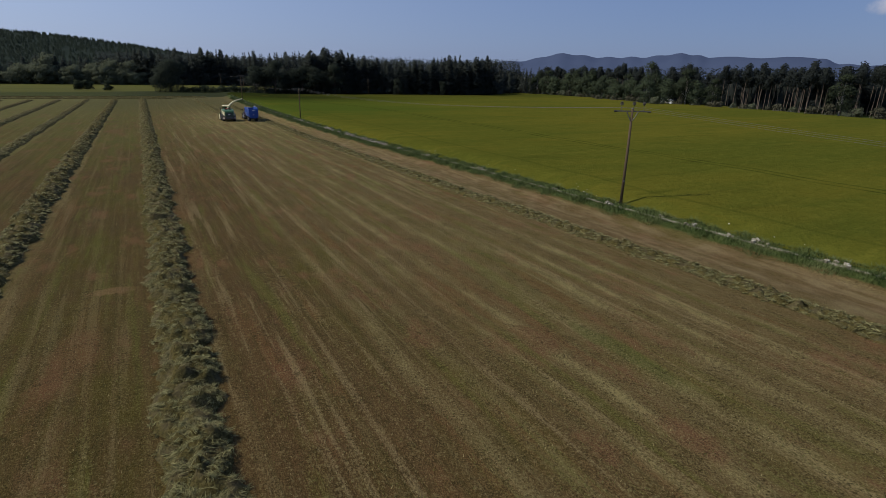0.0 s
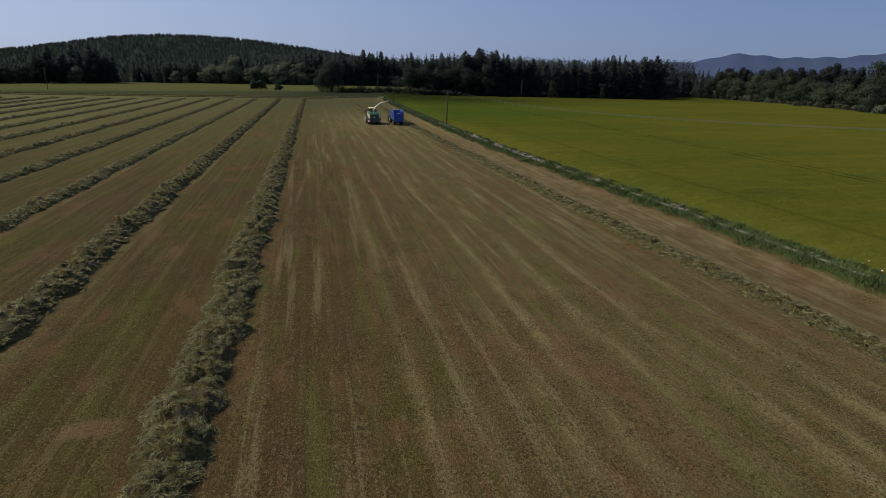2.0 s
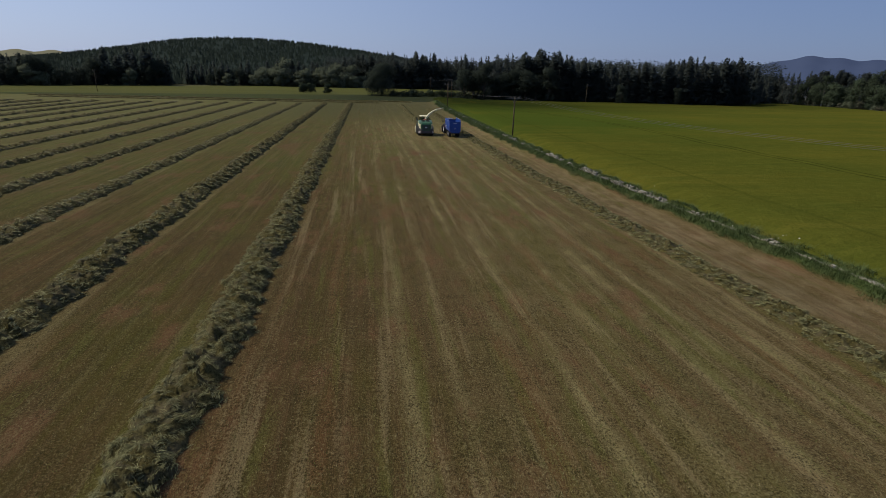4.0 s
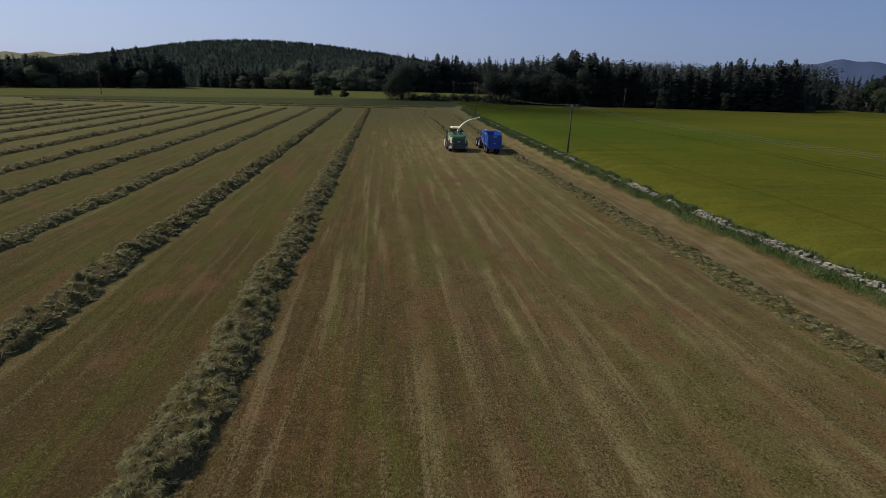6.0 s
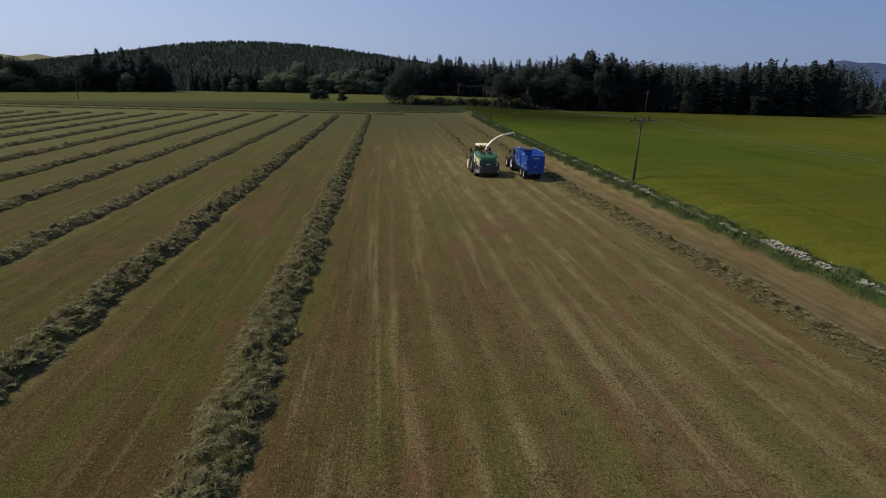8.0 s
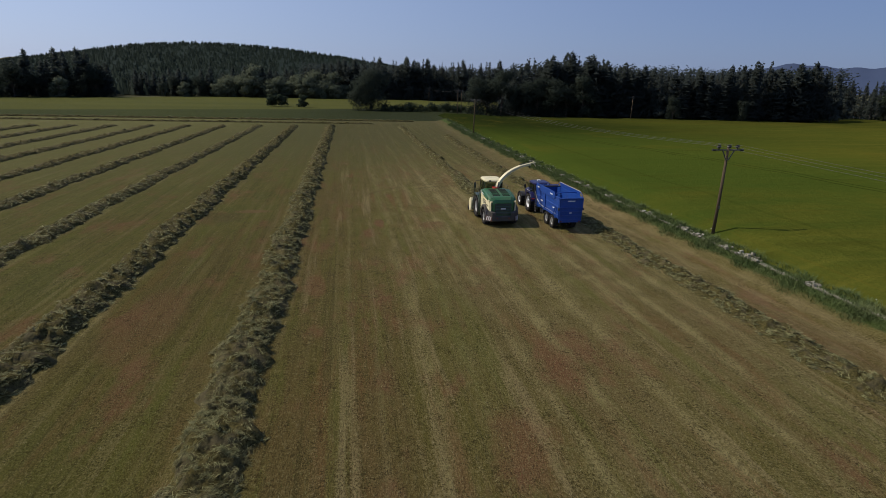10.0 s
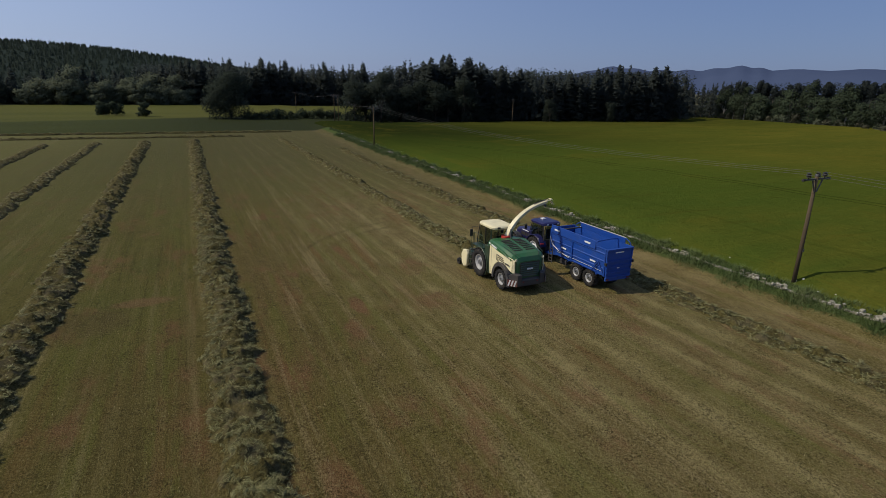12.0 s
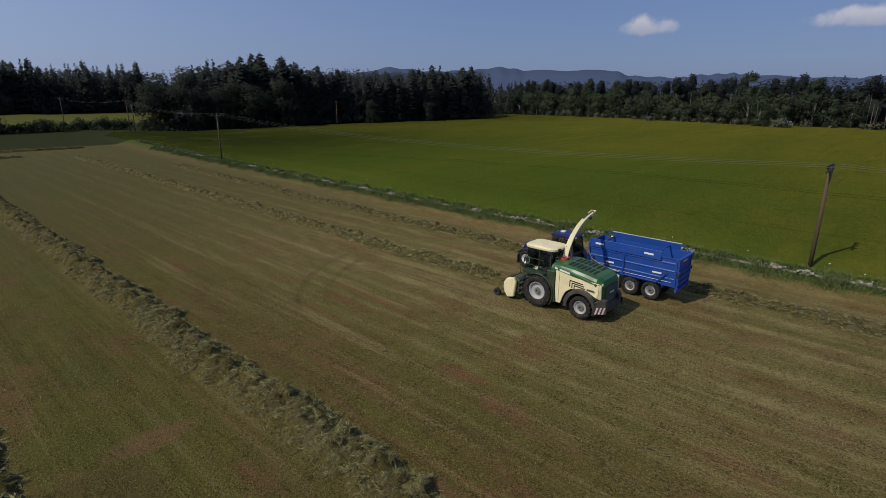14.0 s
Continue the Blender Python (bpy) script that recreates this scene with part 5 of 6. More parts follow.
    for s in (-1, 1):
        part("hood_seam", pipe([(s * 0.9, 2.1, 2.85), (s * 0.9, 0.8, 2.845), (s * 0.9, 0.0, 2.745), (s * 0.88, -0.8, 2.585), (s * 0.84, -1.2, 2.44)], 0.014, 5), BLACK, hood)
    part("rear_grille", box(-0.95, 0.95, -1.48, -1.40, 1.15, 2.10), BLACK, t, bevel=0.02)
    for k in range(7):
        z = 1.2 + 0.13 * k
        part("grille_slat", prism([(-1.53, z), (-1.47, z + 0.07), (-1.47, z + 0.02), (-1.53, z - 0.04)], -0.93, 0.93), DARK_GREEN, t)
    part("grille_bar", box(-0.3, 0.3, -1.56, -1.50, 1.62, 1.72), BOARD, t, "pale maker's mark")
    part("bumper", prism([(-1.75, 0.55), (-1.75, 1.0), (-1.15, 1.12), (-0.95, 0.8), (-1.1, 0.5)], -1.35, 1.35), CHARCOAL, t, "dark grey rear bumper weight", bevel=0.05)
    for s in (-1, 1):
        part("tail_lamp", box(s * 0.70, s * 0.88, -1.79, -1.75, 0.80, 0.90), DULL_RED, t, bevel=0.01)
        part("rear_lamp", box(s * 1.20, s * 1.32, -1.38, -1.28, 2.20, 2.32), CREAM, t, bevel=0.02)
        part("handrail", pipe([(s * 1.20, -1.15, 2.36), (s * 1.20, -1.15, 2.60), (s * 1.20, -0.2, 2.78), (s * 1.20, 0.4, 2.84)], 0.016, 6), DARK_GREEN, t)
    # cab
    cab = part("cab", prism([(2.42, 1.35), (2.38, 2.02), (3.3, 1.72), (4.36, 1.62), (4.3, 1.4)], -0.84, 0.84), CHARCOAL, t, "dark cab with see-through tinted windows", bevel=0.03)
    part("cab_rear_wall", box(-0.82, 0.82, 2.40, 2.46, 1.95, 2.25), CHARCOAL, cab)
    part("cab_ceiling", box(-0.8, 0.8, 2.5, 4.2, 3.32, 3.36), CHARCOAL, cab)
    part("steering_column", pipe([(0, 3.95, 1.7), (0, 3.75, 2.35)], 0.05, 8), BLACK, cab)
    part("steering_wheel", pipe([(0.2 * math.cos(k * 0.5236), 3.74 + 0.06 * math.sin(k * 0.5236), 2.38 + 0.19 * math.sin(k * 0.5236)) for k in range(13)], 0.02, 6), BLACK, cab)
    part("screen", box(0.45, 0.62, 3.7, 3.76, 2.2, 2.5), BLACK, cab)
    for s in (-1, 1):
        pane([(s * 0.853, 2.56, 1.75), (s * 0.853, 3.28, 1.6), (s * 0.853, 3.3, 3.26), (s * 0.853, 2.6, 3.24)], cab)
        pane([(s * 0.853, 3.36, 1.55), (s * 0.853, 4.26, 1.6), (s * 0.853, 4.36, 2.3), (s * 0.853, 4.1, 3.26), (s * 0.853, 3.37, 3.26)][:4], cab)
        part("cab_pillar", pipe([(s * 0.87, 2.46, 1.6), (s * 0.87, 2.5, 3.36)], 0.045, 6), DARK_GREEN, cab)
        part("cab_pillar", pipe([(s * 0.87, 3.33, 1.45), (s * 0.87, 3.34, 3.36)], 0.03, 6), BLACK, cab)
        part("cab_pillar", pipe([(s * 0.87, 4.30, 1.45), (s * 0.87, 4.5, 2.25), (s * 0.87, 4.16, 3.38)], 0.035, 6), BLACK, cab)
    pane([(-0.78, 4.44, 1.7), (0.78, 4.44, 1.7), (0.78, 4.22, 3.3), (-0.78, 4.22, 3.3)], cab, name="windscreen")
    pane([(-0.7, 2.405, 2.1), (0.7, 2.405, 2.1), (0.7, 2.46, 3.2), (-0.7, 2.46, 3.2)], cab, name="rear_window")
    rings = []
    for z, g in ((3.34, -0.05), (3.39, 0.05), (3.49, 0.06), (3.56, -0.03), (3.59, -0.23)):
        ring = []
        for cx, cy, a0 in ((0.46, 4.02, 0), (-0.46, 4.02, 90), (-0.46, 2.72, 180), (0.46, 2.72, 270)):
            for k in range(6):
                a = radians(a0 + 18 * k)
                ring.append((cx + (0.40 + g) * math.cos(a), cy + (0.44 + g) * math.sin(a), z))
        rings.append(ring)
    part("cab_roof", loft(rings), CREAM, t, "cream cab roof with rounded corners", smooth=False)
    for s in (-1, 1):
        part("work_lamp", box(s * 0.45 - 0.1, s * 0.45 + 0.1, 2.14, 2.22, 3.42, 3.54), BLACK, t, bevel=0.015)
        arm = part("mirror_arm", pipe([(s * 0.86, 4.3, 3.2), (s * 1.25, 4.6, 3.15), (s * 1.32, 4.62, 2.9)], 0.02, 6), BLACK, t)
        part("mirror", box(s * 1.22, s * 1.44, 4.58, 4.64, 2.45, 2.95), BLACK, arm, bevel=0.02)
        # ladder and platform rails
        part("platform", box(s * 0.86, s * 1.5, 2.6, 4.15, 2.06, 2.12), DARK_GREEN, t, bevel=0.01)
        part("platform_rail", pipe([(s * 1.46, 2.65, 2.1), (s * 1.46, 2.65, 2.95), (s * 1.46, 3.9, 2.95), (s * 1.46, 3.9, 2.1)], 0.02, 6), DARK_GREEN, t)
        part("platform_rail", pipe([(s * 1.46, 2.65, 2.55), (s * 1.46, 3.9, 2.55)], 0.016, 6), DARK_GREEN, t)
        part("guard_plate", prism([(1.73, 0.6), (1.83, 1.5), (1.83, 2.45), (2.4, 2.45), (2.30, 1.5), (2.0, 0.6)], s * 1.02, s * 1.42), DARK_GREEN, t, bevel=0.015)
    for k in range(4):
        part("ladder_step", box(-1.62, -1.2, 4.08, 4.3, 0.55 + 0.36 * k, 0.59 + 0.36 * k), CHARCOAL, t)
    for y in (4.08, 4.3):
        part("ladder_side", pipe([(-1.62, y, 0.5), (-1.45, y, 2.1), (-1.45, y, 2.9)], 0.02, 6), DARK_GREEN, t)
    part("seat", prism([(2.9, 1.75), (3.4, 1.75), (3.4, 2.05), (3.0, 2.08), (2.9, 2.75), (2.8, 2.75)], -0.25, 0.25), CHARCOAL, cab, bevel=0.03)
    # spout
    part("turret", pipe([(0.1, 2.12, 2.2), (0.1, 2.12, 2.98)], 0.34, 16), RED, t, "red-orange turning ring under the spout", bevel=0.01)
    P = [Vector(p) for p in ((0.1, 2.12, 2.65), (0.45, 2.15, 4.2), (1.9, 2.2, 5.05), (3.55, 2.25, 5.3))]
    curve = []
    for k in range(13):
        f = k / 12
        curve.append(P[0] * (1 - f) ** 3 + P[1] * 3 * f * (1 - f) ** 2 + P[2] * 3 * f * f * (1 - f) + P[3] * f ** 3)
    spout = part("spout", pipe(curve, [0.24 - 0.09 * k / 12 for k in range(13)], 4), CREAM, t, "cream curved discharge spout", bevel=0.02)
    end = curve[-1]
    part("spout_flap", loft([[end + Vector(p) for p in ((-0.1, -0.16, 0.14), (-0.1, 0.16, 0.14), (-0.1, 0.16, 0.10), (-0.1, -0.16, 0.10))],
                             [end + Vector(p) for p in ((0.35, -0.15, 0.02), (0.35, 0.15, 0.02), (0.34, 0.15, -0.02), (0.34, -0.15, -0.02))],
                             [end + Vector(p) for p in ((0.52, -0.14, -0.26), (0.52, 0.14, -0.26), (0.49, 0.14, -0.26), (0.49, -0.14, -0.26))]]), CREAM, spout)
    for s in (-1, 1):
        part("tip_frame", pipe([end + Vector((-0.15, s * 0.14, 0.04)), end + Vector((0.30, s * 0.14, 0.16)), end + Vector((0.42, s * 0.13, 0.08))], 0.035, 6), CREAM, spout)
    part("tip_bar", pipe([end + Vector((0.30, -0.15, 0.16)), end + Vector((0.30, 0.15, 0.16))], 0.03, 6), CREAM, spout)
    part("flap_ram", pipe([curve[9] + Vector((0, 0, 0.2)), end + Vector((0.1, 0, 0.2))], 0.03, 6), BLACK, spout)
    part("spout_lamp", box(end.x - 0.2, end.x - 0.06, end.y - 0.08, end.y + 0.08, end.z - 0.36, end.z - 0.22), BLACK, spout, bevel=0.01)
    part("spout_ram", pipe([(0.1, 1.4, 2.6), (0.32, 1.85, 3.6)], 0.05, 8), BLACK, t)
    # pick-up header
    head = part("pickup_header", prism([(4.35, 0.55), (4.35, 1.35), (4.6, 1.45), (5.1, 1.2), (5.2, 0.75), (4.9, 0.4)], -1.45, 1.45), DARK_GREEN, t, "dark green pick-up header lowered to the row", bevel=0.03)
    for s in (-1, 1):
        part("header_shield", prism([(4.62, 0.25), (4.48, 1.25), (4.66, 1.52), (5.18, 1.42), (5.44, 1.05), (5.36, 0.45), (5.1, 0.12)], s * 1.46, s * 1.70), CREAM, head, "cream header end shield", bevel=0.05)
        wh = part("gauge_wheel", lathe([(-0.08, 0.1), (0.08, 0.1), (0.1, 0.16), (0.08, 0.25), (-0.08, 0.25), (-0.1, 0.16)], s * 1.55, 6.0, 0.25, 16), RUBBER, head)
        part("wheel_arm", pipe([(s * 1.55, 6.0, 0.25), (s * 1.58, 5.5, 0.55)], 0.035, 6), DARK_GREEN, wh)
        part("hitch_arm", pipe([(s * 0.6, 4.0, 0.9), (s * 0.6, 4.5, 0.9)], 0.08, 8), CHARCOAL, t)
    part("crop_roller", pipe([(-1.42, 5.55, 0.62), (1.42, 5.55, 0.62)], 0.16, 12), STEEL, head)
    reel = bmesh.new()
    pipe([(-1.42, 5.35, 0.32), (1.42, 5.35, 0.32)], 0.13, 10, reel)
    part("pickup_reel", reel, CHARCOAL, head)
    tines = bmesh.new()
    for i in range(24):
        for a in (-0.4, 0.7, 1.8, 2.9):
            x = -1.36 + 2.72 * i / 23
            pipe([(x, 5.35 + 0.12 * math.cos(a), 0.32 + 0.12 * math.sin(a)), (x, 5.35 + 0.28 * math.cos(a), 0.32 + 0.26 * math.sin(a))], 0.012, 4, tines)
    part("tine_set", tines, STEEL, head)
    part("hold_down_bar", pipe([(-1.5, 5.75, 1.0), (1.5, 5.75, 1.0)], 0.04, 6), DARK_GREEN, head)
    for x in (-1.0, -0.35, 0.35, 1.0):
        part("hold_down_arm", pipe([(x, 4.7, 1.4), (x, 5.3, 1.45), (x, 5.75, 1.0)], 0.025, 6), DARK_GREEN, head)
    # the body draws in towards its rounded tail
    for ob in t.children_recursive:
        if ob.type == "MESH" and not ob.name.startswith(("wheel", "tyre", "rim", "hub", "lug", "axle", "bolt", "nut")):
            for v in ob.data.vertices:
                f = min(1.0, max(0.0, (-0.85 - v.co.y) / 0.9))
                v.co.x *= 1 - 0.30 * f
                if v.co.y < -0.8:
                    v.co.y = -0.8 + (v.co.y + 0.8) * 0.60
                if v.co.z > 1.3 and not ob.name.startswith(("spout", "tip", "flap")):
                    v.co.z = 1.3 + (v.co.z - 1.3) * 1.08
    # striped boards on the rear corners
    for s in (-1, 1):
        a, b = Vector((s * 1.50, -0.92, 0)), Vector((s * 1.08, -1.46, 0))
        out = Vector((s * 0.79, -0.61, 0)) * 0.02
        corners = [a + out, b + out, b + out * 2.2, a + out * 2.2]
        board = part("warning_board", loft([[p + Vector((0, 0, z)) for p in corners] for z in (0.60, 1.04)]), BOARD_RED, t, "red and white striped warning board")
        for k in range(3):
            f0, lean = 0.03 + 0.30 * k, 0.17
            quad = [a.lerp(b, f) + Vector((0, 0, z)) for f, z in ((f0, 0.615), (f0 + 0.15, 0.615), (f0 + 0.15 + lean, 1.025), (f0 + lean, 1.025))]
            part("white_stripe", loft([[p + out * 2.3 for p in quad], [p + out * 2.7 for p in quad]]), BOARD, board)
    return t


def tractor(m):
    t = thing("tractor", m, "dark metallic blue tractor with white rims, hitched to a trailer", "tractor")
    for s in (-1, 1):
        wheel(t, s * 0.95, 0.0, 0.96, 0.64, 0.54, RIM_WHITE, s, 20, 0.06)
        wheel(t, s * 0.95, 2.95, 0.72, 0.54, 0.38, RIM_WHITE, s, 18, 0.05)
        part("rear_mudguard", arc_guard(0.0, 0.96, 1.02, 20, 165, s * 0.62, s * 1.22, 0.05), NAVY, t, bevel=0.015)
        part("front_mudguard", arc_guard(2.95, 0.72, 0.78, 25, 150, s * 0.72, s * 1.18, 0.03), BLACK, t, bevel=0.01)
    part("chassis", prism([(-0.5, 0.7), (-0.5, 1.3), (1.2, 1.25), (3.7, 1.2), (3.7, 0.75), (1.2, 0.62)], -0.36, 0.36), CHARCOAL, t, bevel=0.03)
    part("axle", pipe([(-0.95, 0, 0.96), (0.95, 0, 0.96)], 0.17), CHARCOAL, t)
    part("axle", pipe([(-0.95, 2.95, 0.72), (0.95, 2.95, 0.72)], 0.12), CHARCOAL, t)
    rings = []
    for y, hw, z0, z1 in ((1.25, 0.47, 1.2, 2.12), (2.0, 0.46, 1.15, 2.08), (3.0, 0.43, 1.1, 1.93), (3.6, 0.38, 1.0, 1.76), (3.82, 0.30, 0.95, 1.52)):
        rings.append([(-hw, y, z0), (-hw, y, z1 - 0.2), (-hw + 0.08, y, z1 - 0.06), (-hw + 0.2, y, z1), (hw - 0.2, y, z1), (hw - 0.08, y, z1 - 0.06), (hw, y, z1 - 0.2), (hw, y, z0)])
    bonnet = part("bonnet", loft(rings), NAVY, t, "metallic blue bonnet", bevel=0.01)
    for s in (-1, 1):
        for k in range(4):
            part("side_grille", box(s * 0.47, s * 0.478, 1.6 + 0.32 * k, 1.86 + 0.32 * k, 1.3, 1.62), BLACK, bonnet)
        part("head_lamp", box(s * 0.12, s * 0.3, 3.79, 3.84, 1.3, 1.42), WHITE, bonnet, bevel=0.01)
        part("name_bar", box(s * 0.472, s * 0.479, 1.75, 2.7, 1.74, 1.80), WHITE, bonnet)
    part("front_grille", box(-0.26, 0.26, 3.8, 3.86, 0.98, 1.28), BLACK, bonnet)
    part("front_weight", box(-0.4, 0.4, 3.75, 4.2, 0.6, 1.0), CHARCOAL, t, bevel=0.06)
    cab = part("cab", prism([(-0.75, 1.3), (-0.80, 1.74), (-0.1, 1.62), (0.1, 1.42), (1.22, 1.42), (1.2, 1.2)], -0.74, 0.74), BLACK, t, "dark tractor cab with see-through tinted glass", bevel=0.04)
    part("dashboard", prism([(1.0, 1.4), (0.85, 2.0), (1.15, 2.05), (1.25, 1.4)], -0.3, 0.3), BLACK, cab, bevel=0.03)
    part("cab_ceiling", box(-0.7, 0.7, -0.6, 0.95, 2.80, 2.84), BLACK, cab)
    for s in (-1, 1):
        pane([(s * 0.753, 0.05, 1.4), (s * 0.753, 1.12, 1.4), (s * 0.753, 0.86, 2.76), (s * 0.753, 0.05, 2.76)], cab)
        pane([(s * 0.753, -0.7, 1.78), (s * 0.753, -0.04, 1.6), (s * 0.753, -0.04, 2.76), (s * 0.753, -0.52, 2.74)], cab)
        part("cab_pillar", pipe([(s * 0.76, 0.0, 1.4), (s * 0.76, 0.0, 2.84)], 0.03, 6), BLACK, cab)
        part("cab_pillar", pipe([(s * 0.76, -0.8, 1.7), (s * 0.76, -0.58, 2.84)], 0.06, 6), BLACK, cab)
        part("cab_pillar", pipe([(s * 0.76, 1.24, 1.8), (s * 0.76, 0.92, 2.84)], 0.035, 6), BLACK, cab)
        arm = part("mirror_arm", pipe([(s * 0.78, 1.0, 2.75), (s * 1.2, 1.1, 2.7), (s * 1.25, 1.1, 2.6)], 0.018, 6), BLACK, t)
        part("mirror", box(s * 1.15, s * 1.35, 1.06, 1.12, 2.25, 2.62), BLACK, arm, bevel=0.02)
        part("tail_lamp", box(s * 0.85, s * 1.15, -0.96, -0.9, 1.42, 1.54), RED, t, bevel=0.01)
        for k in range(3):
            part("step", box(s * 0.78, s * 1.05, 0.95, 1.35, 0.55 + 0.3 * k, 0.58 + 0.3 * k), BLACK, t)
        part("fuel_tank", box(s * 0.38, s * 0.8, 1.0, 1.9, 0.55, 1.05), CHARCOAL, t, bevel=0.05)
    pane([(-0.62, -0.8, 1.8), (0.62, -0.8, 1.8), (0.62, -0.62, 2.74), (-0.62, -0.62, 2.74)], cab, name="rear_window")
    pane([(-0.62, 1.262, 2.05), (0.62, 1.262, 2.05), (0.62, 1.0, 2.78), (-0.62, 1.0, 2.78)], cab, name="windscreen")
    rings = []
    for z, g in ((2.82, -0.06), (2.88, 0.05), (3.0, 0.04), (3.08, -0.1), (3.10, -0.2)):
        ring = []
        for cx, cy, a0 in ((0.56, 0.88, 0), (-0.56, 0.88, 90), (-0.56, -0.5, 180), (0.56, -0.5, 270)):
            for k in range(4):
                a = radians(a0 + 30 * k)
                ring.append((cx + (0.26 + g) * math.cos(a), cy + (0.26 + g) * math.sin(a), z))
        rings.append(ring)
    roof = part("cab_roof", loft(rings), NAVY, t, "metallic blue cab roof")
    part("aerial_dome", box(-0.16, 0.16, 0.35, 0.68, 3.09, 3.17), WHITE, roof, "white receiver dome", bevel=0.05, seg=2)
    for s in (-1, 1):
        for y in (-0.78, 1.16):
            part("work_lamp", box(s * 0.5 - 0.09, s * 0.5 + 0.09, y - 0.03, y + 0.03, 2.9, 3.0), WHITE, roof, bevel=0.01)
    part("exhaust", pipe([(0.58, 1.38, 1.3), (0.58, 1.38, 2.75), (0.58, 1.32, 2.95)], 0.055, 10), STEEL, t, "upright steel exhaust pipe")
    part("exhaust_shield", pipe([(0.58, 1.38, 1.4), (0.58, 1.38, 2.3)], 0.09, 10), BLACK, t)
    part("link_arm", pipe([(-0.4, -0.4, 0.75), (-0.35, -1.1, 0.6)], 0.05, 6), CHARCOAL, t)
    part("link_arm", pipe([(0.4, -0.4, 0.75), (0.35, -1.1, 0.6)], 0.05, 6), CHARCOAL, t)
    part("hitch", box(-0.12, 0.12, -1.05, -0.4, 0.5, 0.62), CHARCOAL, t, bevel=0.02)
    part("seat", prism([(-0.3, 1.55), (0.2, 1.55), (0.2, 1.85), (-0.2, 1.88), (-0.3, 2.5), (-0.4, 2.5)], -0.24, 0.24), CHARCOAL, cab, bevel=0.03)
    return t


def silage_trailer(m):
    t = thing("silage_trailer", m, "bright blue twin-axle silage trailer, empty, behind the tractor", "trailer")
    for s in (-1, 1):
        for y in (0.0, 1.38):
            wheel(t, s * 0.98, y, 0.63, 0.54, 0.33, RIM_GREY, s, 22, 0.025)
        part("axle_stub", pipe([(s * 0.1, 0, 0.63), (s * 0.9, 0, 0.63)], 0.08), CHARCOAL, t)
        part("axle_stub", pipe([(s * 0.1, 1.38, 0.63), (s * 0.9, 1.38, 0.63)], 0.08), CHARCOAL, t)
        part("chassis_rail", prism([(-1.45, 0.98), (-1.45, 1.2), (4.2, 1.2), (6.2, 0.75), (6.2, 0.6), (4.0, 0.95)], s * 0.36, s * 0.5), BLUE, t, bevel=0.015)
        part("spring_beam", prism([(-0.5, 0.7), (-0.4, 0.95), (1.8, 0.95), (1.9, 0.7), (0.7, 0.6)], s * 0.42, s * 0.56), CHARCOAL, t, bevel=0.02)
        part("mudguard", prism([(-0.75, 1.12), (-0.62, 1.30), (2.0, 1.30), (2.3, 1.1), (2.36, 1.12), (2.04, 1.35), (-0.66, 1.35), (-0.8, 1.14)], s * 0.68, s * 1.27), BLUE, t, "blue mudguard over both wheels", bevel=0.008)
    part("drawbar", prism([(5.6, 0.55), (5.6, 0.85), (6.9, 0.68), (6.9, 0.5)], -0.14, 0.14), BLUE, t, bevel=0.02)
    part("body_floor", box(-1.15, 1.15, -1.5, 4.5, 1.2, 1.3), BLUE, t)
    # sides: folded sheet with ridges, leaning slightly outwards
    y0, y1, zt = -1.5, 4.5, 3.10

    def side_sheet(s):
        prof = [(1.14, 1.22), (1.16, 1.62), (1.20, 1.66), (1.20, 1.72), (1.17, 1.76), (1.19, 2.15), (1.23, 2.19), (1.23, 2.25), (1.20, 2.29), (1.21, 2.66), (1.25, 2.70), (1.25, 2.76), (1.22, 2.80), (1.23, zt - 0.08), (1.28, zt - 0.06), (1.28, zt)]
        inner = [(1.18, zt), (1.09, 1.22)]
        pts = prof + inner
        return loft([[(s * x, y0, z) for x, z in pts], [(s * x, y1, z) for x, z in pts]])

    for s in (-1, 1):
        sd = part("side", side_sheet(s), BLUE, t, "blue ridged steel side")
        for y in (-1.46, 1.95, 4.46):
            part("side_post", loft([[(s * 1.13, y - 0.06, 1.2), (s * 1.25, y - 0.06, 1.2), (s * 1.25, y + 0.06, 1.2), (s * 1.13, y + 0.06, 1.2)],
                                    [(s * 1.22, y - 0.06, zt), (s * 1.31, y - 0.06, zt), (s * 1.31, y + 0.06, zt), (s * 1.22, y + 0.06, zt)]]), BLUE, sd, bevel=0.01)
        for y, z in ((3.7, 3.12), (0.3, 3.12), (2.9, 1.97), (-0.3, 1.97)):
            part("name_plate", box(s * 1.335, s * 1.343, y - 0.30, y + 0.30, z - 0.06, z + 0.06) if z > 2.5 else box(s * 1.225, s * 1.232, y - 0.3, y + 0.3, z - 0.06, z + 0.05), WHITE, sd, "pale maker's mark")
        part("reflector_strip", box(s * 1.205, s * 1.212, -1.3, 3.6, 1.485, 1.515), BOARD, sd)
        # tailgate ram and lever on the rear flank
        part("tailgate_ram", pipe([(s * 1.32, -0.35, 1.35), (s * 1.33, -0.95, 2.15)], 0.045, 8), BLUE, t)
        part("tailgate_arm", pipe([(s * 1.31, -1.4, 1.4), (s * 1.31, -0.8, 2.2), (s * 1.31, -0.55, 1.8)], 0.035, 6), BLUE, t)
    # front board, higher frame, tailgate
    part("front_board", loft([[(-1.12, 4.46, 1.22), (1.12, 4.46, 1.22), (1.12, 4.54, 1.22), (-1.12, 4.54, 1.22)], [(-1.2, 4.46, 3.08), (1.2, 4.46, 3.08), (1.2, 4.54, 3.08), (-1.2, 4.54, 3.08)]]), BLUE, t, bevel=0.01)
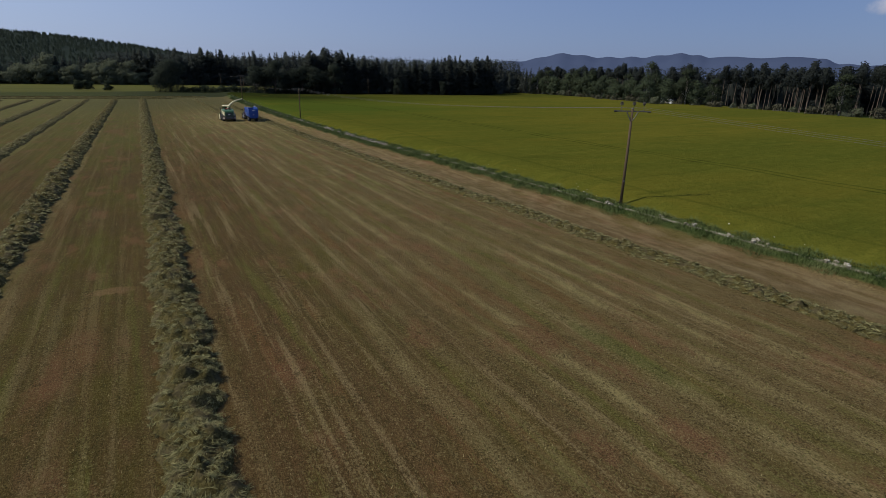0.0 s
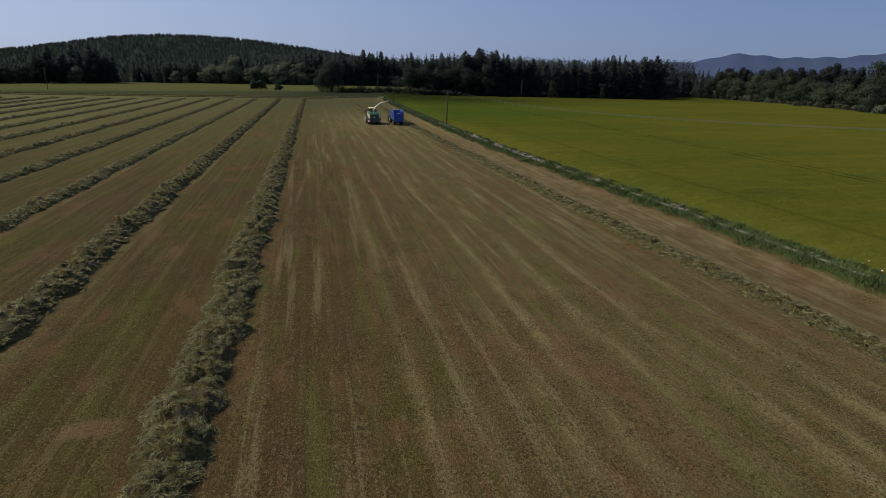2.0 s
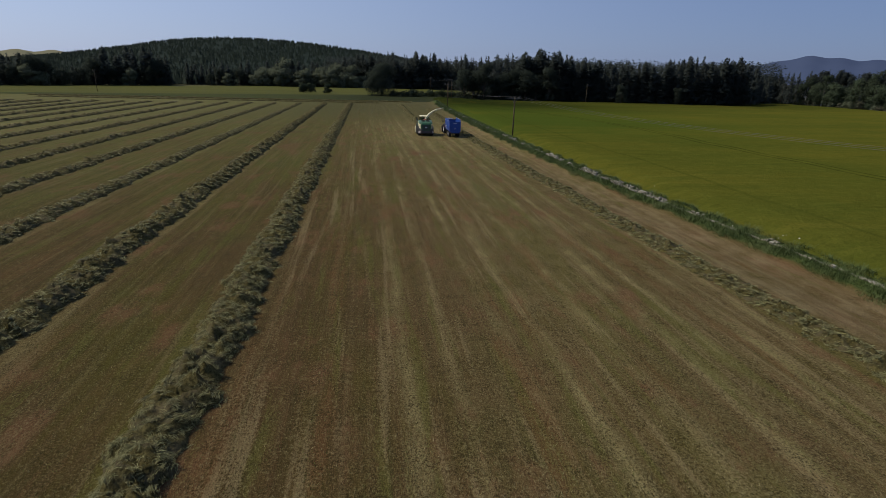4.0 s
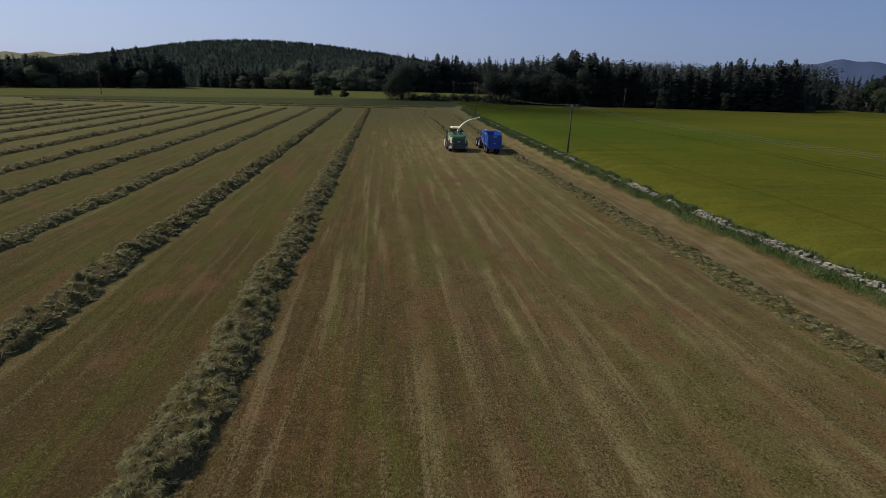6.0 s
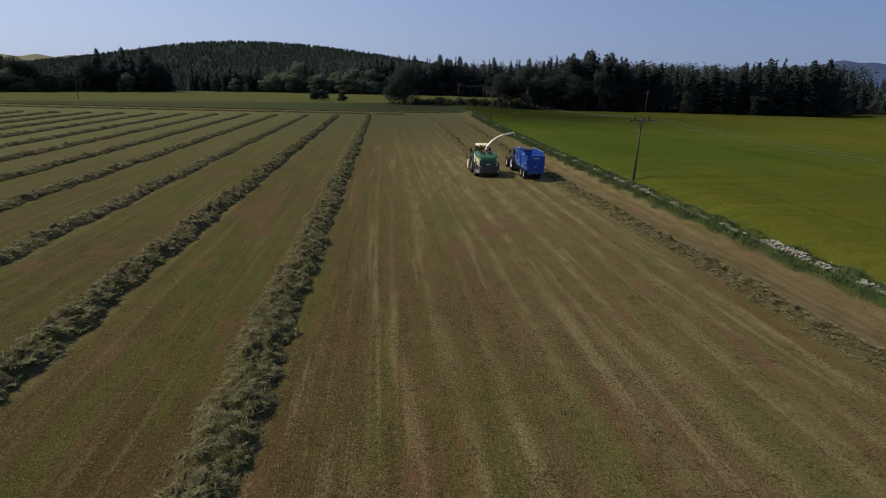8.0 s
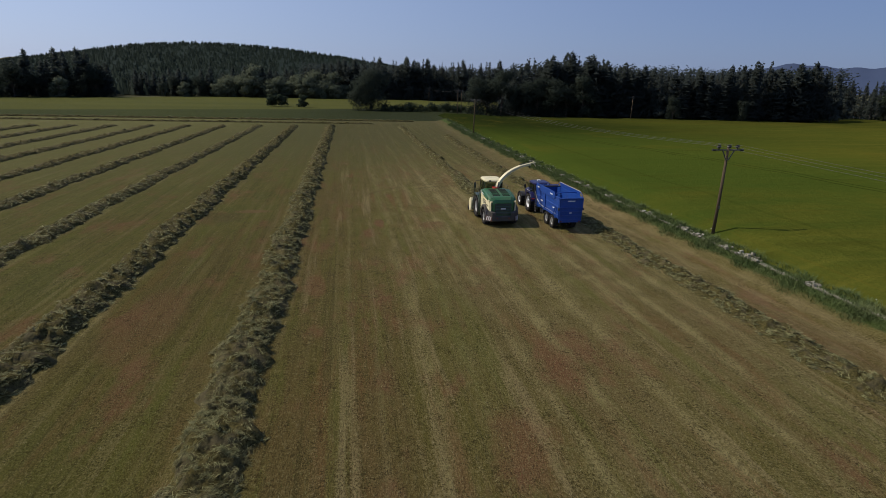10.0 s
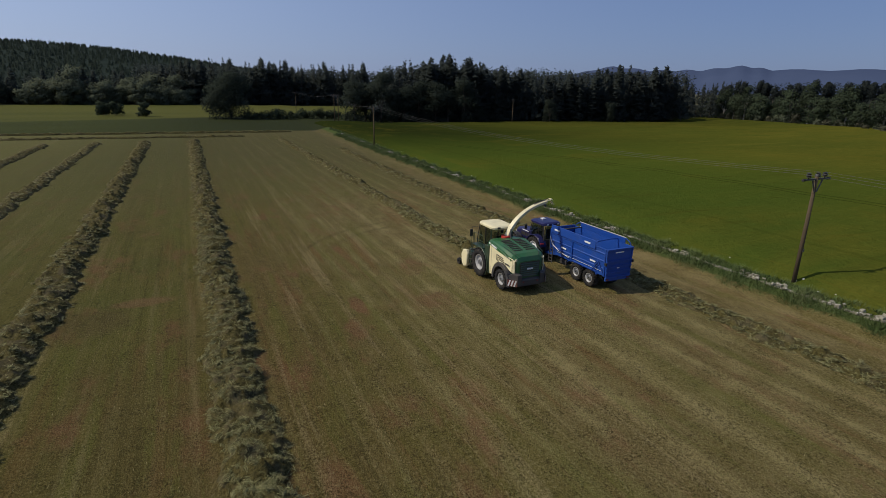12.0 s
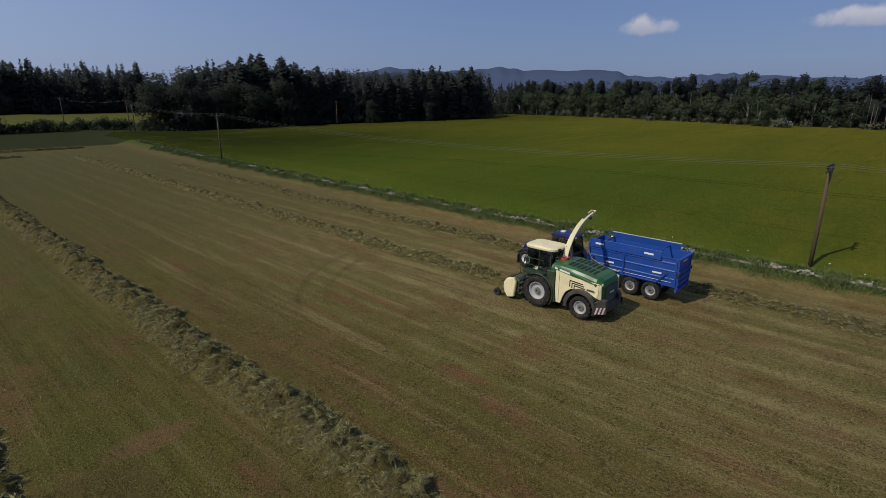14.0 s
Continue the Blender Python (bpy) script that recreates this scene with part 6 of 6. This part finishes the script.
    part("front_rail", pipe([(-1.2, 4.5, 3.14), (1.2, 4.5, 3.14)], 0.05, 8), BLUE, t)
    for k in range(7):
        part("front_bar", pipe([(-0.9 + 0.3 * k, 4.57, 1.5), (-0.9 + 0.3 * k, 4.57, 2.95)], 0.025, 6), BLUE, t)
    gate = part("tailgate", loft([[(-1.16, -1.60, 1.1), (1.16, -1.60, 1.1), (1.16, -1.52, 1.1), (-1.16, -1.52, 1.1)], [(-1.27, -1.60, zt), (1.27, -1.60, zt), (1.27, -1.52, zt), (-1.27, -1.52, zt)]]), BLUE, t, "blue steel tailgate with ribs", bevel=0.01)
    for z in (1.14, 1.50, 1.86, 2.24, 3.05):
        part("gate_rib", box(-1.18 - 0.04 * (z - 1), 1.18 + 0.04 * (z - 1), -1.70, -1.60, z - 0.045, z + 0.045), BLUE, gate, bevel=0.015)
    for s in (-1, 1):
        part("gate_post", loft([[(s * 1.1, -1.66, 1.1), (s * 1.18, -1.66, 1.1), (s * 1.18, -1.6, 1.1), (s * 1.1, -1.6, 1.1)], [(s * 1.2, -1.66, zt), (s * 1.28, -1.66, zt), (s * 1.28, -1.6, zt), (s * 1.2, -1.6, zt)]]), BLUE, gate, bevel=0.01)
        part("tail_lamp", box(s * 0.9, s * 1.08, -1.68, -1.63, 0.94, 1.03), DULL_RED, t, bevel=0.01)
        part("gate_latch", box(s * 1.26, s * 1.36, -1.72, -1.56, 2.0, 2.2), BLACK, t, bevel=0.02)
    part("gate_mark", box(-0.4, 0.4, -1.612, -1.604, 2.78, 2.86), WHITE, gate, "pale maker's mark")
    part("gate_emblem", box(-0.12, 0.12, -1.612, -1.604, 1.7, 1.8), WHITE, gate)
    part("rear_bumper", box(-1.15, 1.15, -1.62, -1.48, 0.88, 1.08), BLUE, t, bevel=0.02)
    # raised extension on one flank, folded one on the other
    ext = part("raised_extension", loft([[(1.20, y, 3.10), (1.24, y, 3.10), (1.20, y, 3.52), (1.16, y, 3.52)] for y in (-0.9, 3.8)]), BLUE, t, "blue side extension standing upright", bevel=0.008)
    part("extension_rail", pipe([(1.18, -0.95, 3.54), (1.18, 3.85, 3.54)], 0.035, 8), RIM_GREY, ext)
    part("extension_brace", pipe([(1.22, -1.45, 3.10), (1.2, -1.3, 3.34), (1.18, -0.9, 3.52)], 0.035, 6), BLUE, ext)
    part("extension_brace", pipe([(1.22, 4.4, 3.10), (1.2, 4.2, 3.34), (1.18, 3.8, 3.52)], 0.035, 6), BLUE, ext)
    part("folded_extension", loft([[(-1.32, y, 3.42), (-1.28, y, 3.43), (-1.275, y, 2.84), (-1.33, y, 2.84)] for y in (-0.5, 4.4)]), BLUE, t, "blue side extension along the top of the flank", bevel=0.008)
    part("cross_bar", pipe([(-1.2, -0.3, 3.12), (-0.9, -0.25, 3.30), (0.5, -0.2, 3.34), (1.2, -0.2, 3.30)], 0.045, 8), BLUE, t)
    part("cross_bar", pipe([(-1.2, 3.7, 3.16), (1.2, 3.7, 3.16)], 0.06, 8), CHARCOAL, t)
    # ladder, hoses, toolbox, parking leg
    for k in range(5):
        part("ladder_rung", pipe([(-1.30, 4.1, 0.6 + 0.24 * k), (-1.30, 4.5, 0.6 + 0.24 * k)], 0.025, 6), CHARCOAL, t)
    for y in (4.1, 4.5):
        part("ladder_side", pipe([(-1.30, y, 0.5), (-1.30, y, 2.2)], 0.035, 6), CHARCOAL, t)
    part("hose", pipe([(-1.30, 4.5, 2.5), (-1.30, 4.2, 1.95), (-1.28, 3.5, 1.66), (-1.26, 2.5, 1.46), (-1.26, 2.2, 1.42)], 0.035, 6), STEEL, t, "pale hydraulic hose along the flank")
    part("hose", pipe([(-0.2, 4.6, 1.2), (-0.25, 5.6, 1.3), (-0.2, 6.2, 1.25), (-0.2, 7.0, 1.2)], 0.03, 6), BLACK, t)
    part("tool_box", box(-1.1, -0.55, 2.6, 3.3, 0.72, 1.08), CHARCOAL, t, bevel=0.03)
    part("air_tank", pipe([(-0.7, 3.9, 0.85), (0.7, 3.9, 0.85)], 0.14, 12), BLACK, t)
    part("tipping_ram", pipe([(0, 3.0, 0.8), (0, 4.2, 1.25)], 0.09, 10), STEEL, t)
    part("parking_leg", pipe([(0.3, 5.9, 0.72), (0.3, 5.9, 0.25)], 0.05, 8), CHARCOAL, t)
    return t


FIELD = -0.12
forage_harvester(pose(19.47, 148.78, FIELD))
silage_trailer(pose(25.04, 146.95, FIELD) @ Matrix.Diagonal((0.885, 1, 1, 1)))
tractor(pose(25.12, 153.65, FIELD))


# ---- power line ----
def power_pole(x, y, h, arm=1.25, turn=0.0, pin=0.0):
    t = thing("power_pole", pose(x, y, float(gh(x, y)), 0, 0, turn), "brown creosoted wooden power pole carrying overhead wires", "power pole", "poles of the overhead line")
    part("mast", pipe([(0, 0, -0.5), (0.02, 0, h * 0.5), (0, 0, h)], (0.14, 0.125, 0.10), 12), POLE_WOOD, t, smooth=True)
    bar = part("crossarm", box(-arm, arm, -0.05, 0.05, h - 0.30, h - 0.2), ARM_STEEL, t, "dark weathered steel crossarm", bevel=0.01)
    for s in (-1, 1):
        part("brace", pipe([(s * 0.1, -0.09, h - 1.05), (s * 0.52, -0.09, h - 0.28)], 0.045, 6), ARM_STEEL, bar)
        part("arm_end", pipe([(s * (arm - 0.14), 0, h - 0.26), (s * (arm + 0.12), 0, h - 0.26)], 0.085, 8), BLACK, bar)
    part("pole_cap", pipe([(0, 0, h - 0.02), (0, 0, h + 0.05)], (0.13, 0.07), 10), ARM_STEEL, t)
    for xx in (-arm * 0.66, 0.1, arm * 0.66):
        ins = lathe([(0, 0.0), (0.1, 0.045), (0.12, 0.13), (0.18, 0.07), (0.22, 0.14), (0.29, 0.07), (0.34, 0.11), (0.40, 0.0)], 0, 0, 0, 8)
        bmesh.ops.rotate(ins, verts=ins.verts, cent=(0, 0, 0), matrix=Matrix.Rotation(radians(-90), 3, "Y"))
        bmesh.ops.scale(ins, verts=ins.verts, vec=(1.35, 1.35, 1.0))
        bmesh.ops.translate(ins, verts=ins.verts, vec=(xx, 0, h - 0.22 + pin))
        ob = part("insulator", ins, BLACK, bar)
        if pin:
            part("pin", pipe([(xx, 0, h - 0.22), (xx, 0, h - 0.10 + pin)], 0.022, 6), ARM_STEEL, ob)
    part("number_plate", box(-0.07, 0.07, -0.19, -0.165, 2.2, 2.4), ARM_STEEL, t, "small dark plate")
    return t


ARM_STEEL = paint("weathered_arm_steel", (0.10, 0.10, 0.095), 0.6, 0.4, 0.3, coat=0.0)
POLES = [(43.5, -72.0, 8.2), (39.0, 35.4, 8.9), (35.45, 140.0, 7.2), (35.9, 230.6, 8.0), (49.2, 316.7, 9.6), (46.8, 378.0, 9.6)]
for x, y, h in POLES:
    if y == 35.4:
        power_pole(x, y, h, 1.5, -32.0, 0.42)
    else:
        power_pole(x, y, h)
power_pole(117.6, 305.0, 9.5, 0.6)
power_pole(50.7, 317.0, 9.3, 0.5)
power_pole(-124.0, 334.0, 10.0, 0.6)


WIRE = paint("weathered_wire", (0.08, 0.08, 0.075), 0.6, 0.0, 0.2, coat=0.0)


def wire(a, b, sag):
    pts = []
    for k in range(25):
        f = k / 24
        p = Vector(a).lerp(Vector(b), f)
        p.z -= sag * 4 * f * (1 - f)
        pts.append(p)
    return pts


for (x0, y0, h0), (x1, y1, h1) in zip(POLES, POLES[1:]):
    for off in (-1.23, 0.08, 1.23):
        a = (x0 + off, y0, float(gh(x0, y0)) + h0 + 0.1)
        b = (x1 + off, y1, float(gh(x1, y1)) + h1 + 0.1)
        ob = part("overhead_wire", pipe(wire(a, b, 1.3), 0.007, 5), WIRE, None)
        tagged(ob, "thin grey overhead wire strung between poles", "wire", "overhead wires")


# ---- lorry on the lane ----
def lorry(m):
    t = thing("lorry", m, "white box lorry on the lane before the trees", "lorry")
    part("cargo_box", box(-1.25, 1.25, -3.6, 2.0, 1.1, 3.5), WHITE, t, bevel=0.05)
    cab = part("cab", prism([(2.15, 0.7), (2.15, 2.9), (3.3, 2.9), (3.95, 1.9), (4.0, 0.7)], -1.15, 1.15), WHITE, t, bevel=0.06)
    pane([(-1.0, 3.42, 2.8), (1.0, 3.42, 2.8), (1.0, 3.96, 1.95), (-1.0, 3.96, 1.95)], cab, name="windscreen")
    for s in (-1, 1):
        pane([(s * 1.16, 2.5, 1.8), (s * 1.16, 3.6, 1.8), (s * 1.16, 3.2, 2.7), (s * 1.16, 2.5, 2.7)], cab)
        for y in (-2.3, 3.0):
            wheel(t, s * 1.0, y, 0.48, 0.3, 0.28, RIM_GREY, s, 12, 0.01)
    part("chassis", box(-0.5, 0.5, -3.5, 3.9, 0.6, 1.05), CHARCOAL, t, bevel=0.02)
    return t


lorry(pose(217.0, 177.0, float(gh(217.0, 177.0)) + 0.05, 0, 0, 182) @ Matrix.Scale(0.8, 4))


# ---- verge: tall grass, flowers, drystone wall ----
def bare(y):
    """How far the wall stands clear of the grass (0 hidden, 1 clear)."""
    v = 0.75 * float(sm(np.float64(y), 98, 99) * (1 - sm(np.float64(y), 102.4, 103.2))) + 0.34 * float(sm(np.float64(y), 80, 86) * (1 - sm(np.float64(y), 97, 98.5)))
    v += 0.4 * math.exp(-((y - 114) / 4) ** 2) + 0.25 * math.exp(-((y - 22) / 6) ** 2) + 0.12 * math.exp(-((y - 138) / 8) ** 2)
    v += 0.22 * max(0.0, math.sin(y * 0.41) * math.sin(y * 0.173 + 1.0))
    return min(1.0, max(-0.4, v - 0.19 + 0.13 * math.sin(y * 0.9) + 0.13 * math.sin(y * 2.3 + 1)))


def tall_grass(name, n, y0, y1, off0, off1, hmin, hmax, width, seed, label, keep=None, material=None):
    r = np.random.default_rng(seed)
    y = r.uniform(y0, y1, n)
    clump = 0.5 + 0.5 * np.sin(y * 2.1) * np.sin(y * 0.63 + 2)
    u = r.beta(1.4, 1.2, n)
    x = wall_x(y) + off0 + (off1 - off0) * u + 0.18 * np.sin(y * 1.4) + 0.22 * np.sin(y * 0.47 + 1) * (1 - u)
    if keep is not None:
        open_ = np.array([keep(v) for v in y])
    else:
        open_ = np.zeros(n)
    h = r.uniform(hmin, hmax, n) * (0.45 + 0.8 * clump) * (0.4 + 0.6 * np.clip(1.6 * u, 0, 1))
    h = h * (1 - 0.5 * np.clip(open_, -0.5, 1) * np.clip(u * 1.5, 0, 1))
    z = gh(x, y) - 0.03
    a = r.uniform(0, 6.2832, n)
    lean = r.uniform(0.3, 1.4, n) * h
    dx, dy = np.cos(a), np.sin(a)
    w = width * r.uniform(0.6, 1.4, n)
    b = np.stack([x, y, z], -1)
    sd = np.stack([-dy * w, dx * w, np.zeros(n)], -1)
    tip = b + np.stack([dx * lean, dy * lean, h], -1)
    q = np.stack([b - sd, b + sd, tip + sd * 0.2, tip - sd * 0.2], 1)
    return tagged(soup(name, q, material or GRASS), label, "grass", kind="stuff")


tall_grass("verge_grass", 140000, -14, 265, -2.5, -0.85, 0.13, 0.40, 0.02, 31, "tall rank green grass along the drystone wall", bare)
tall_grass("wall_foot_grass", 45000, -14, 280, -0.9, -0.25, 0.25, 0.5, 0.02, 32, "green grass between the wall and the barley")

r = np.random.default_rng(33)
k = 230
y = r.uniform(-12, 262, k)
y = y[(np.sin(y * 0.37) + np.sin(y * 1.1 + 1) + r.normal(0, 0.7, k)) > 0.6]
x = wall_x(y) + r.normal(-1.2, 0.35, len(y))
z = gh(x, y) + r.uniform(0.65, 1.15, len(y))
p = np.stack([x, y, z], -1)
a = r.uniform(0, 6.28, len(y))
s = r.uniform(0.03, 0.075, len(y))
e1 = np.stack([np.cos(a) * s, np.sin(a) * s, r.normal(0, 0.02, len(y))], -1)
e2 = np.stack([-np.sin(a) * s, np.cos(a) * s, r.normal(0, 0.02, len(y))], -1)
tagged(soup("umbel_flower", np.stack([p - e1, p - e2, p + e1, p + e2], 1), FLOWER), "white umbel flower heads among the verge grass", "flowers", kind="stuff")


def stone_mesh(seed):
    rr = random.Random(seed)
    bm = box(-0.5, 0.5, -0.5, 0.5, -0.5, 0.5)
    for v in bm.verts:
        v.co += Vector((rr.uniform(-0.13, 0.13), rr.uniform(-0.13, 0.13), rr.uniform(-0.15, 0.15)))
    bmesh.ops.bevel(bm, geom=bm.edges[:], offset=0.08, segments=1, affect="EDGES")
    me = bpy.data.meshes.new("stone")
    bm.to_mesh(me)
    bm.free()
    me.materials.append(STONE)
    return me


STONES = [stone_mesh(k) for k in range(7)]
core = []
for y in np.arange(-14, 266, 2.0):
    z0 = float(gh((wall_x(y) - 0.95), y))
    core.append([((wall_x(y) - 0.95) - 0.26, y, z0 - 0.2), ((wall_x(y) - 0.95) + 0.26, y, z0 - 0.3), ((wall_x(y) - 0.95) + 0.2, y, z0 + 0.03), ((wall_x(y) - 0.95) - 0.2, y, z0 + 0.03)])
wall = tagged(part("wall_drystone", loft(core), STONE, None), "low tumbledown grey drystone wall half hidden in grass", "wall", kind="structure")


def lay(y0, y1):
    out = []
    for c in range(2):
        for face in (-1, 1):
            y = y0 + R.uniform(0, 0.3)
            zc = 0.10 + 0.16 * c
            while y < y1:
                ln = R.uniform(0.13, 0.30) + max(0.0, R.gauss(-0.05, 0.25)) * (1.0 - max(0.0, bare(y)))
                clear = bare(y)
                if R.random() < (0.45 if y < 80 else 0.9) and (c == 0 and clear > 0.0 or clear > 0.16 + 0.14 * c + R.uniform(-0.08, 0.08)):
                    z0 = float(gh((wall_x(y) - 0.95), y))
                    out.append((Vector(((wall_x(y) - 0.95) + face * (0.19 - 0.025 * c) + R.uniform(-0.07, 0.07), y + ln / 2, z0 + zc + R.uniform(-0.05, 0.06))),
                                Euler((R.uniform(-0.3, 0.3), R.uniform(-0.3, 0.3), R.uniform(-0.5, 0.5))), (R.uniform(0.15, 0.28), min(ln, 0.32) * 0.9, 0.15 * R.uniform(0.7, 1.4))))
                y += ln
    return out


for loc, rot, sc in lay(86.0, 103.4)[:300]:
    ob = new("stone", R.choice(STONES))
    ob.parent = wall
    ob.matrix_basis = Matrix.LocRotScale(loc, rot, sc)

rest = []
for a, b in ((-14, 86.0), (103.4, 264.0)):
    rest += lay(a, b)
cos = [(np.array([v.co[:] for v in me.vertices]), [tuple(p.vertices) for p in me.polygons]) for me in STONES]
verts, faces = [], []
for loc, rot, sc in rest:
    v, f = R.choice(cos)
    m = np.array(Matrix.LocRotScale(loc, rot, sc))
    o = len(verts)
    verts += (v @ m[:3, :3].T + m[:3, 3]).tolist()
    faces += [tuple(i + o for i in q) for q in f]
tagged(link("wall_stone", verts, faces, STONE, wall), "stones of the drystone wall", kind="stuff")


# ---- stubble blades on the mown ground ----
def stubble(count, seed):
    r = np.random.default_rng(seed)
    y = r.uniform(-6, 272, count)
    x = 29 - 89 * r.beta(1.0, 1.6, count)
    lines = np.array([5.5, 8.95, 11.0, 13.75, 15.65, 18.7, 21.8, 23.6, 25.9])
    pick = r.random(count) < 0.16
    x = np.where(pick, lines[r.integers(0, len(lines), count)] + r.normal(0, 0.22, count) + 0.15 * np.sin(y * 0.3), x)
    a = r.uniform(0, 6.2832, count)
    h = r.uniform(0.03, 0.10, count)
    w = r.uniform(0.010, 0.022, count)
    ln = r.uniform(0.02, 0.12, count)
    b = np.stack([x, y, gh(x, y) - 0.01], -1)
    sd = np.stack([-np.sin(a) * w, np.cos(a) * w, np.zeros(count)], -1)
    tip = b + np.stack([np.cos(a) * ln, np.sin(a) * ln, h], -1)
    return tagged(soup("stubble", np.stack([b - sd, b + sd, tip], 1), STUBBLE), "short dry stubble on the mown field", "grass", kind="stuff")


nm = Nodes("stubble")
STUBBLE = nm.done(nm.mix(nm.step(nm.island(), 0.45, 1.0), (0.082, 0.086, 0.020), (0.25, 0.21, 0.095)), 0.8, spec=0.15)
stubble(230000, 41)
